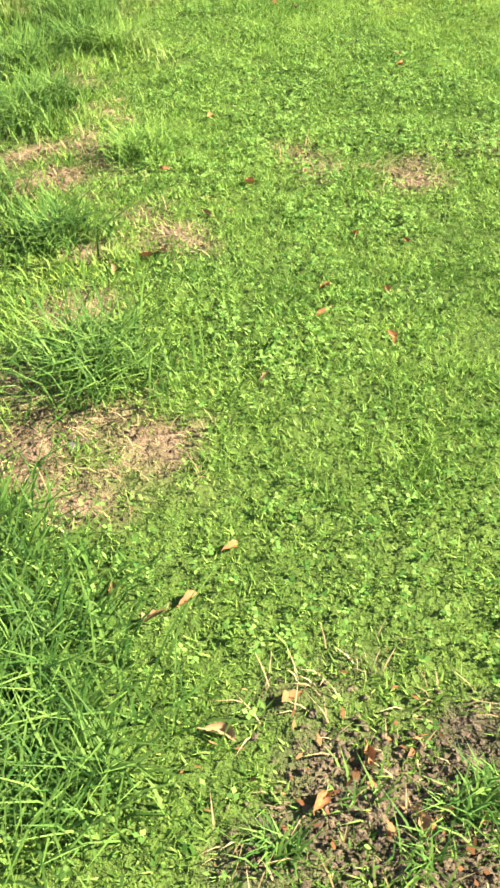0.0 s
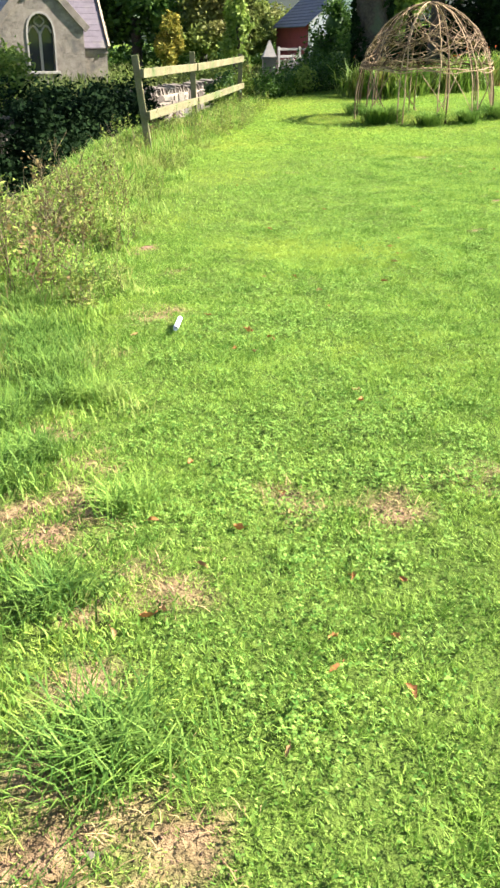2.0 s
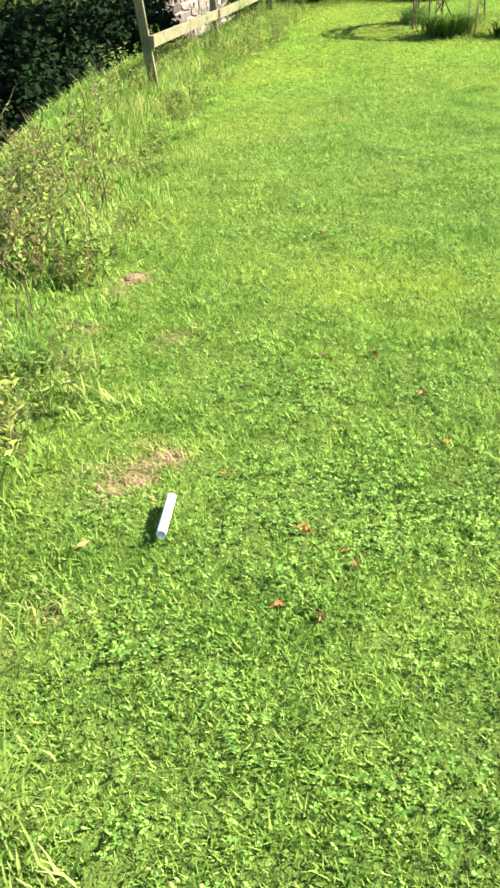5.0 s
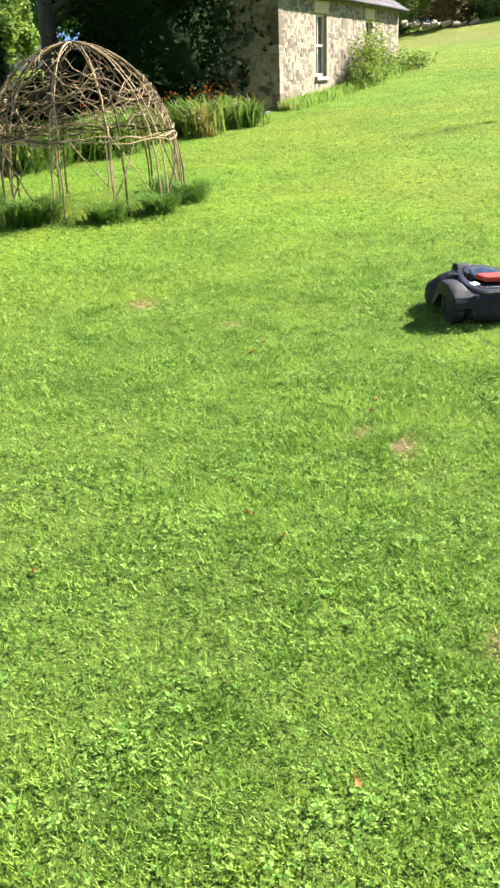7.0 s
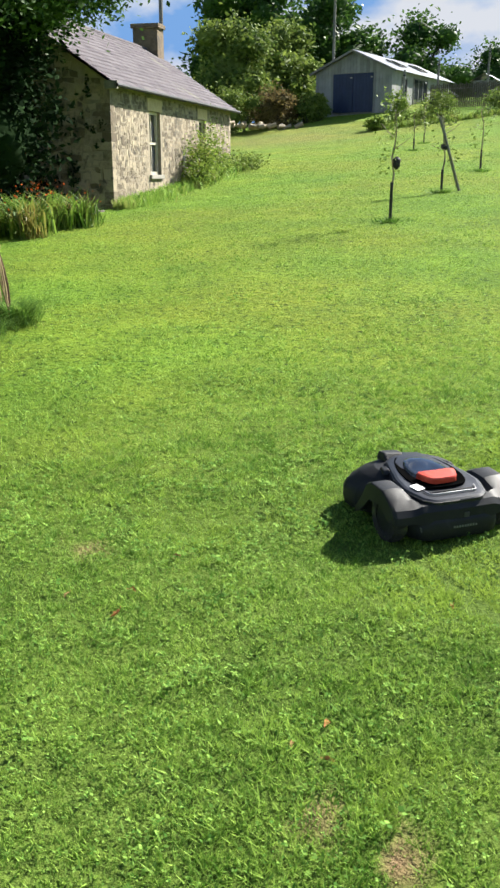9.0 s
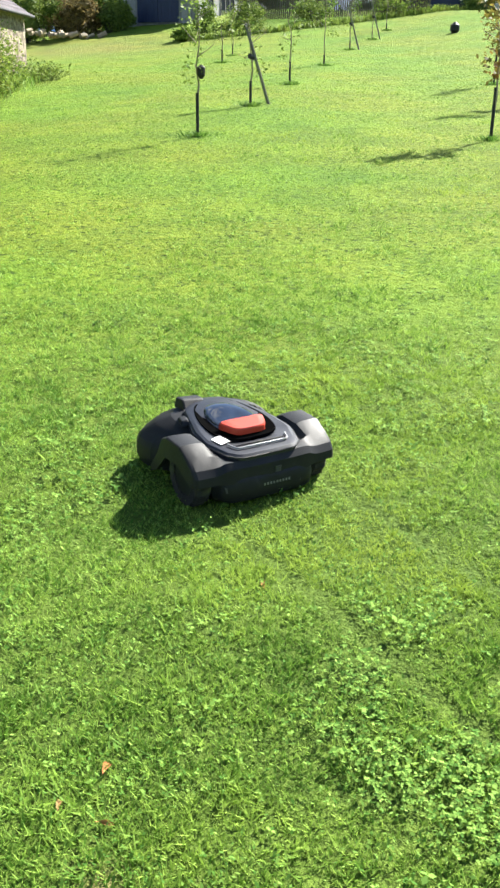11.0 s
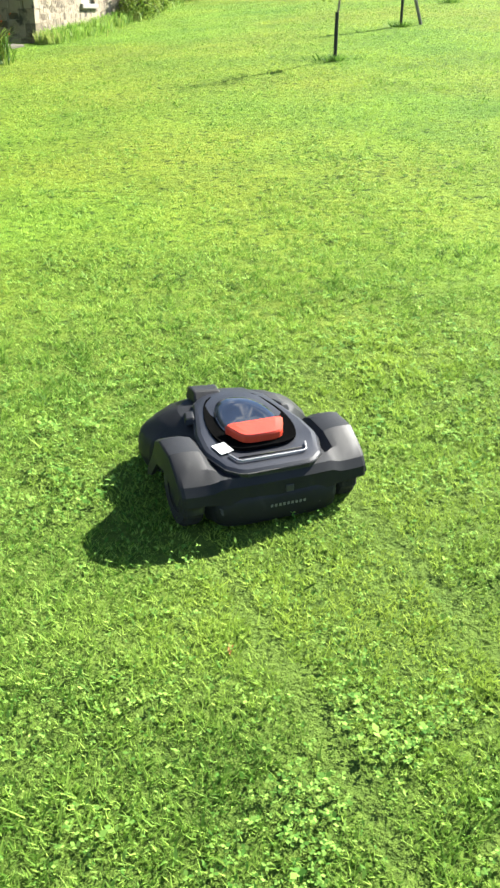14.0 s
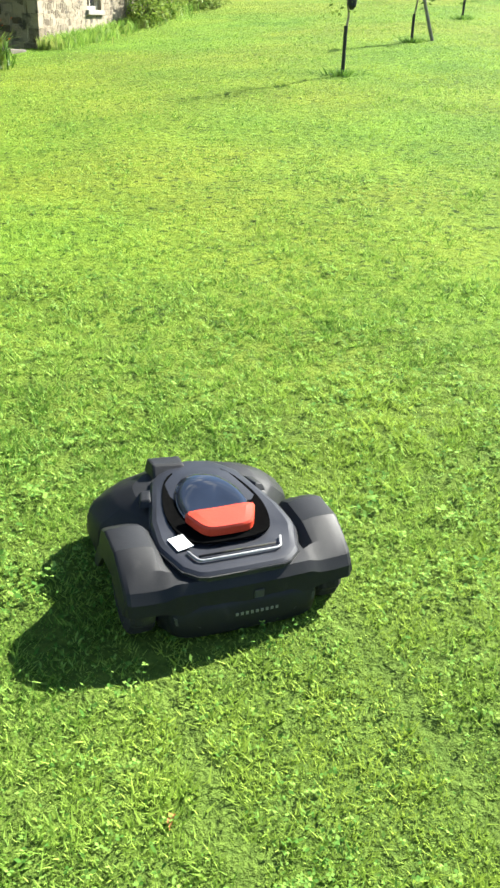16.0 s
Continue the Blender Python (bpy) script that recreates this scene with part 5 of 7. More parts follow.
# the great tree behind the dome; unseen lobes over dome and lane added for shade
tree("broadleaf_tree", 3.34, 24.6, 0.38, 3.3, [((-1.6, -0.2, 6.6), (3.0, 1.8, 2.0)), ((1.6, -0.2, 7.2), (3.2, 1.8, 2.2)), ((3.0, 0.2, 4.9), (1.6, 1.5, 1.2)), ((0.4, -0.6, 9.2), (3.4, 2.4, 2.4)), ((4.4, 0.4, 5.6), (2.4, 1.8, 1.9)), ((-3.6, -1.0, 5.4), (1.9, 2.2, 1.4)), ((2.4, 0.8, 4.6), (2.2, 1.4, 1.4)), ((-3.2, -3.6, 6.4), (2.4, 2.4, 1.6)), ((-0.5, -3.4, 7.4), (2.4, 2.2, 1.6)), ((0.9, -6.6, 7.0), (1.9, 2.6, 1.2)), ((1.2, -10.0, 7.2), (1.9, 2.4, 1.1)), ((0.5, -4.6, 9.4), (2.4, 3.0, 1.4))], 52000, 0.060, OAK, "large forked broadleaf tree with ivy-dark trunk behind the dome", 21, lean=(-0.05, 0.2), clumps=150, dense=0.5, forks=(((-0.02, 0.1, 2.35), (-1.7, 0.1, 4.9), 0.25, 0.13), ((0.05, 0.2, 2.9), (0.7, 0.3, 5.2), 0.22, 0.14)), ivy=5200)
# ivy and shrubs round its foot
bush("ivy_thicket", 3.0, 26.9, [((0, 0, 0.8), (0.45, 0.7, 0.9)), ((-0.3, 0.3, 1.5), (0.40, 0.5, 0.55)), ((-0.6, 0.3, 0.7), (0.5, 0.5, 0.75)), ((-1.1, 0.6, 0.30), (0.6, 0.6, 0.45))], 16000, 0.045, OAK, "dark ivy thicket at the tree's foot", 22, dense=0.6)
# near-black shrubs added to stand for the shade behind the dome
for i, (x, y, w, h) in enumerate(((5.0, 31.0, 0.9, 1.7), (6.2, 30.6, 1.0, 1.9), (4.2, 32.0, 0.9, 1.5))):
    bush("laurel_bush", x, y, [((0, 0, h * 0.5), (w, w * 0.8, h * 0.55)), ((w * 0.4, -0.1, h * 0.75), (w * 0.7, w * 0.6, h * 0.35))], 7000, 0.06, YEW, "near-black shrub added to stand for shade behind the dome", 24 + i, dense=0.6)
# dense evergreens added to stand for the shade between tree and cottage
for i, (x, y, k) in enumerate(((7.9, 29.6, 0.95), (9.0, 33.4, 1.1))):
    tree("yew_tree", x, y, 0.22 * k, 1.4, [((0, 0, 1.7 * k), (1.7 * k, 1.7 * k, 1.7 * k)), ((0.3, 0.2, 4.0 * k), (1.5 * k, 1.5 * k, 2.0 * k)), ((-0.7, -0.4, 2.8 * k), (1.3 * k, 1.3 * k, 1.5 * k))], 15000, 0.085, YEW, "dense dark yew added to stand for shade beside the cottage", 30 + i, clumps=90, hollow=0.45)
# a second broad crown arching over the gable end
tree("broadleaf_tree", 5.55, 29.6, 0.20, 3.0, [((3.5, -0.4, 4.9), (1.4, 1.7, 1.1)), ((3.6, -2.2, 5.0), (1.4, 1.2, 1.0)), ((3.6, 2.0, 4.9), (1.4, 1.5, 1.1)), ((2.6, 0.4, 4.2), (0.8, 0.9, 0.7))], 34000, 0.05, OAK, "dark broadleaf tree arching over the cottage gable", 23, tight=0.15, clumps=170, dense=0.66)
# overhanging trees on the churchyard side of the lane
tree("ash_tree", -10.2, 36.0, 0.13, 5.6, [((4.5, 0, 4.8), (1.0, 1.0, 0.8)), ((5.9, 0.2, 5.1), (1.3, 1.2, 1.2)), ((3.8, -0.2, 4.4), (0.5, 0.5, 0.45)), ((6.2, 0.0, 4.2), (0.7, 0.6, 0.6)), ((4.9, -0.3, 4.0), (0.5, 0.5, 0.35)), ((2.2, 0.2, 6.8), (1.6, 1.4, 0.9))], 24000, 0.05, YEW, "dark tree hanging over the churchyard wall", 41, clumps=80, dense=0.5)
# near-black ivy, some mounds added where the wall only lies in shade
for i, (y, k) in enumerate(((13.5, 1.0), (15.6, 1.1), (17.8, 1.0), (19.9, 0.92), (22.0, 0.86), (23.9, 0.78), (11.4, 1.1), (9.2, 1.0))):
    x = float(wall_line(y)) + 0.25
    bush("ivy_mound", x, y, [((0, 0, 0.9), (0.55, 1.2, 0.95)), ((-0.25, 0.5, 1.55 * k), (0.5, 1.0, 0.5))], 6500, 0.048, YEW, "near-black ivy, partly standing for shade on the churchyard wall", 50 + i, "ivy", stems=3, z=-1.25, dense=0.5)
bush("hazel_bush", -3.05, 18.3, [((0, 0, 1.25), (0.32, 0.4, 0.42)), ((-0.4, 0.3, 1.4), (0.4, 0.4, 0.4))], 3200, 0.042, BRIGHT, "sunlit hazel spray over the lane wall", 61, z=-0.3)


def spread_trees(rows):
    for name, x, y, h, w, mat, label, seed, n, cat in rows:
        r = random.Random(seed + 1000)
        bl = [((0, 0, h * 0.50), (w * 0.62, w * 0.62, h * 0.34)), ((0.1 * w, 0, h * 0.80), (w * 0.42, w * 0.42, h * 0.17))]
        for k in range(11):
            a, up, big = k * 2.4 + r.uniform(-0.4, 0.4), r.uniform(0.26, 0.80), r.uniform(0.26, 0.46)
            reach = w * (1.05 - 0.75 * abs(up - 0.45)) * r.uniform(0.55, 0.85)
            bl.append(((reach * math.cos(a), reach * math.sin(a), h * up), (w * big, w * big, h * r.uniform(0.09, 0.16))))
        tree(name, x, y, 0.10 + 0.022 * h, h * 0.35, bl, int(n * 1.25), 0.07 + 0.0125 * h, mat, label, seed, clumps=110, tight=0.24, category=cat, hollow=0.35, dense=0.62)


# beyond the churchyard and the red cottage
spread_trees((("hedgerow_tree", -7.0, 63, 11.0, 3.2, OAK, "dark leafy tree behind the churchyard", 70, 9000, "tree"), ("hedgerow_tree", -2.9, 63, 6.2, 2.6, HEDGE, "green hedgerow tree behind the churchyard", 71, 7500, "tree"), ("hedgerow_tree", -0.6, 66, 5.4, 2.0, HEDGE, "green hedgerow tree near the red house", 72, 6500, "tree"), ("hedgerow_tree", -11.5, 66, 12.0, 4.2, OAK, "tall dark tree behind the church", 73, 7500, "tree"), ("hedgerow_tree", 1.2, 76, 4.6, 2.6, HEDGE, "rounded hedgerow tree by the red house", 74, 4500, "tree"), ("autumn_tree", -4.7, 60, 3.7, 0.75, YELLOW, "small tree turning yellow in the churchyard", 75, 4200, "tree"), ("slim_tree", -0.35, 46, 4.6, 0.55, BRIGHT, "slender young tree by the churchyard wall", 76, 1100, "tree"), ("bright_tree", 8.0, 52, 6.4, 1.5, BRIGHT, "sunlit yellow-green tree beyond the dome", 77, 6200, "tree"), ("hedgerow_tree", 12.5, 64, 9.5, 4.2, OAK, "dark tree behind the red house", 78, 5200, "tree")))
bush("churchyard_scrub", -3.6, 46, [((0, 0, 0.5), (2.4, 1.2, 0.7)), ((2.2, 1.0, 0.5), (1.4, 1.2, 0.6))], 6000, 0.07, HEDGE, "low sunlit scrub in the churchyard", 79)
for i, (x, y, w, h) in enumerate(((0.4, 43.0, 1.6, 0.9), (3.8, 45.0, 2.2, 0.6), (6.8, 47.0, 2.2, 1.3))):
    bush("churchyard_scrub", x, y, [((0, 0, h * 0.45), (w, w * 0.7, h * 0.6)), ((w * 0.7, 0.2, h * 0.4), (w * 0.7, w * 0.5, h * 0.5))], 4200, 0.07, HEDGE, "olive scrub beyond the churchyard gate", 85 + i, dense=0.6)
bush("white_flowering_shrub", 1.95, 30.7, [((0, 0, 0.95), (0.42, 0.3, 0.35)), ((0.5, 0.1, 0.8), (0.3, 0.3, 0.3))], 1200, 0.03, PALE_STONE, "pale flowering shrub beside the gate", 80)

x, y = scatter(15000, -13.0, 3.0, 33.0, 76.0)
keep = (x < wall_line(y) - 0.6) & ~((np.abs(0.927 * (x + 12.5) + 0.375 * (y - 52.0) - 2.9) < 3.4) & (np.abs(-0.375 * (x + 12.5) + 0.927 * (y - 52.0) - 5.5) < 6.0))
bent_field("long_grass", x[keep], y[keep], 0.42 + 0.35 * value_noise(x[keep], y[keep], 0.6), 0.055, 0.5, RANK, "tall rank olive grass in the churchyard")
for i, (x, y) in enumerate(((-11.0, 69.0), (-8.2, 70.0), (-5.4, 69.5), (-2.6, 70.5), (0.2, 71.0))):
    bush("field_hedge", x, y, [((0, 0, 0.8), (1.7, 0.8, 0.9)), ((0.8, 0.1, 1.3), (0.8, 0.6, 0.6)), ((-0.9, 0, 1.1), (0.9, 0.6, 0.6))], 2200, 0.11, OAK, "dark field hedge beyond the churchyard", 540 + i, "hedge", dense=0.6)
for i, (x, y, w, h, m) in enumerate(((0.42, 22.6, 0.30, 0.62, WEED), (0.85, 22.9, 0.36, 0.50, OAK), (1.25, 23.4, 0.36, 0.42, OAK), (1.65, 24.0, 0.40, 0.46, WEED), (2.05, 24.6, 0.42, 0.55, OAK), (2.45, 25.4, 0.5, 0.8, OAK), (0.15, 21.6, 0.25, 0.5, OAK))):
    bush("rank_scrub", x, y, [((0, 0, h * 0.4), (w, w, h * 0.5)), ((w * 0.5, 0.1, h * 0.7), (w * 0.5, w * 0.5, h * 0.45)), ((-w * 0.6, -0.1, h * 0.3), (w * 0.6, w * 0.5, h * 0.35))], 3200, 0.030, m, "rank dark scrub past the fence's end", 520 + i, "scrub", clumps=60, tight=0.3, hollow=0.2)

# high ground at the back, seen over the lawn
spread_trees(tuple(("hedge_tree", x, y, h, w, m, l, 100 + i, n, "tree") for i, (x, y, h, w, m, l, n) in enumerate(((34.0, 61, 6.6, 3.2, HEDGE, "tangled hedgerow tree at the lawn's top", 9500), (38.0, 62, 6.2, 3.0, HEDGE, "tangled hedgerow tree near the shed", 8500), (42, 72, 12.5, 5.0, OAK, "tall dark tree behind the shed", 6500), (50, 73, 11.5, 5.0, OAK, "tall dark tree behind the shed", 6500), (57, 70, 9.5, 4.5, OAK, "dark tree beyond the shed", 6000), (60, 64, 6.5, 4.0, OAK, "dark tree above the garden", 5000), (66, 58, 6.0, 4.0, OAK, "dark tree above the garden", 5000)))))
for i, (x, y, w, h, m, l) in enumerate(((23.5, 56.5, 1.9, 1.7, HEDGE, "bramble hedge at the top of the lawn"), (30.6, 56.4, 1.8, 2.4, HEDGE, "bramble hedge at the top of the lawn"), (33.2, 55.6, 1.7, 2.0, RUSSET, "browned thicket beside the shed"), (35.5, 54.9, 1.0, 1.4, HEDGE, "browned thicket beside the shed"), (35.5, 60.5, 2.0, 2.6, HEDGE, "tall hedge behind the shed"), (32.5, 61.0, 2.2, 3.0, HEDGE, "tall hedge behind the thicket"), (39.0, 62.5, 2.4, 2.8, HEDGE, "tall hedge behind the shed"), (28.5, 60.0, 2.4, 3.2, HEDGE, "tall hedge at the lawn's top"))):
    r = random.Random(900 + i)
    bush("hedge", x, y, [((0, 0, h * 0.45), (w * 0.85, w * 0.6, h * 0.6))] + [((r.uniform(-0.9, 0.9) * w, r.uniform(-0.5, 0.3) * w, h * r.uniform(0.35, 0.95)), (w * r.uniform(0.25, 0.45), w * r.uniform(0.25, 0.4), h * r.uniform(0.16, 0.3))) for _ in range(7)], 6500, 0.08, m, l, 130 + i, "hedge", dense=0.6)


# ---- cottage ----
def along_wall(s, o, z):
    return Vector((11.05 + 0.7306 * s + 0.6827 * o, 29.78 + 0.6827 * s - 0.7306 * o, z))


def cottage():
    rnd = random.Random(9)
    L, D, base, eave, ridge_z = 10.5, 5.4, 0.60, 3.54, 5.36
    t = thing("cottage", (11.05, 29.78, base), 43.06, "single-storey rubble-stone cottage with slate roof", "cottage")
    wins = ((2.58, 3.42, 1.52, 3.06), (6.90, 7.62, 1.85, 3.06))

    def bx(a, b):
        return Geo().box((a[0], a[1], a[2] - base), (b[0], b[1], b[2] - base))

    # front wall of pieces round the window openings; local y runs back from the front face
    cuts = [0.0, wins[0][0], wins[0][1], wins[1][0], wins[1][1], L]
    g = Geo()
    for i in range(5):
        a, b = cuts[i], cuts[i + 1]
        if i in (1, 3):
            w = wins[i // 2]
            g.box((a, 0, -0.3), (b, 0.45, w[2] - base))
            g.box((a, 0, w[3] - base), (b, 0.45, eave - base))
        else:
            g.box((a, 0, -0.3), (b, 0.45, eave - base))
    front = part("wall", g, MORTAR, t)
    g = Geo().box((0, D - 0.45, -0.3), (L, D, eave - base))
    part("wall", g, MORTAR, t)
    gables = []
    for s in (0.0, L - 0.45):
        g = Geo().box((s, 0.451, -0.3), (s + 0.45, D - 0.451, eave - base))
        pts = [(s, 0, eave - base), (s, D, eave - base), (s, D / 2, ridge_z - base - 0.05), (s + 0.45, 0, eave - base), (s + 0.45, D, eave - base), (s + 0.45, D / 2, ridge_z - base - 0.05)]
        g.add(pts, ((0, 2, 1), (3, 4, 5), (0, 3, 5, 2), (1, 2, 5, 4)))
        gables.append(part("wall", g, MORTAR, t))
    # slate roof: courses stepping up each slope
    for side in (0, 1):
        g = Geo()
        n = 15
        y0, y1 = (-0.22, D / 2) if side == 0 else (D + 0.22, D / 2)
        z0 = eave - base - 0.06
        z1 = ridge_z - base + 0.03
        for k in range(n):
            u0, u1 = k / n, (k + 1.25) / n
            ya, yb = y0 + (y1 - y0) * u0, y0 + (y1 - y0) * min(u1, 1)
            za, zb = z0 + (z1 - z0) * u0, z0 + (z1 - z0) * min(u1, 1)
            s = -0.18 - 0.15 * (k % 2)
            while s < L + 0.18:
                a, b = max(s, -0.18), min(s + 0.30, L + 0.18)
                lift = 0.026 + rnd.uniform(0, 0.008)
                if b - a > 0.04:
                    g.add([(a + 0.004, ya, za + lift), (b - 0.004, ya, za + lift), (b - 0.004, yb, zb + 0.006), (a + 0.004, yb, zb + 0.006), (a + 0.004, ya, za - 0.01), (b - 0.004, ya, za - 0.01)], ((0, 1, 2, 3), (4, 5, 1, 0)) if side == 0 else ((3, 2, 1, 0), (0, 1, 5, 4)))
                s += 0.30
        g.add([(-0.17, y0, z0), (L + 0.17, y0, z0), (L + 0.17, y1, z1), (-0.17, y1, z1)], ((0, 1, 2, 3),) if side == 0 else ((3, 2, 1, 0),))
        part("roof", g, SLATE, t, "mauve-grey slate slope")["kind"] = "stuff"
    part("ridge_cap", Geo().tube([(-0.18, D / 2, ridge_z - base + 0.02), (L + 0.18, D / 2, ridge_z - base + 0.02)], 0.07, 8), SLATE, t)
    # gutter under the eave and downpipe bracket at the corner
    part("gutter", Geo().tube([(-0.2, -0.26, eave - base - 0.09), (L + 0.2, -0.26, eave - base - 0.09)], 0.045, 8), GUARD, t)
    part("verge_board", Geo().box((-0.2, -0.28, eave - base - 0.17), (-0.12, 0.02, eave - base - 0.0)), OLD_WOOD, t)
    # chimney at the far gable with two bands
    chim = part("chimney", Geo().box((9.96, D / 2 - 0.42, ridge_z - base - 0.55), (10.56, D / 2 + 0.42, ridge_z - base + 0.78)), CHIMNEY_STONE, t, "broad brown stone chimney stack")
    part("chimney_band", Geo().box((9.90, D / 2 - 0.48, ridge_z - base + 0.66), (10.62, D / 2 + 0.48, ridge_z - base + 0.80)), CHIMNEY_STONE, chim, bevel=0.02)
    part("vent_pipe", Geo().tube([(10.72, D / 2 - 0.30, ridge_z - base - 0.6), (10.72, D / 2 - 0.30, ridge_z - base + 4.2)], 0.07, 8), OLD_WOOD, t)
    # sash windows
    for a, b, z0, z1 in wins:
        z0, z1 = z0 - base, z1 - base
        w = thing("window", (0, 0, 0))
        w.parent = t
        w.matrix_world = t.matrix_world
        part("pane", Geo().box((a + 0.06, 0.14, z0 + 0.06), (b - 0.06, 0.155, z1 - 0.06)), GLASS, w, "dark glass")
        g = Geo()
        for lo, hi in (((a, 0.09, z0), (a + 0.07, 0.18, z1)), ((b - 0.07, 0.09, z0), (b, 0.18, z1)), ((a + 0.07, 0.09, z1 - 0.07), (b - 0.07, 0.18, z1)), ((a + 0.07, 0.09, z0), (b - 0.07, 0.18, z0 + 0.08)), ((a + 0.07, 0.095, (z0 + z1) / 2 - 0.03), (b - 0.07, 0.17, (z0 + z1) / 2 + 0.03)), (((a + b) / 2 - 0.015, 0.11, z0 + 0.08), ((a + b) / 2 + 0.015, 0.16, z1 - 0.07))):
            g.box(lo, hi)
        part("frame", g, SASH, w, "faded cream painted sash frame")
        part("blind", Geo().box((a + 0.08, 0.170, z0 + 0.1), (b - 0.08, 0.178, z0 + 0.62)), SASH, w, "pale half blind behind the glass")
        part("sill", Geo().box((a - 0.08, -0.07, z0 - 0.10), (b + 0.08, 0.26, z0)), PALE_STONE, w, "pale stone sill", bevel=0.01)
        for k in range(6):
            u = a - 0.12 + (b - a + 0.24) * k / 6
            part("brick", Geo().box((u + 0.004, -0.018, z1 + 0.004), (u + (b - a + 0.24) / 6 - 0.004, 0.1, z1 + 0.30)), YELLOW_BRICK, w)
    # door-like low opening beside the bush
    part("vent_grille", Geo().box((5.25, -0.012, 1.55 - base), (5.50, 0.03, 2.15 - base)), OLD_WOOD, t)
    return t, front, gables[0], wins, base, eave, ridge_z, L, D


COTTAGE = cottage()


# ---- church ----
def pierced(outer, holes, deep, name, material):
    """A wall plate in the xz plane with openings cut through its thickness."""
    bm = bmesh.new()
    edges = []
    for loop in [outer] + holes:
        vs = [bm.verts.new((u, 0, v)) for u, v in loop]
        edges += [bm.edges.new((vs[i], vs[(i + 1) % len(vs)])) for i in range(len(vs))]
    made = bmesh.ops.triangle_fill(bm, use_beauty=True, use_dissolve=False, edges=edges)
    faces = [f for f in made["geom"] if isinstance(f, bmesh.types.BMFace)]
    grown = bmesh.ops.extrude_face_region(bm, geom=faces)
    bmesh.ops.translate(bm, vec=(0, deep, 0), verts=[v for v in grown["geom"] if isinstance(v, bmesh.types.BMVert)])
    bmesh.ops.recalc_face_normals(bm, faces=bm.faces)
    me = bpy.data.meshes.new(name)
    bm.to_mesh(me)
    bm.free()
    me.materials.append(material)
    return me


def church():
    base = -1.76
    t = thing("church", (-12.5, 52.0, base), 22, "grey stone church gable with a traceried window", "church")
    # gable wall facing the lane with a pointed window opening
    wx0, wx1, wz0, spring, apex = 1.56, 2.84, 1.70, 3.42, 4.38
    cx = (wx0 + wx1) / 2
    arch = []
    for i in range(13):
        a = math.pi * i / 12
        arch.append((cx - (wx1 - wx0) / 2 * math.cos(a), spring + (apex - spring) * math.sin(a) ** 0.85))
    x0, x1, eave, peak = 0.02, 4.38, 3.79, 6.20
    part("wall", pierced([(x0, -0.4), (x1, -0.4), (x1, eave), (cx, peak), (x0, eave)], [[(wx0, wz0)] + arch + [(wx1, wz0)]], 0.6, "wall", GREY_STONE), GREY_STONE, t)
    rnd = random.Random(15)
    g = Geo()
    for al, face, c, pr in rubble(g, (x0, -0.0), (x1, 0.0), -0.3, peak - 0.3, 0.006, 0.135, rnd):
        u, v = (c[0][0] + c[1][0]) / 2 + x0, (c[0][1] + c[2][1]) / 2
        if not (wx0 - 0.40 < u < wx1 + 0.40 and wz0 - 0.25 < v < apex + 0.25) and v < eave + (peak - eave) * (1 - abs(u - cx) / (x1 - cx)) - 0.15:
            g.add(stone_piece((x0, 0), al, face, c, pr, rnd), STONE_FACES)
    part("stonework", g, GREY_STONE, t)["kind"] = "stuff"
    for sx in (-1, 1):
        part("side_wall", Geo().box((x1 - 0.6 if sx > 0 else x0, 0.602, -0.4), (x1 if sx > 0 else x0 + 0.6, 11, eave)), GREY_STONE, t)
        foot, top = Vector((cx + sx * (x1 - cx + 0.18), 0, eave - 0.16)), Vector((cx, 0, peak + 0.04))
        n = 9
        for k in range(n):
            a, b = foot.lerp(top, k / n), foot.lerp(top, (k + 1.12) / n)
            q = [(a.x, 0.3, a.z + 0.04), (a.x, 11, a.z + 0.04), (b.x, 11, b.z), (b.x, 0.3, b.z), (a.x, 0.3, a.z - 0.02), (a.x, 11, a.z - 0.02)]
            part("slate_course", Geo().add(q, ((3, 2, 1, 0), (0, 1, 5, 4)) if sx < 0 else ((0, 1, 2, 3), (4, 5, 1, 0))), DARK_SLATE, t)
        m = Matrix.Translation(foot + Vector((0, -0.06, 0.05))) @ (top - foot).to_track_quat("X", "Y").to_matrix().to_4x4()
        part("coping", Geo().box((-0.05, -0.18, -0.06), ((top - foot).length + 0.05, 0.18, 0.07), m), GREY_STONE, t, bevel=0.02)
    # bellcote on the peak
    cote = part("bellcote", Geo().box((cx - 0.62, -0.02, peak - 0.35), (cx + 0.36, 0.6, peak + 2.3)), GREY_STONE, t, bevel=0.02)
    part("ledge", Geo().box((cx - 0.72, -0.12, peak - 0.12), (cx + 0.46, 0.7, peak + 0.06)), PALE_STONE, cote, "projecting pale ledge", bevel=0.02)
    part("drip_stone", Geo().box((cx - 1.9, -0.07, 5.02), (cx - 0.55, 0.0, 5.12)), GREY_STONE, t, bevel=0.015)
    # window: dressed surround, mullion, tracery, glass
    w = new("window", None)
    w.parent = t
    part("pane", Geo().add([(p[0], 0.42, p[1]) for p in arch] + [(wx1, 0.42, wz0), (wx0, 0.42, wz0)], (tuple(reversed(range(15))),)), GLASS, w, "dark leaded glass")
    line = [(wx0, wz0)] + arch + [(wx1, wz0)]
    g = Geo()
    rings = []
    for u, v in line:
        k = Vector((u - cx, 0, (v - 2.9) * 0.8)).normalized()
        rings.append([Vector((u, 0.3, v)), Vector((u, -0.04, v)), Vector((u, -0.04, v)) + k * 0.11, Vector((u, 0.3, v)) + k * 0.11])
    g.loft(rings)
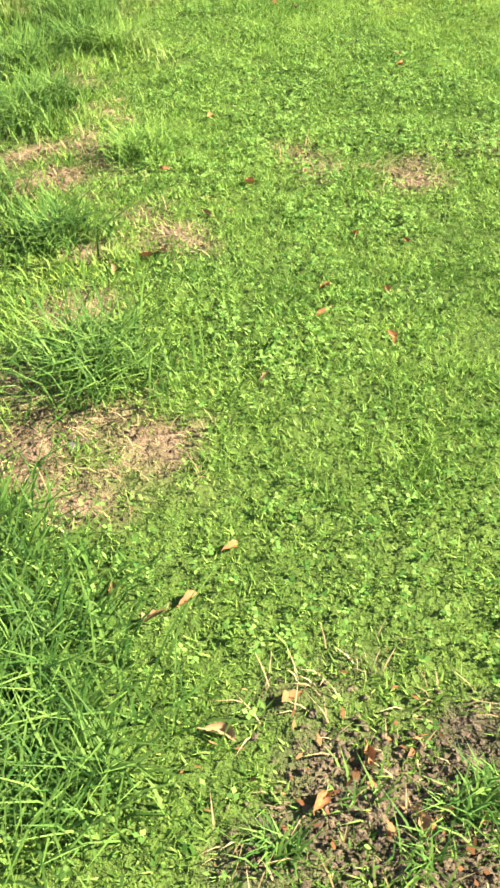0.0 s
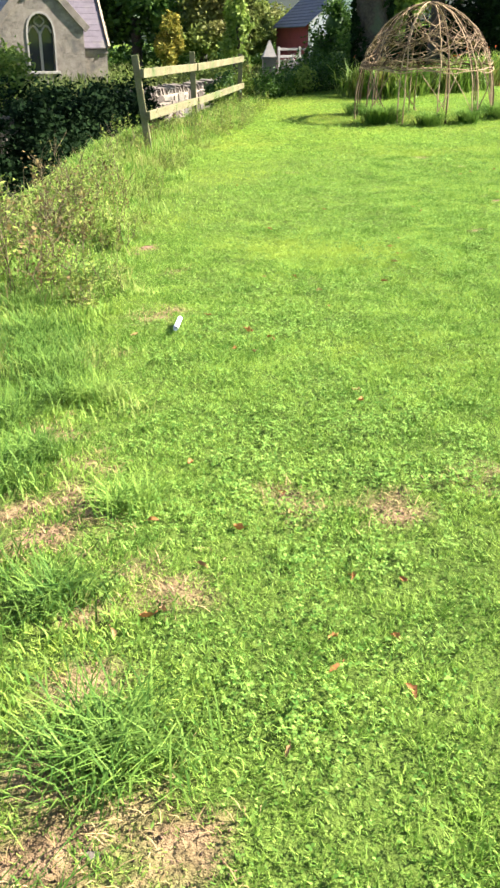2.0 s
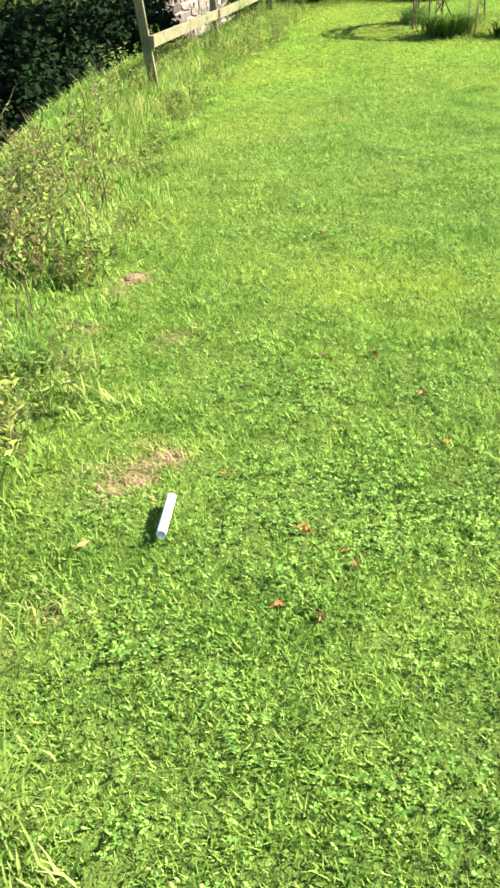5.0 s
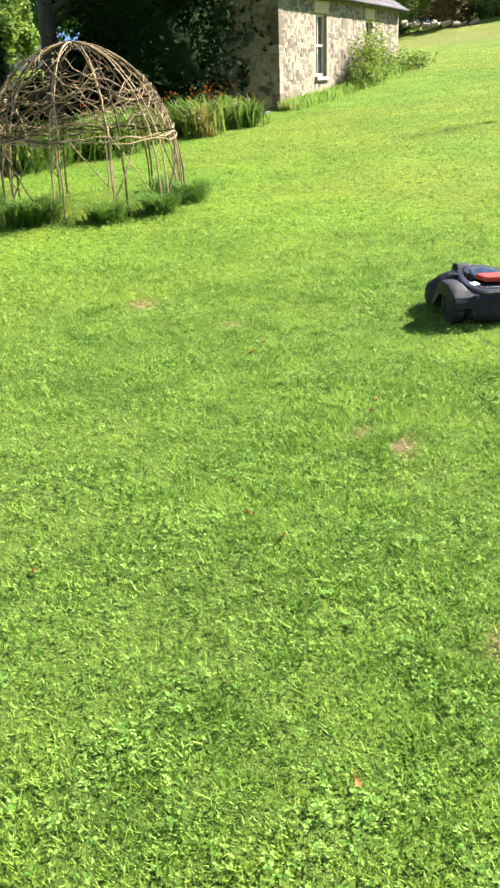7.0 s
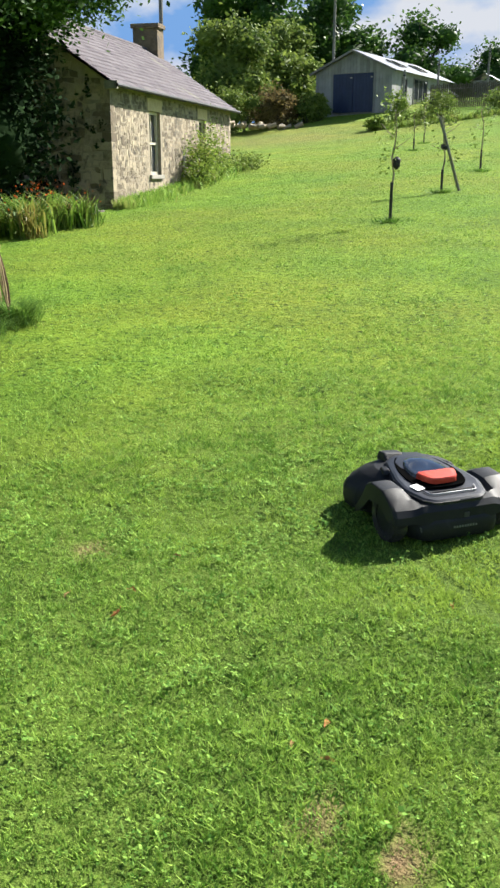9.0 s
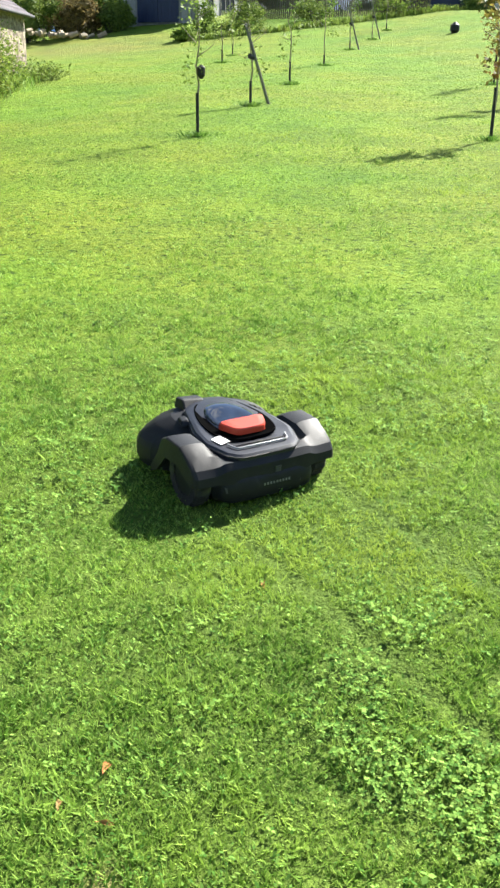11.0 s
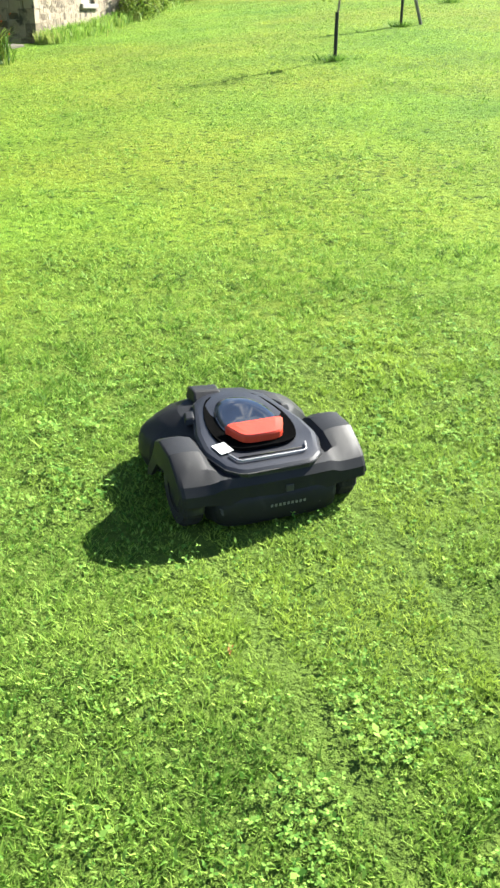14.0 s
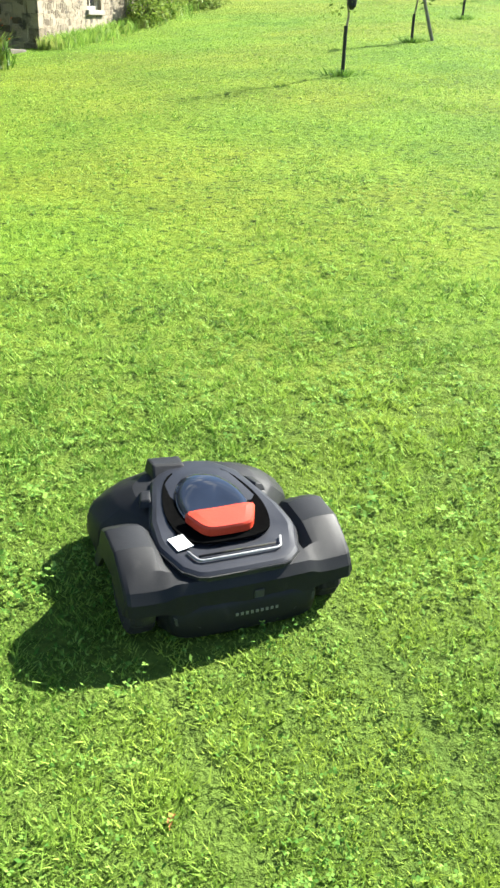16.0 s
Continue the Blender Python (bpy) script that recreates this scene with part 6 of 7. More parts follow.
    part("surround", g, PALE_STONE, w, "pale dressed stone arch")
    g = Geo().box((cx - 0.06, 0.2, wz0), (cx + 0.06, 0.38, spring + 0.15))
    for s in (-1, 1):
        pts = [Vector((cx + s * (0.06 + 0.53 * i / 8), 0.29, spring - 0.12 + 0.52 * math.sin(math.pi * (0.08 + 0.84 * i / 8)) ** 0.7)) for i in range(9)]
        g.tube(pts, 0.055, 6)
        pts = [Vector((cx + s * 0.25 * math.sin(math.pi * i / 8), 0.29, spring + 0.36 + 0.5 * i / 8)) for i in range(9)]
        g.tube(pts, 0.05, 6)
    part("tracery", g, PALE_STONE, w, "stone mullion and tracery")
    part("sill", Geo().box((wx0 - 0.2, -0.10, wz0 - 0.14), (wx1 + 0.2, 0.3, wz0)), PALE_STONE, w, bevel=0.02)
    # vestry set back at the corner: low wall under a steep slate lean-to with a stone verge
    part("vestry_wall", Geo().box((x1 + 0.002, 0.9, -0.4), (5.74, 3.0, 2.86)), GREY_STONE, t)
    g = Geo()
    for al, face, c, pr in rubble(g, (x1 + 0.01, 0.9), (5.74, 0.9), -0.3, 2.8, 0.006, 0.135, rnd):
        g.add(stone_piece((x1 + 0.01, 0.9), al, face, c, pr, rnd), STONE_FACES)
    part("stonework", g, GREY_STONE, t)["kind"] = "stuff"
    part("vestry_gable", Geo().add([(5.738, 0.9, 2.862), (5.738, 3.0, 2.862), (5.738, 3.0, 5.1), (5.4, 0.9, 2.862), (5.4, 3.0, 2.862), (5.4, 3.0, 5.1)], ((0, 1, 2), (5, 4, 3), (0, 2, 5, 3), (1, 4, 5, 2))), GREY_STONE, t)
    n = 9
    for k in range(n):
        u0, u1 = k / n, (k + 1.15) / n
        q = [(x1 - 0.5, 0.75 + 2.3 * u0, 2.80 + 2.5 * u0), (5.76, 0.75 + 2.3 * u0, 2.80 + 2.5 * u0), (5.76, 0.75 + 2.3 * u1, 2.78 + 2.5 * u1), (x1 - 0.5, 0.75 + 2.3 * u1, 2.78 + 2.5 * u1), (x1 - 0.5, 0.75 + 2.3 * u0, 2.75 + 2.5 * u0), (5.76, 0.75 + 2.3 * u0, 2.75 + 2.5 * u0)]
        part("slate_course", Geo().add(q, ((0, 1, 2, 3), (4, 5, 1, 0))), SLATE, t)
    m = Matrix.Translation((5.83, 0.72, 2.80)) @ Vector((0, 2.3, 2.5)).to_track_quat("X", "Y").to_matrix().to_4x4()
    part("verge_stone", Geo().box((0, -0.09, -0.05), (3.40, 0.09, 0.06), m), TAN_STONE, t, "tan stone verge")
    part("eave_stone", Geo().box((x1 + 0.01, 0.83, 2.50), (5.78, 0.9, 2.64)), GREY_STONE, t)
    return t


church()


# ---- red house beyond the gate ----
def red_house():
    base = -0.9
    t = thing("house", (3.32, 58.0, base), 12.3, "red-walled house with blue slate roof and white chimney", "house")
    W, L, eave, top = 4.4, 8.4, 3.18, 5.05
    part("wall", Geo().box((0, 0.3, -0.5), (W, L, eave)), RED_PAINT, t, "dull red side walls")
    part("gable", Geo().add([(0, 0, -0.5), (W, 0, -0.5), (W, 0, eave), (W / 2, 0, top), (0, 0, eave), (0, 0.298, -0.5), (W, 0.298, -0.5), (W, 0.298, eave), (W / 2, 0.298, top), (0, 0.298, eave)], ((0, 1, 2, 3, 4), (9, 8, 7, 6, 5), (1, 0, 5, 6), (2, 1, 6, 7), (3, 2, 7, 8), (4, 3, 8, 9), (0, 4, 9, 5))), WHITE_PAINT, t, "white rendered gable")
    part("gable", Geo().add([(0, L, eave), (W, L, eave), (W / 2, L, top), (0, L - 0.3, eave), (W, L - 0.3, eave), (W / 2, L - 0.3, top)], ((0, 2, 1), (3, 4, 5), (0, 3, 5, 2), (1, 2, 5, 4))), RED_PAINT, t)
    n = 12
    for side in (0, 1):
        xa, xb = (-0.28, W / 2) if side == 0 else (W + 0.28, W / 2)
        for k in range(n):
            u0, u1 = k / n, (k + 1.1) / n
            p0, p1 = xa + (xb - xa) * u0, xa + (xb - xa) * u1
            z0, z1 = eave - 0.2 + (top + 0.1 - eave + 0.2) * u0, eave - 0.2 + (top + 0.1 - eave + 0.2) * u1
            q = [(p0, -0.15, z0 + 0.04), (p0, L + 0.15, z0 + 0.04), (p1, L + 0.15, z1), (p1, -0.15, z1), (p0, -0.15, z0 - 0.02), (p0, L + 0.15, z0 - 0.02)]
            part("slate_course", Geo().add(q, ((3, 2, 1, 0), (0, 1, 5, 4)) if side == 0 else ((0, 1, 2, 3), (4, 5, 1, 0))), DARK_SLATE, t)
    chim = part("chimney", Geo().box((W / 2 - 0.55, L - 1.1, top - 0.5), (W / 2 + 0.45, L - 0.4, top + 0.72)), WHITE_PAINT, t, "white rendered chimney")
    part("chimney_pot", Geo().tube([(W / 2, L - 0.75, top + 0.72), (W / 2, L - 0.75, top + 1.05)], [0.14, 0.11], 10), OLD_WOOD, chim)
    light = part("rooflight", Geo().box((-0.4, 0, 0), (0.4, 0.6, 0.05), pose(0.75, 3.4, eave + 0.56, 0, -40.5, 0)), OLD_WOOD, t)
    part("pane", Geo().box((-0.33, 0.07, 0.05), (0.33, 0.53, 0.058), pose(0.75, 3.4, eave + 0.56, 0, -40.5, 0)), GLASS, light)
    part("aerial", Geo().tube([(W / 2 + 0.2, L - 1.4, top), (W / 2 + 0.2, L - 1.4, top + 1.9)], 0.025, 5).tube([(W / 2 - 0.1, L - 1.4, top + 1.7), (W / 2 + 0.6, L - 1.4, top + 1.7)], 0.015, 4), OLD_WOOD, t)
    return t


red_house()


# ---- garden shed ----
def shed():
    base = 4.80
    t = thing("garden_shed", (39.15, 52.1, base), 26, "grey timber shed with blue doors and pale metal roof", "shed")
    # local x runs back along the long side, y across the gable to the other corner
    L, W, eave, top = 9.9, 4.9, 2.35, 3.36
    n = 24
    rnd = random.Random(4)
    part("wall", Geo().box((0.06, 0.06, -0.9), (L, W - 0.06, eave)), OLD_WOOD, t)
    part("gable_wall", Geo().add([(0.07, 0.06, eave), (0.07, W - 0.06, eave), (0.07, W / 2, top), (0.2, 0.06, eave), (0.2, W - 0.06, eave), (0.2, W / 2, top)], ((0, 2, 1), (3, 4, 5), (0, 3, 5, 2), (1, 2, 5, 4))), OLD_WOOD, t)
    for k in range(n):
        y0, y1 = W * k / n, W * (k + 1) / n
        mid = (y0 + y1) / 2
        h = eave + (top - eave) * (1 - abs(mid - W / 2) / (W / 2)) - 0.03
        if 1.15 < mid < 3.75:
            g = Geo().box((0.02, y0 + 0.006, 2.2), (0.055, y1 - 0.006, h))
        else:
            g = Geo().box((0.02, y0 + 0.006, -0.5), (0.055, y1 - 0.006, h))
        part("board", g, BOARD, t)
    for k in range(30):
        x0, x1 = L * k / 30, L * (k + 1) / 30
        part("board", Geo().box((x0 + 0.006, 0.0, -0.9), (x1 - 0.006, 0.05, eave)), PALE_BOARD, t)
    for a, b in ((1.17, 2.44), (2.46, 3.73)):
        door = part("door", Geo().box((-0.01, a, 0.03), (0.04, b, 2.17)), BLUE, t, "navy painted door leaf")
        for k in range(7):
            y = a + (b - a) * k / 6
            part("door_plank", Geo().box((-0.024, y - 0.004 + 0.01, 0.06), (-0.011, min(y + (b - a) / 6 - 0.02, b), 2.14)), BLUE, door) if k < 6 else None
        part("hinge", Geo().box((-0.035, a + 0.03, 1.9), (-0.025, a + 0.16, 1.98)), PALE_STONE, door)
    # roof sheets with two rooflights on the visible slope
    for side in (0, 1):
        y0, y1 = (-0.3, W / 2) if side == 0 else (W + 0.3, W / 2)
        z0, z1 = eave - 0.12, top + 0.08
        for k in range(36):
            xa, xb = -0.25 + (L + 0.5) * k / 36, -0.25 + (L + 0.5) * (k + 1) / 36
            xm = (xa + xb) / 2
            q = [(xa, y0, z0), (xm, y0, z0 + 0.035), (xb, y0, z0), (xb, y1, z1), (xm, y1, z1 + 0.035), (xa, y1, z1)]
            part("roof_sheet", Geo().add(q, ((0, 1, 4, 5), (1, 2, 3, 4)) if side == 0 else ((5, 4, 1, 0), (4, 3, 2, 1))), TIN, t)
        g = Geo().add([(-0.26, y0, z0 - 0.1), (-0.26, y1, z1 - 0.1), (-0.26, y1, z1 + 0.03), (-0.26, y0, z0 + 0.03), (-0.2, y0, z0 - 0.1), (-0.2, y1, z1 - 0.1), (-0.2, y1, z1 + 0.03), (-0.2, y0, z0 + 0.03)], ((0, 1, 2, 3), (7, 6, 5, 4), (0, 4, 5, 1), (3, 2, 6, 7)))
        part("barge_board", g, OLD_WOOD, t)
    sl = math.degrees(math.atan2(top + 0.2 - eave, W / 2 + 0.3))
    for xx in (2.4, 6.0):
        m = pose(xx, W / 2 * 0.42, eave - 0.12 + (top + 0.2 - eave) * (0.42 * W / 2 + 0.3) / (W / 2 + 0.3) + 0.06, sl, 0, 0)
        light = part("rooflight", Geo().box((0, -0.5, 0), (1.15, 0.5, 0.06), m), OLD_WOOD, t)
        part("pane", Geo().box((0.08, -0.42, 0.06), (1.07, 0.42, 0.075), m), GLASS, light)
    # side windows and glazed doors
    for a, b, z0, z1 in ((1.5, 2.2, 0.9, 1.9), (3.4, 5.6, 0.1, 2.0), (7.2, 7.9, 0.9, 1.8)):
        w = new("window", None)
        w.parent = t
        part("pane", Geo().box((a, -0.02, z0), (b, -0.004, z1)), GLASS, w, "dark glass")
        g = Geo().box((a - 0.07, -0.05, z0 - 0.07), (a, 0, z1 + 0.07)).box((b, -0.05, z0 - 0.07), (b + 0.07, 0, z1 + 0.07)).box((a, -0.05, z1), (b, -0.021, z1 + 0.07)).box((a, -0.05, z0 - 0.07), (b, -0.021, z0))
        for k in range(1, round((b - a) / 0.7)):
            g.box((a + (b - a) * k / round((b - a) / 0.7) - 0.03, -0.045, z0), (a + (b - a) * k / round((b - a) / 0.7) + 0.03, -0.021, z1))
        part("frame", g, OLD_WOOD, w)
    return t


shed()
t = thing("lean_to", (48.3, 56.9, 4.75), 26, "small blue lean-to behind the shed", "lean-to")
part("wall", Geo().box((0, 0, -0.6), (1.8, 2.2, 1.9)), BLUE, t)
part("roof", Geo().add([(-0.1, -0.15, 1.85), (1.95, -0.15, 1.6), (1.95, 2.3, 1.95), (-0.1, 2.3, 2.4), (-0.1, -0.15, 1.92), (1.95, -0.15, 1.67), (1.95, 2.3, 2.02), (-0.1, 2.3, 2.47)], ((3, 2, 1, 0), (4, 5, 6, 7), (0, 1, 5, 4), (1, 2, 6, 5), (2, 3, 7, 6), (3, 0, 4, 7))), TIN, t)


# ---- orchard saplings ----
def sapling(x, y, h, seed, guard=0.55, stake=0, leaves=60, warm=False, mound=True):
    rnd = random.Random(seed)
    z = gz(x, y)
    t = thing("sapling", (x, y, z), 0, ("young fruit tree with yellowing leaves and a black guard" if warm else "young fruit tree with a black trunk guard"), "sapling", "orchard saplings")
    pts = [Vector((rnd.gauss(0, 0.007) * i, rnd.gauss(0, 0.007) * i, h * i / 7 - (0.1 if i == 0 else 0))) for i in range(8)]
    part("trunk", Geo().tube(pts, [0.020, 0.018, 0.017, 0.015, 0.013, 0.011, 0.009, 0.005], 7), BARK_YOUNG, t)
    if guard:
        part("guard", Geo().tube([(0, 0, -0.02), (0, 0, guard)], 0.026, 10), GUARD, t, "black spiral guard")
    for k in range(7):
        a, s = rnd.uniform(0, 6.28), rnd.uniform(0.45, 0.95)
        p = Vector((0, 0, h * s))
        q = p + Vector((math.cos(a) * rnd.uniform(0.12, 0.4), math.sin(a) * rnd.uniform(0.12, 0.4), rnd.uniform(-0.02, 0.3)))
        g = Geo()
        limb(g, p, q, 0.009, 0.003, rnd, 0.1, 4, 4)
        part("branch", g, BARK_YOUNG, t)
    blobs = [((rnd.uniform(-0.2, 0.2), rnd.uniform(-0.2, 0.2), h * s), (0.22, 0.22, 0.25)) for s in (0.5, 0.68, 0.85, 1.0)]
    swarm("crown", leaf_cloud(blobs, leaves * (6 if warm else 5), 0.050 if warm else 0.038, seed, 14, 0.24, 0, 0.3), [(0, 1, 2, 3)], TURNING if warm else (BRIGHT if seed % 2 else HEDGE), t)
    if stake:
        part("stake", Geo().tube([(0.42 * stake, -0.14, -0.1), (-0.10 * stake, 0.05, 1.45)], 0.030, 7), OLD_WOOD, t, "leaning grey stake")
        part("tie", Geo().tube([(0.06 * stake, 0, 0.86), (-0.03, 0, 0.90)], 0.05, 8), GUARD, t)
    if seed % 3 == 0:
        part("bird_feeder", Geo().tube([(0.03, -0.06, 0.82), (0.03, -0.06, 0.87), (0.03, -0.06, 0.98), (0.03, -0.06, 1.02)], [0.02, 0.06, 0.065, 0.02], 10), GUARD, t, "small dark round feeder")
    if mound:
        r = np.random.default_rng(seed)
        a, d = r.uniform(0, 6.28, 240), np.abs(r.normal(0, 0.14, 240))
        n = len(a)
        root = np.stack([d * np.cos(a), d * np.sin(a), 0 * a - 0.01], -1)
        b = r.uniform(0, 6.28, n)
        side = np.stack([np.cos(b), np.sin(b), 0 * b], -1) * 0.01
        tip = root + np.stack([np.cos(a) * 0.08, np.sin(a) * 0.08, r.uniform(0.03, 0.11, n)], -1)
        swarm("foot_grass", np.stack([root - side, root + side, tip], 1), [(0, 1, 2)], TUFT, t)["kind"] = "stuff"
    return t


SAPLINGS = ((12.15, 21.5, 1.75, 3, 0.62, 0, 30, False), (15.54, 23.8, 1.5, 4, 0.45, 1, 26, False), (19.4, 26.4, 1.6, 7, 0.5, 0, 26, False), (24.5, 34.3, 1.3, 8, 0.4, 0, 20, False), (28.0, 37.5, 1.5, 10, 0.4, 0, 34, False), (24.6, 29.9, 1.9, 11, 0.3, 0, 50, False), (30.8, 34.1, 1.7, 13, 0.3, 1, 50, False), (35.6, 36.9, 1.7, 14, 0.3, 1, 50, False), (39.0, 38.8, 1.8, 16, 0.3, 0, 40, False), (15.2, 18.2, 2.2, 17, 0.75, 0, 80, True), (20.3, 20.6, 2.3, 19, 0.7, 0, 90, True), (23.6, 23.4, 2.2, 20, 0.7, 0, 60, True))
for x, y, h, s, gd, st, lv, wm_ in SAPLINGS:
    sapling(x, y, h, s, gd, st, lv, wm_)

# kitchen garden behind the orchard: hurdle fence, hut, leafy bed and poles
t = thing("hurdle_fence", (40.6, 50.4, gz(40.6, 50.4)), 0, "grey vertical-paled garden fence above the orchard", "fence")
inv = t.matrix_world.inverted()
a, b = Vector((40.6, 50.4, 0)), Vector((45.8, 41.2, 0))
n = 90
for i in range(n):
    p = a.lerp(b, i / n)
    z = gz(p.x, p.y)
    q = inv @ Vector((p.x, p.y, z))
    part("pale", Geo().box((q.x - 0.05, q.y - 0.015, q.z - 0.1), (q.x + 0.05, q.y + 0.015, q.z + 1.25 + 0.04 * math.sin(i * 2.3))), HURDLE_WOOD, t)
for h in (0.3, 1.0):
    pts = [inv @ Vector((a.lerp(b, k / 8).x + 0.03, a.lerp(b, k / 8).y + 0.04, gz(a.lerp(b, k / 8).x, a.lerp(b, k / 8).y) + h)) for k in range(9)]
    part("rail", Geo().tube(pts, 0.03, 5), OLD_WOOD, t)
for i, (x, y, w, h, m) in enumerate(((33.6, 47.0, 0.45, 0.6, WEED), (35.3, 47.2, 0.65, 1.55, BRIGHT), (38.0, 47.0, 0.9, 1.25, HEDGE), (36.6, 46.6, 0.6, 0.6, WEED), (41.5, 45.6, 1.2, 0.9, HEDGE), (45.0, 42.6, 1.2, 0.9, WEED), (48.5, 40.2, 1.2, 0.8, HEDGE))):
    bush("garden_shrub", x, y, [((0, 0, h * 0.5), (w, w * 0.8, h * 0.55))], 1800, 0.07, m, "leafy shrub at the kitchen garden's edge", 160 + i)
x, y = rng.uniform(0, 1, 4000), np.abs(rng.normal(0, 0.35, 4000))
bent_field("long_grass", 33.3 + 20 * x + 0.5 * y, 47.2 - 9.6 * x - y, 0.32, 0.035, 0.6, WEED, "ragged grass along the kitchen garden's edge")
t = thing("garden_hut", (49.6, 54.6, gz(49.6, 54.6)), 30, "small old timber hut in the garden", "hut")
part("wall", Geo().box((-0.9, -0.8, -0.3), (0.9, 0.8, 1.25)), OLD_WOOD, t)
part("roof", Geo().add([(-1.05, -0.95, 1.2), (1.05, -0.95, 1.2), (1.05, 0, 1.7), (-1.05, 0, 1.7), (1.05, 0.95, 1.2), (-1.05, 0.95, 1.2)], ((0, 1, 2, 3), (3, 2, 4, 5))), TIN, t)
part("opening", Geo().box((-0.5, -0.83, 0.55), (0.5, -0.801, 1.05)), GLASS, t)


def pole(x, y, h, r, label, seed, wire=False):
    z = gz(x, y)
    t = thing("utility_pole" if h > 4 else "garden_post", (x, y, z), 0, label, "pole" if h > 4 else "post")
    part("shaft", Geo().tube([(0, 0, -0.3), (0, 0, h * 0.5), (0.02, 0, h)], [r, r * 0.92, r * 0.8], 9), OLD_WOOD, t)
    part("collar", Geo().tube([(0.01, 0, h * 0.86), (0.01, 0, h * 0.86 + 0.06)], r * 1.3, 9), GUARD, t)
    return t


pole(37.6, 55.6, 9.5, 0.085, "tall grey telegraph pole by the hedge", 1)
pole(38.7, 50.6, 2.3, 0.07, "grey round post in front of the shed", 2)
pole(41.1, 50.4, 2.6, 0.07, "grey round post in front of the shed", 3)
pole(44.7, 50.0, 3.0, 0.07, "grey round post in the kitchen garden", 4)
t = thing("log_pile", (32.6, 53.7, gz(32.6, 53.7)), 0, "heap of cut logs and stones below the hedge", "log pile")
rnd = random.Random(8)
for k in range(26):
    x, y = rnd.uniform(-3.5, 3.2), rnd.uniform(-0.4, 0.4)
    part("log", Geo().tube([(x, y, rnd.uniform(0.05, 0.3)), (x + rnd.uniform(0.2, 0.6), y + rnd.uniform(-0.3, 0.3), rnd.uniform(0.05, 0.35))], rnd.uniform(0.06, 0.14), 7), TAN_STONE if k % 3 else BARK_YOUNG, t)
# a dark hanging bird scarer and a dark bin high on the slope
t = thing("garden_urn", (38.0, 34.4, gz(38.0, 34.4)), 0, "small dark round pot on the slope", "pot")
part("bowl", Geo().tube([(0, 0, 0), (0, 0, 0.1), (0, 0, 0.3), (0, 0, 0.42)], [0.12, 0.2, 0.2, 0.06], 12), GUARD, t)
# low barn along the top edge
t = thing("long_barn", (46.9, 43.8, gz(46.9, 43.8)), -55.6, "long low barn with dark doors beyond the orchard", "barn")
part("wall", Geo().box((0, 0, -1.5), (15, 4.5, 1.7)), PALE_BOARD, t)
for k in range(3):
    part("door", Geo().box((0.5 + k * 4.8, -0.04, -0.6), (4.1 + k * 4.8, -0.004, 1.55)), BLUE, t, "dark door")
for k in range(4):
    part("post", Geo().box((0.05 + k * 4.8, -0.10, -0.6), (0.25 + k * 4.8, -0.045, 1.7)), WHITE_PAINT, t, "white post between the doors")
part("roof", Geo().add([(-0.3, -0.3, 1.65), (15.3, -0.3, 1.65), (15.3, 2.25, 2.5), (-0.3, 2.25, 2.5), (15.3, 4.8, 1.65), (-0.3, 4.8, 1.65)], ((0, 1, 2, 3), (3, 2, 4, 5))), DARK_SLATE, t)


# ---- flower bed and wall shrub ----
def crocosmia(x, y, seed):
    r = np.random.default_rng(seed)
    z = gz(x, y)
    t = thing("crocosmia_clump", (x, y, z), 0, "clump of strap leaves with orange-red flower sprays", "flower clump", "crocosmia bed")
    n = 170
    b = r.uniform(0, 6.28, n)
    root = np.stack([r.normal(0, 0.16, n), r.normal(0, 0.16, n), np.zeros(n) - 0.02], -1)
    h, out, w = r.uniform(0.3, 0.78, n) * r.uniform(0.8, 1.15), r.uniform(0.15, 0.65, n), r.uniform(0.009, 0.017, n)
    way = np.stack([np.cos(b), np.sin(b), 0 * b], -1)
    side = np.stack([-np.sin(b), np.cos(b), 0 * b], -1) * w[:, None]
    mid = root + way * (out * 0.3)[:, None]
    mid[:, 2] += h * 0.65
    tip = root + way * out[:, None]
    tip[:, 2] += h * r.uniform(0.7, 1.0, n)
    swarm("strap_leaves", np.stack([root - side, root + side, mid + side, mid - side, tip], 1), [(0, 1, 2, 3), (3, 2, 4)], STRAP, t)
    k = 9 if x > 7.0 else 2
    c = np.stack([r.normal(0, 0.30, k), r.normal(0, 0.30, k), r.uniform(0.45, 0.85, k)], -1)
    u, v = r.normal(0, 0.013, (k, 3)), r.normal(0, 0.013, (k, 3))
    swarm("flowers", np.stack([c - u, c - v, c + u, c + v], 1), [(0, 1, 2, 3)], PETAL, t)["kind"] = "stuff"
    g = Geo()
    for i in range(0, k, 9):
        g.tube([(c[i, 0] * 0.3, c[i, 1] * 0.3, 0), (c[i, 0] * 0.6, c[i, 1] * 0.6, c[i, 2] * 0.7), tuple(c[i])], 0.004, 4)
    part("flower_stems", g, STALK, t)
    return t


rnd = random.Random(17)
for k in range(34):
    s = k / 33
    x = 2.9 + 6.2 * s + rnd.uniform(-0.3, 0.3)
    y = 22.2 + 4.4 * s + rnd.uniform(-0.1, 1.3)
    crocosmia(x, y, 200 + k)
t = thing("stone_edging", (9.0, 28.6, gz(9.0, 28.6)), 30, "low stone step at the foot of the shaded gable", "stone step")
part("slab", Geo().box((-1.2, -0.3, -0.1), (1.6, 0.3, 0.14)), GREY_STONE, t, bevel=0.03)
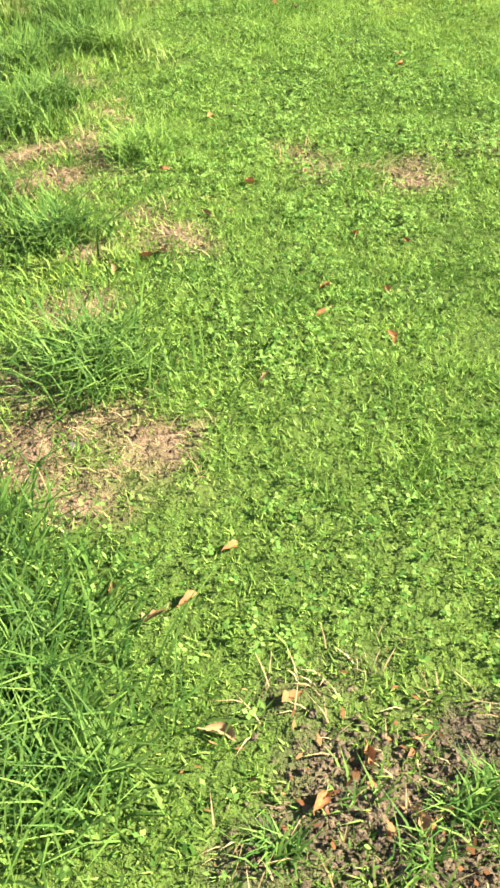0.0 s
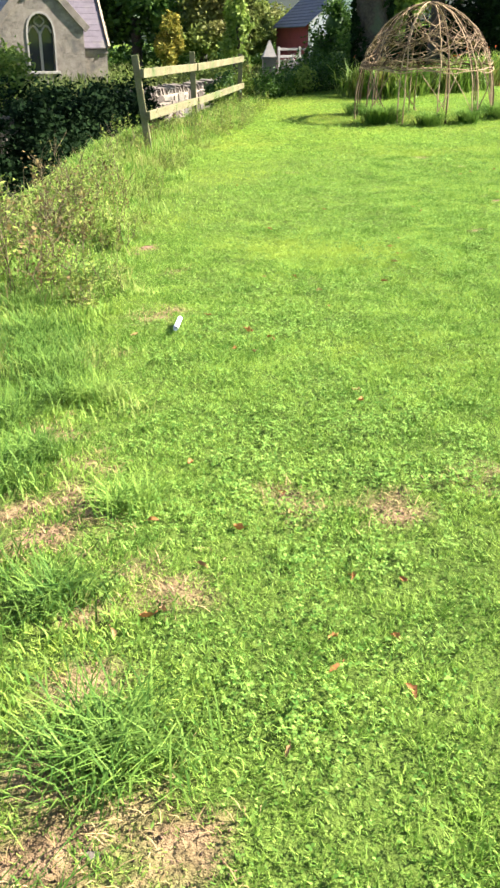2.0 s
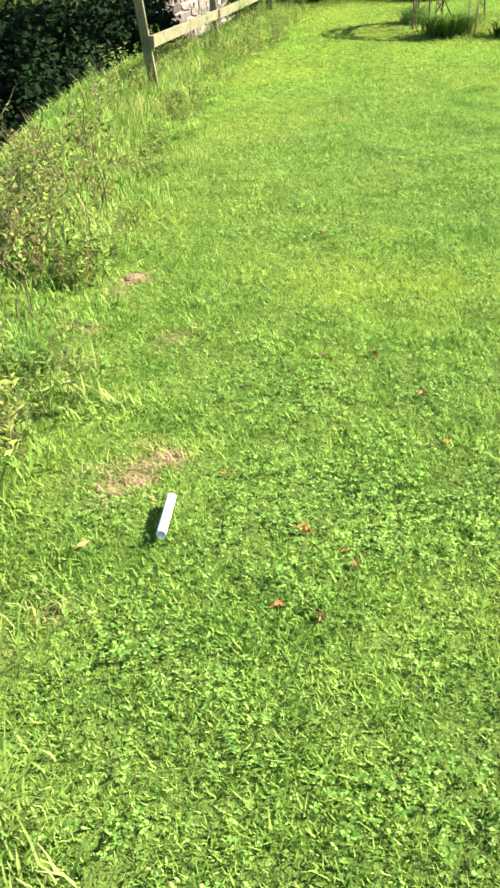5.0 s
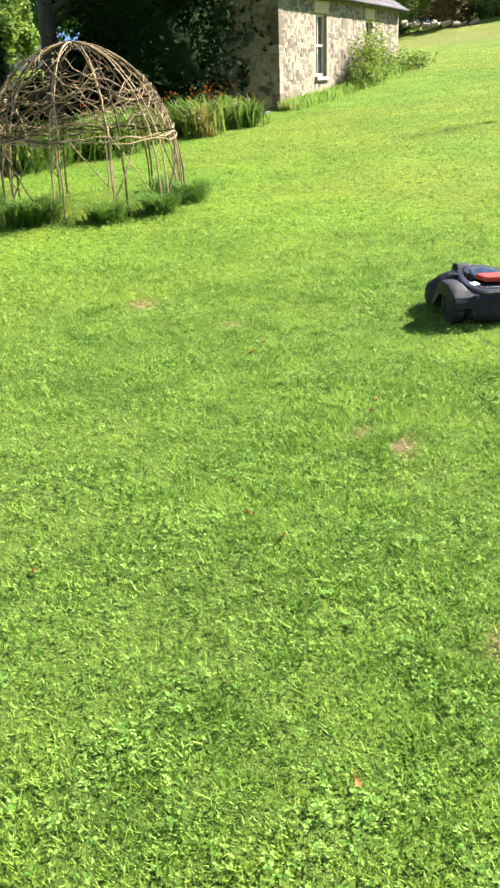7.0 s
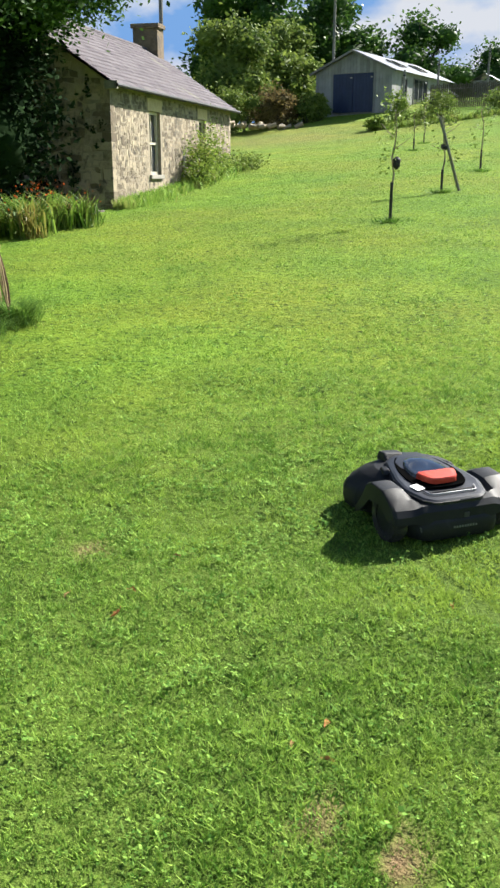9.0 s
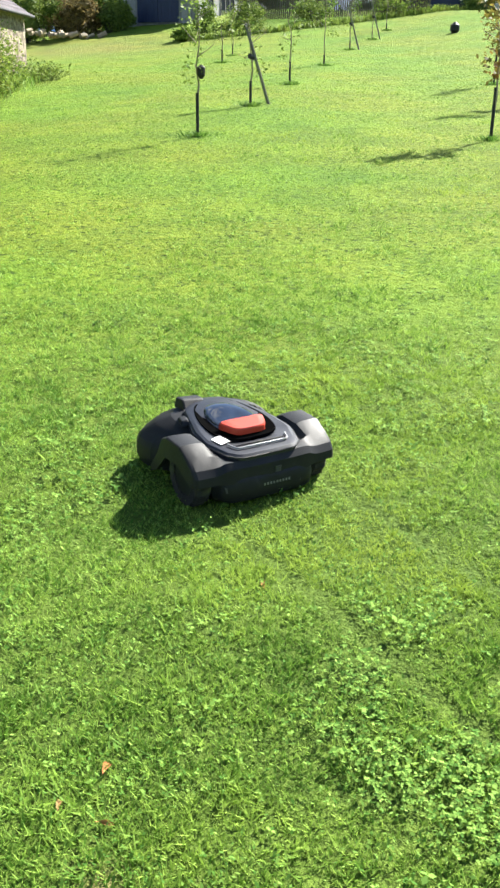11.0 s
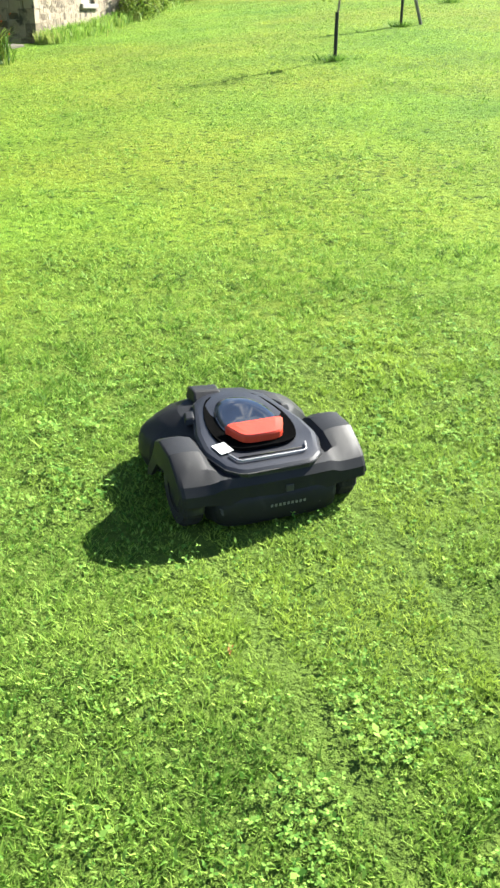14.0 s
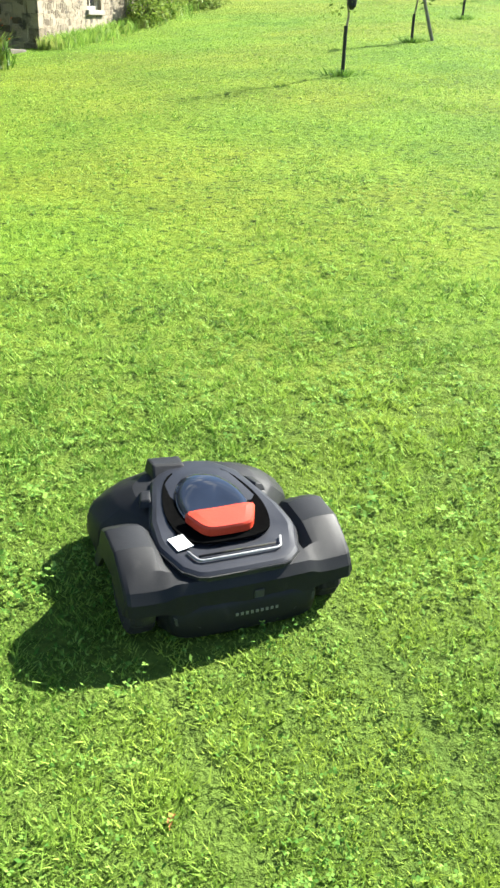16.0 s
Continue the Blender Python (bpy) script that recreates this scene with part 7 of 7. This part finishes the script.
part("slab_top", Geo().box((-0.9, -0.1, 0.14), (1.2, 0.3, 0.26)), GREY_STONE, t, bevel=0.03)
p = along_wall(5.35, 0.50, 0)
bush("wall_shrub", p.x, p.y, [((0, 0, 0.7), (0.55, 0.55, 0.7)), ((0.6, 0.6, 0.85), (0.5, 0.5, 0.85)), ((-0.3, -0.4, 0.35), (0.5, 0.5, 0.4)), ((1.0, 0.95, 0.5), (0.5, 0.5, 0.5))], 4200, 0.045, WEED, "straggling green shrub against the cottage wall", 150)
p = along_wall(9.3, 0.5, 0)
bush("wall_shrub", p.x, p.y, [((0, 0, 0.2), (0.9, 0.9, 0.3))], 1300, 0.05, HEDGE, "low weeds at the cottage corner", 151)


def gable_shade_creeper():
    """Dark creeper added to deepen the gable's shade, denser towards its back and top."""
    r = np.random.default_rng(88)
    n = 9000
    u, h = r.uniform(0.06, 5.3, n), r.uniform(0.0, 1.0, n)
    top = 2.95 + 2.0 * (1 - np.abs(u - 2.7) / 2.7)
    lush = value_noise(u, h * 3, 2.2) * 0.6 + value_noise(h * 3, u, 6.0) * 0.4 + 0.05 * u
    keep = lush > 0.73
    u, z = u[keep], 0.55 + (h * top)[keep]
    n = len(u)
    out = r.uniform(0.02, 0.10, n)
    c = np.stack([11.05 - 0.6827 * u - 0.7306 * out, 29.78 + 0.7306 * u - 0.6827 * out, z], -1)
    a, s = r.normal(0, 1, (n, 3)), r.uniform(0.03, 0.06, n)[:, None]
    a /= np.linalg.norm(a, axis=1)[:, None]
    b = np.cross(a, r.normal(0, 1, (n, 3)))
    b /= np.linalg.norm(b, axis=1)[:, None]
    swarm("shade_creeper", np.stack([c - a * s, c - b * s * 0.6, c + a * s, c + b * s * 0.6], 1), [(0, 1, 2, 3)], YEW, None, "dark creeper leaves added to deepen the cottage gable's shade", "creeper")


gable_shade_creeper()


# ---- weeds on the hedge bank ----
def dock(x, y, h, seed):
    r = random.Random(seed)
    z = gz(x, y)
    t = thing("dock_stalk", (x, y, z), 0, "dry brown weed stalk on the bank", "weed", "weeds on the bank")
    g = Geo()
    pts = [Vector((r.gauss(0, 0.015) * i, r.gauss(0, 0.015) * i, h * i / 5 - (0.05 if i == 0 else 0))) for i in range(6)]
    g.tube(pts, [0.0036, 0.0034, 0.003, 0.0026, 0.002, 0.0015], 5)
    for k in range(5):
        i = r.randint(2, 4)
        limb(g, pts[i], pts[i] + Vector((r.uniform(-0.12, 0.12), r.uniform(-0.12, 0.12), r.uniform(0.05, 0.2))), 0.003, 0.0015, r, 0.1, 3, 4)
    part("stalk", g, STALK, t)
    q = np.random.default_rng(seed)
    n = 46
    c = np.stack([q.normal(0, 0.05, n), q.normal(0, 0.05, n), q.uniform(h * 0.3, h * 1.02, n)], -1)
    u, v = q.normal(0, 0.008, (n, 3)), q.normal(0, 0.006, (n, 3))
    swarm("seed_mass", np.stack([c - u, c - v, c + u, c + v], 1), [(0, 1, 2, 3)], RUSSET if seed % 3 else WEED, t)["kind"] = "stuff"
    return t


def bank_weed(seed, h, material):
    """An upright spray of thin stems set with narrow leaves."""
    r = random.Random(seed)
    q = np.random.default_rng(seed)
    t = thing("bank_weed", (0, 0, 0), 0, "straggling leafy weed on the hedge bank", "weed", "weeds on the bank")
    g = Geo()
    quads = []
    for _ in range(r.randint(6, 9)):
        foot = Vector((r.gauss(0, 0.07), r.gauss(0, 0.07), -0.04))
        top = foot + Vector((r.gauss(0, 0.15) * h, r.gauss(0, 0.15) * h, h * r.uniform(0.6, 1.25)))
        pts = limb(g, foot, top, 0.0026, 0.0010, r, 0.5, 5, 4)
        n = 50
        u = q.uniform(0.2, 1.0, n)
        c = np.array([tuple(foot.lerp(top, float(a))) for a in u])
        out = q.normal(0, 1, (n, 3))
        out[:, 2] = np.abs(out[:, 2]) * 0.5
        out /= np.linalg.norm(out, axis=1)[:, None]
        side = np.cross(out, q.normal(0, 1, (n, 3)))
        side /= np.linalg.norm(side, axis=1)[:, None]
        size = (q.uniform(0.008, 0.022, n) * (1.3 - 0.6 * u))[:, None]
        quads.append(np.stack([c, c + out * size - side * size * 0.32, c + out * size * 2.1, c + out * size + side * size * 0.32], 1))
    part("stem_tangle", g, STALK, t)["kind"] = "stuff"
    swarm("foliage", np.concatenate(quads), [(0, 1, 2, 3)], material, t)
    return t


rnd = random.Random(23)
for k in range(58):
    y = rnd.uniform(7.0, 10.8) if k % 5 < 4 else rnd.uniform(10.8, 17)
    x = float(crest(np.array(y))) + (rnd.uniform(0.25, 0.95) if y < 10.8 else rnd.uniform(0.1, 0.5))
    dock(x, y, rnd.uniform(0.30, 0.62) if y < 10.8 else rnd.uniform(0.22, 0.40), 300 + k)
kinds = [(bank_weed(400 + k, 0.34, (WEED, BRIGHT, RUSSET if k > 6 else TALL)[k % 3]), k) for k in range(9)]
for k in range(170):
    y = rnd.uniform(7.0, 12.0) if k % 5 < 2 else rnd.uniform(12.0, 21.5)
    u = rnd.uniform(0, 1)
    x = float(crest(np.array(y))) + 0.18 + 1.0 * u
    ob, i = kinds[k] if k < 9 else kinds[rnd.randint(0, 8)]
    if k >= 9 and i == 8 and y > 11.0:
        ob = kinds[(i + 1) % 9][0]
    big = (1.25 if y < 11.0 else 0.85) * (1.15 - 0.55 * u) * rnd.uniform(0.75, 1.2)
    m = pose(x, y, gz(x, y), 0, 0, rnd.uniform(0, 360)) @ Matrix.Scale(big, 4)
    if k < 9:
        ob.matrix_world = m
    else:
        copy_thing(ob, m)


# ---- things lying on the lawn ----
def pipe_offcut(x, y, turn):
    z = gz(x, y)
    t = thing("pipe_offcut", (x, y, z + 0.035), turn, "short white plastic pipe lying on the lawn", "pipe")
    rs = []
    for r, yy in ((0.0110, -0.092), (0.0132, -0.090), (0.0132, 0.090), (0.0132, 0.092), (0.0110, 0.090), (0.0110, -0.090), (0.0132, -0.092)):
        rs.append([Vector((r * math.cos(a * math.pi / 10), yy, r * math.sin(a * math.pi / 10))) for a in range(20)])
    part("shell", Geo().loft(rs, False, False), TUBE_WHITE, t, smooth=True)
    return t


pipe_offcut(0.596, 7.510, -2)


def fallen_leaf(x, y, size, seed):
    """A curled oval leaf with a midrib fold and a stalk."""
    r = random.Random(seed)
    g = Geo()
    n = 9
    curl, bow, lean = r.uniform(0.7, 2.4), r.uniform(-0.6, 0.9), r.uniform(-0.25, 0.25)
    for i in range(n):
        u = i / (n - 1)
        w = size * 0.21 * math.sin(math.pi * (0.04 + 0.93 * u)) ** 0.9 * r.uniform(0.72, 1.15)
        yy, zz, xx = size * (u - 0.5), size * bow * (u - 0.5) ** 2, size * lean * (u - 0.5) ** 2 * 4
        g.v += [(xx - w, yy, zz + w * curl * r.uniform(0.7, 1.2)), (xx, yy, zz), (xx + w * r.uniform(0.6, 1.1), yy, zz + w * curl * r.uniform(0.3, 1.2))]
    for i in range(n - 1):
        k = i * 3
        g.f += [(k, k + 1, k + 4, k + 3), (k + 1, k + 2, k + 5, k + 4)]
    g.tube([(size * lean, -size * 0.5, size * bow * 0.25), (size * lean + 0.004, -size * 0.72, size * bow * 0.3 + 0.006)], 0.0012, 4)
    me = g.mesh("fallen_leaf", FALLEN_PALE if seed % 3 == 0 else FALLEN, True)
    ob = new("fallen_leaf", me)
    ob.matrix_world = pose(x, y, gz(x, y) + 0.009, r.uniform(-22, 22), r.uniform(-22, 22), r.uniform(0, 360))
    return tagged(ob, "pale tan fallen leaf on the grass" if seed % 3 == 0 else "curled brown fallen leaf on the grass", "leaf", "fallen leaves")


LEAVES_NEAR = ((0.91, 3.77), (0.99, 3.72), (1.05, 3.77), (1.11, 3.90), (1.14, 3.52), (1.24, 3.59), (1.37, 3.50), (1.45, 3.40), (1.30, 3.42), (0.75, 4.93), (0.79, 4.96), (1.42, 4.63), (1.24, 4.71), (1.12, 4.42), (1.41, 4.84), (1.13, 5.67), (1.15, 5.53), (0.98, 5.41), (0.79, 5.90), (0.88, 5.19), (1.32, 5.14), (1.47, 5.12), (0.67, 4.86), (1.24, 4.83), (0.70, 5.46))
LEAVES_FAR = ((1.46, 6.59), (1.47, 6.48), (0.97, 7.47), (1.10, 7.32), (1.08, 7.38), (0.91, 7.16), (1.01, 7.11), (1.42, 7.94), (0.74, 7.77), (0.38, 7.42), (0.75, 12.35), (1.56, 10.95), (1.92, 8.94), (1.94, 9.38), (1.97, 9.15), (1.05, 8.60), (1.80, 8.49), (1.24, 8.59), (1.38, 8.26), (1.08, 10.16), (2.04, 9.67), (2.42, 11.31), (2.34, 11.01), (2.37, 10.78), (3.49, 13.03), (3.21, 12.86), (3.08, 12.73), (2.99, 12.98), (3.22, 11.65), (3.32, 11.79), (3.18, 11.77), (4.13, 12.08))
for k, (x, y) in enumerate(LEAVES_NEAR + LEAVES_FAR):
    fallen_leaf(x, y, (0.048 if k < 12 else 0.042) * (0.8 + 0.4 * ((k * 37) % 10) / 10), 500 + k)
# clods and a stone on the worn earth
for k, (x, y, s) in enumerate(((0.74, 4.16, 0.032), (0.17, 9.62, 0.055), (0.33, 5.44, 0.022), (0.13, 9.42, 0.040), (0.64, 4.68, 0.020), (0.38, 5.62, 0.034), (0.44, 5.58, 0.030), (0.30, 5.40, 0.034), (0.36, 5.70, 0.022), (0.46, 5.50, 0.018), (0.40, 5.36, 0.024), (0.62, 4.32, 0.016), (0.80, 4.10, 0.018), (1.38, 3.46, 0.022), (1.48, 3.36, 0.018))):
    r = random.Random(600 + k)
    g = Geo()
    rs = []
    for i in range(6):
        u = i / 5
        rs.append([Vector((math.cos(a * 0.785) * s * math.sin(math.pi * (0.08 + 0.84 * u)) * r.uniform(0.8, 1.2), math.sin(a * 0.785) * s * 0.8 * math.sin(math.pi * (0.08 + 0.84 * u)) * r.uniform(0.8, 1.2), s * 0.42 * u)) for a in range(8)])
    ob = part("earth_clod", g.loft(rs), WALL_STONE if k == 0 else SOIL, smooth=True)
    ob.matrix_world = pose(x, y, gz(x, y) - 0.012, 0, 0, k * 50)
    tagged(ob, "half-buried tan stone on worn earth" if k == 0 else "crumbling clod of brown earth", "stone" if k == 0 else "clod", "clods and stones")


# ---- cottage stones, piece by piece ----
def cottage_stones():
    t, front, gable, wins, base, eave, ridge_z, L, D = COTTAGE
    rnd = random.Random(31)
    rest, count = Geo(), 0
    for al, face, c, pr in rubble(None, (0, 0), (L, 0), 0.1, eave - base - 0.14, 0.006, 0.125, rnd):
        u0, u1, v0, v1 = c[0][0], c[1][0], c[0][1], c[2][1]
        if any(u1 > a - 0.14 and u0 < b + 0.14 and v1 > z0 - base - 0.12 and v0 < z1 - base + 0.32 for a, b, z0, z1 in wins):
            cut = False
            for a, b, z0, z1 in wins:
                if u1 > a - 0.14 and u0 < b + 0.14:
                    if u0 < a - 0.14 - 0.08:
                        u1 = a - 0.14
                    elif u1 > b + 0.14 + 0.08:
                        u0 = b + 0.14
                    else:
                        cut = True
            if cut:
                continue
            c = [(u0, v0), (u1, v0), (u1, v1), (u0, v1)]
        corners = stone_piece((0, 0), al, face, c, pr, rnd)
        if count < 300 and u0 < 7.0:
            g = Geo().add(corners, STONE_FACES)
            part("stone", g, STONE, front)
            count += 1
        else:
            rest.add(corners, STONE_FACES)
    part("stonework", rest, STONE_REST, front)["kind"] = "stuff"
    # the shaded gable
    g = Geo()
    for al, face, c, pr in rubble(None, (0, D), (0, 0), 0.1, ridge_z - base - 0.2, 0.012, 0.20, rnd):
        m = (c[0][0] + c[1][0]) / 2
        if c[2][1] < eave - base + (ridge_z - eave - 0.1) * (1 - abs(m - D / 2) / (D / 2)) - 0.1:
            g.add(stone_piece((0, D), al, face, c, pr, rnd), STONE_FACES)
    part("stonework", g, STONE_REST, gable)["kind"] = "stuff"
    # dressed quoins at the near corner
    z = 0.05
    k = 0
    while z < eave - base - 0.3:
        h = rnd.uniform(0.16, 0.28)
        part("quoin", Geo().box((-0.022, -0.023, z + 0.006), (0.32 if k % 2 else 0.20, 0.20 if k % 2 else 0.32, z + h - 0.006)), STONE, t)
        z += h
        k += 1


cottage_stones()
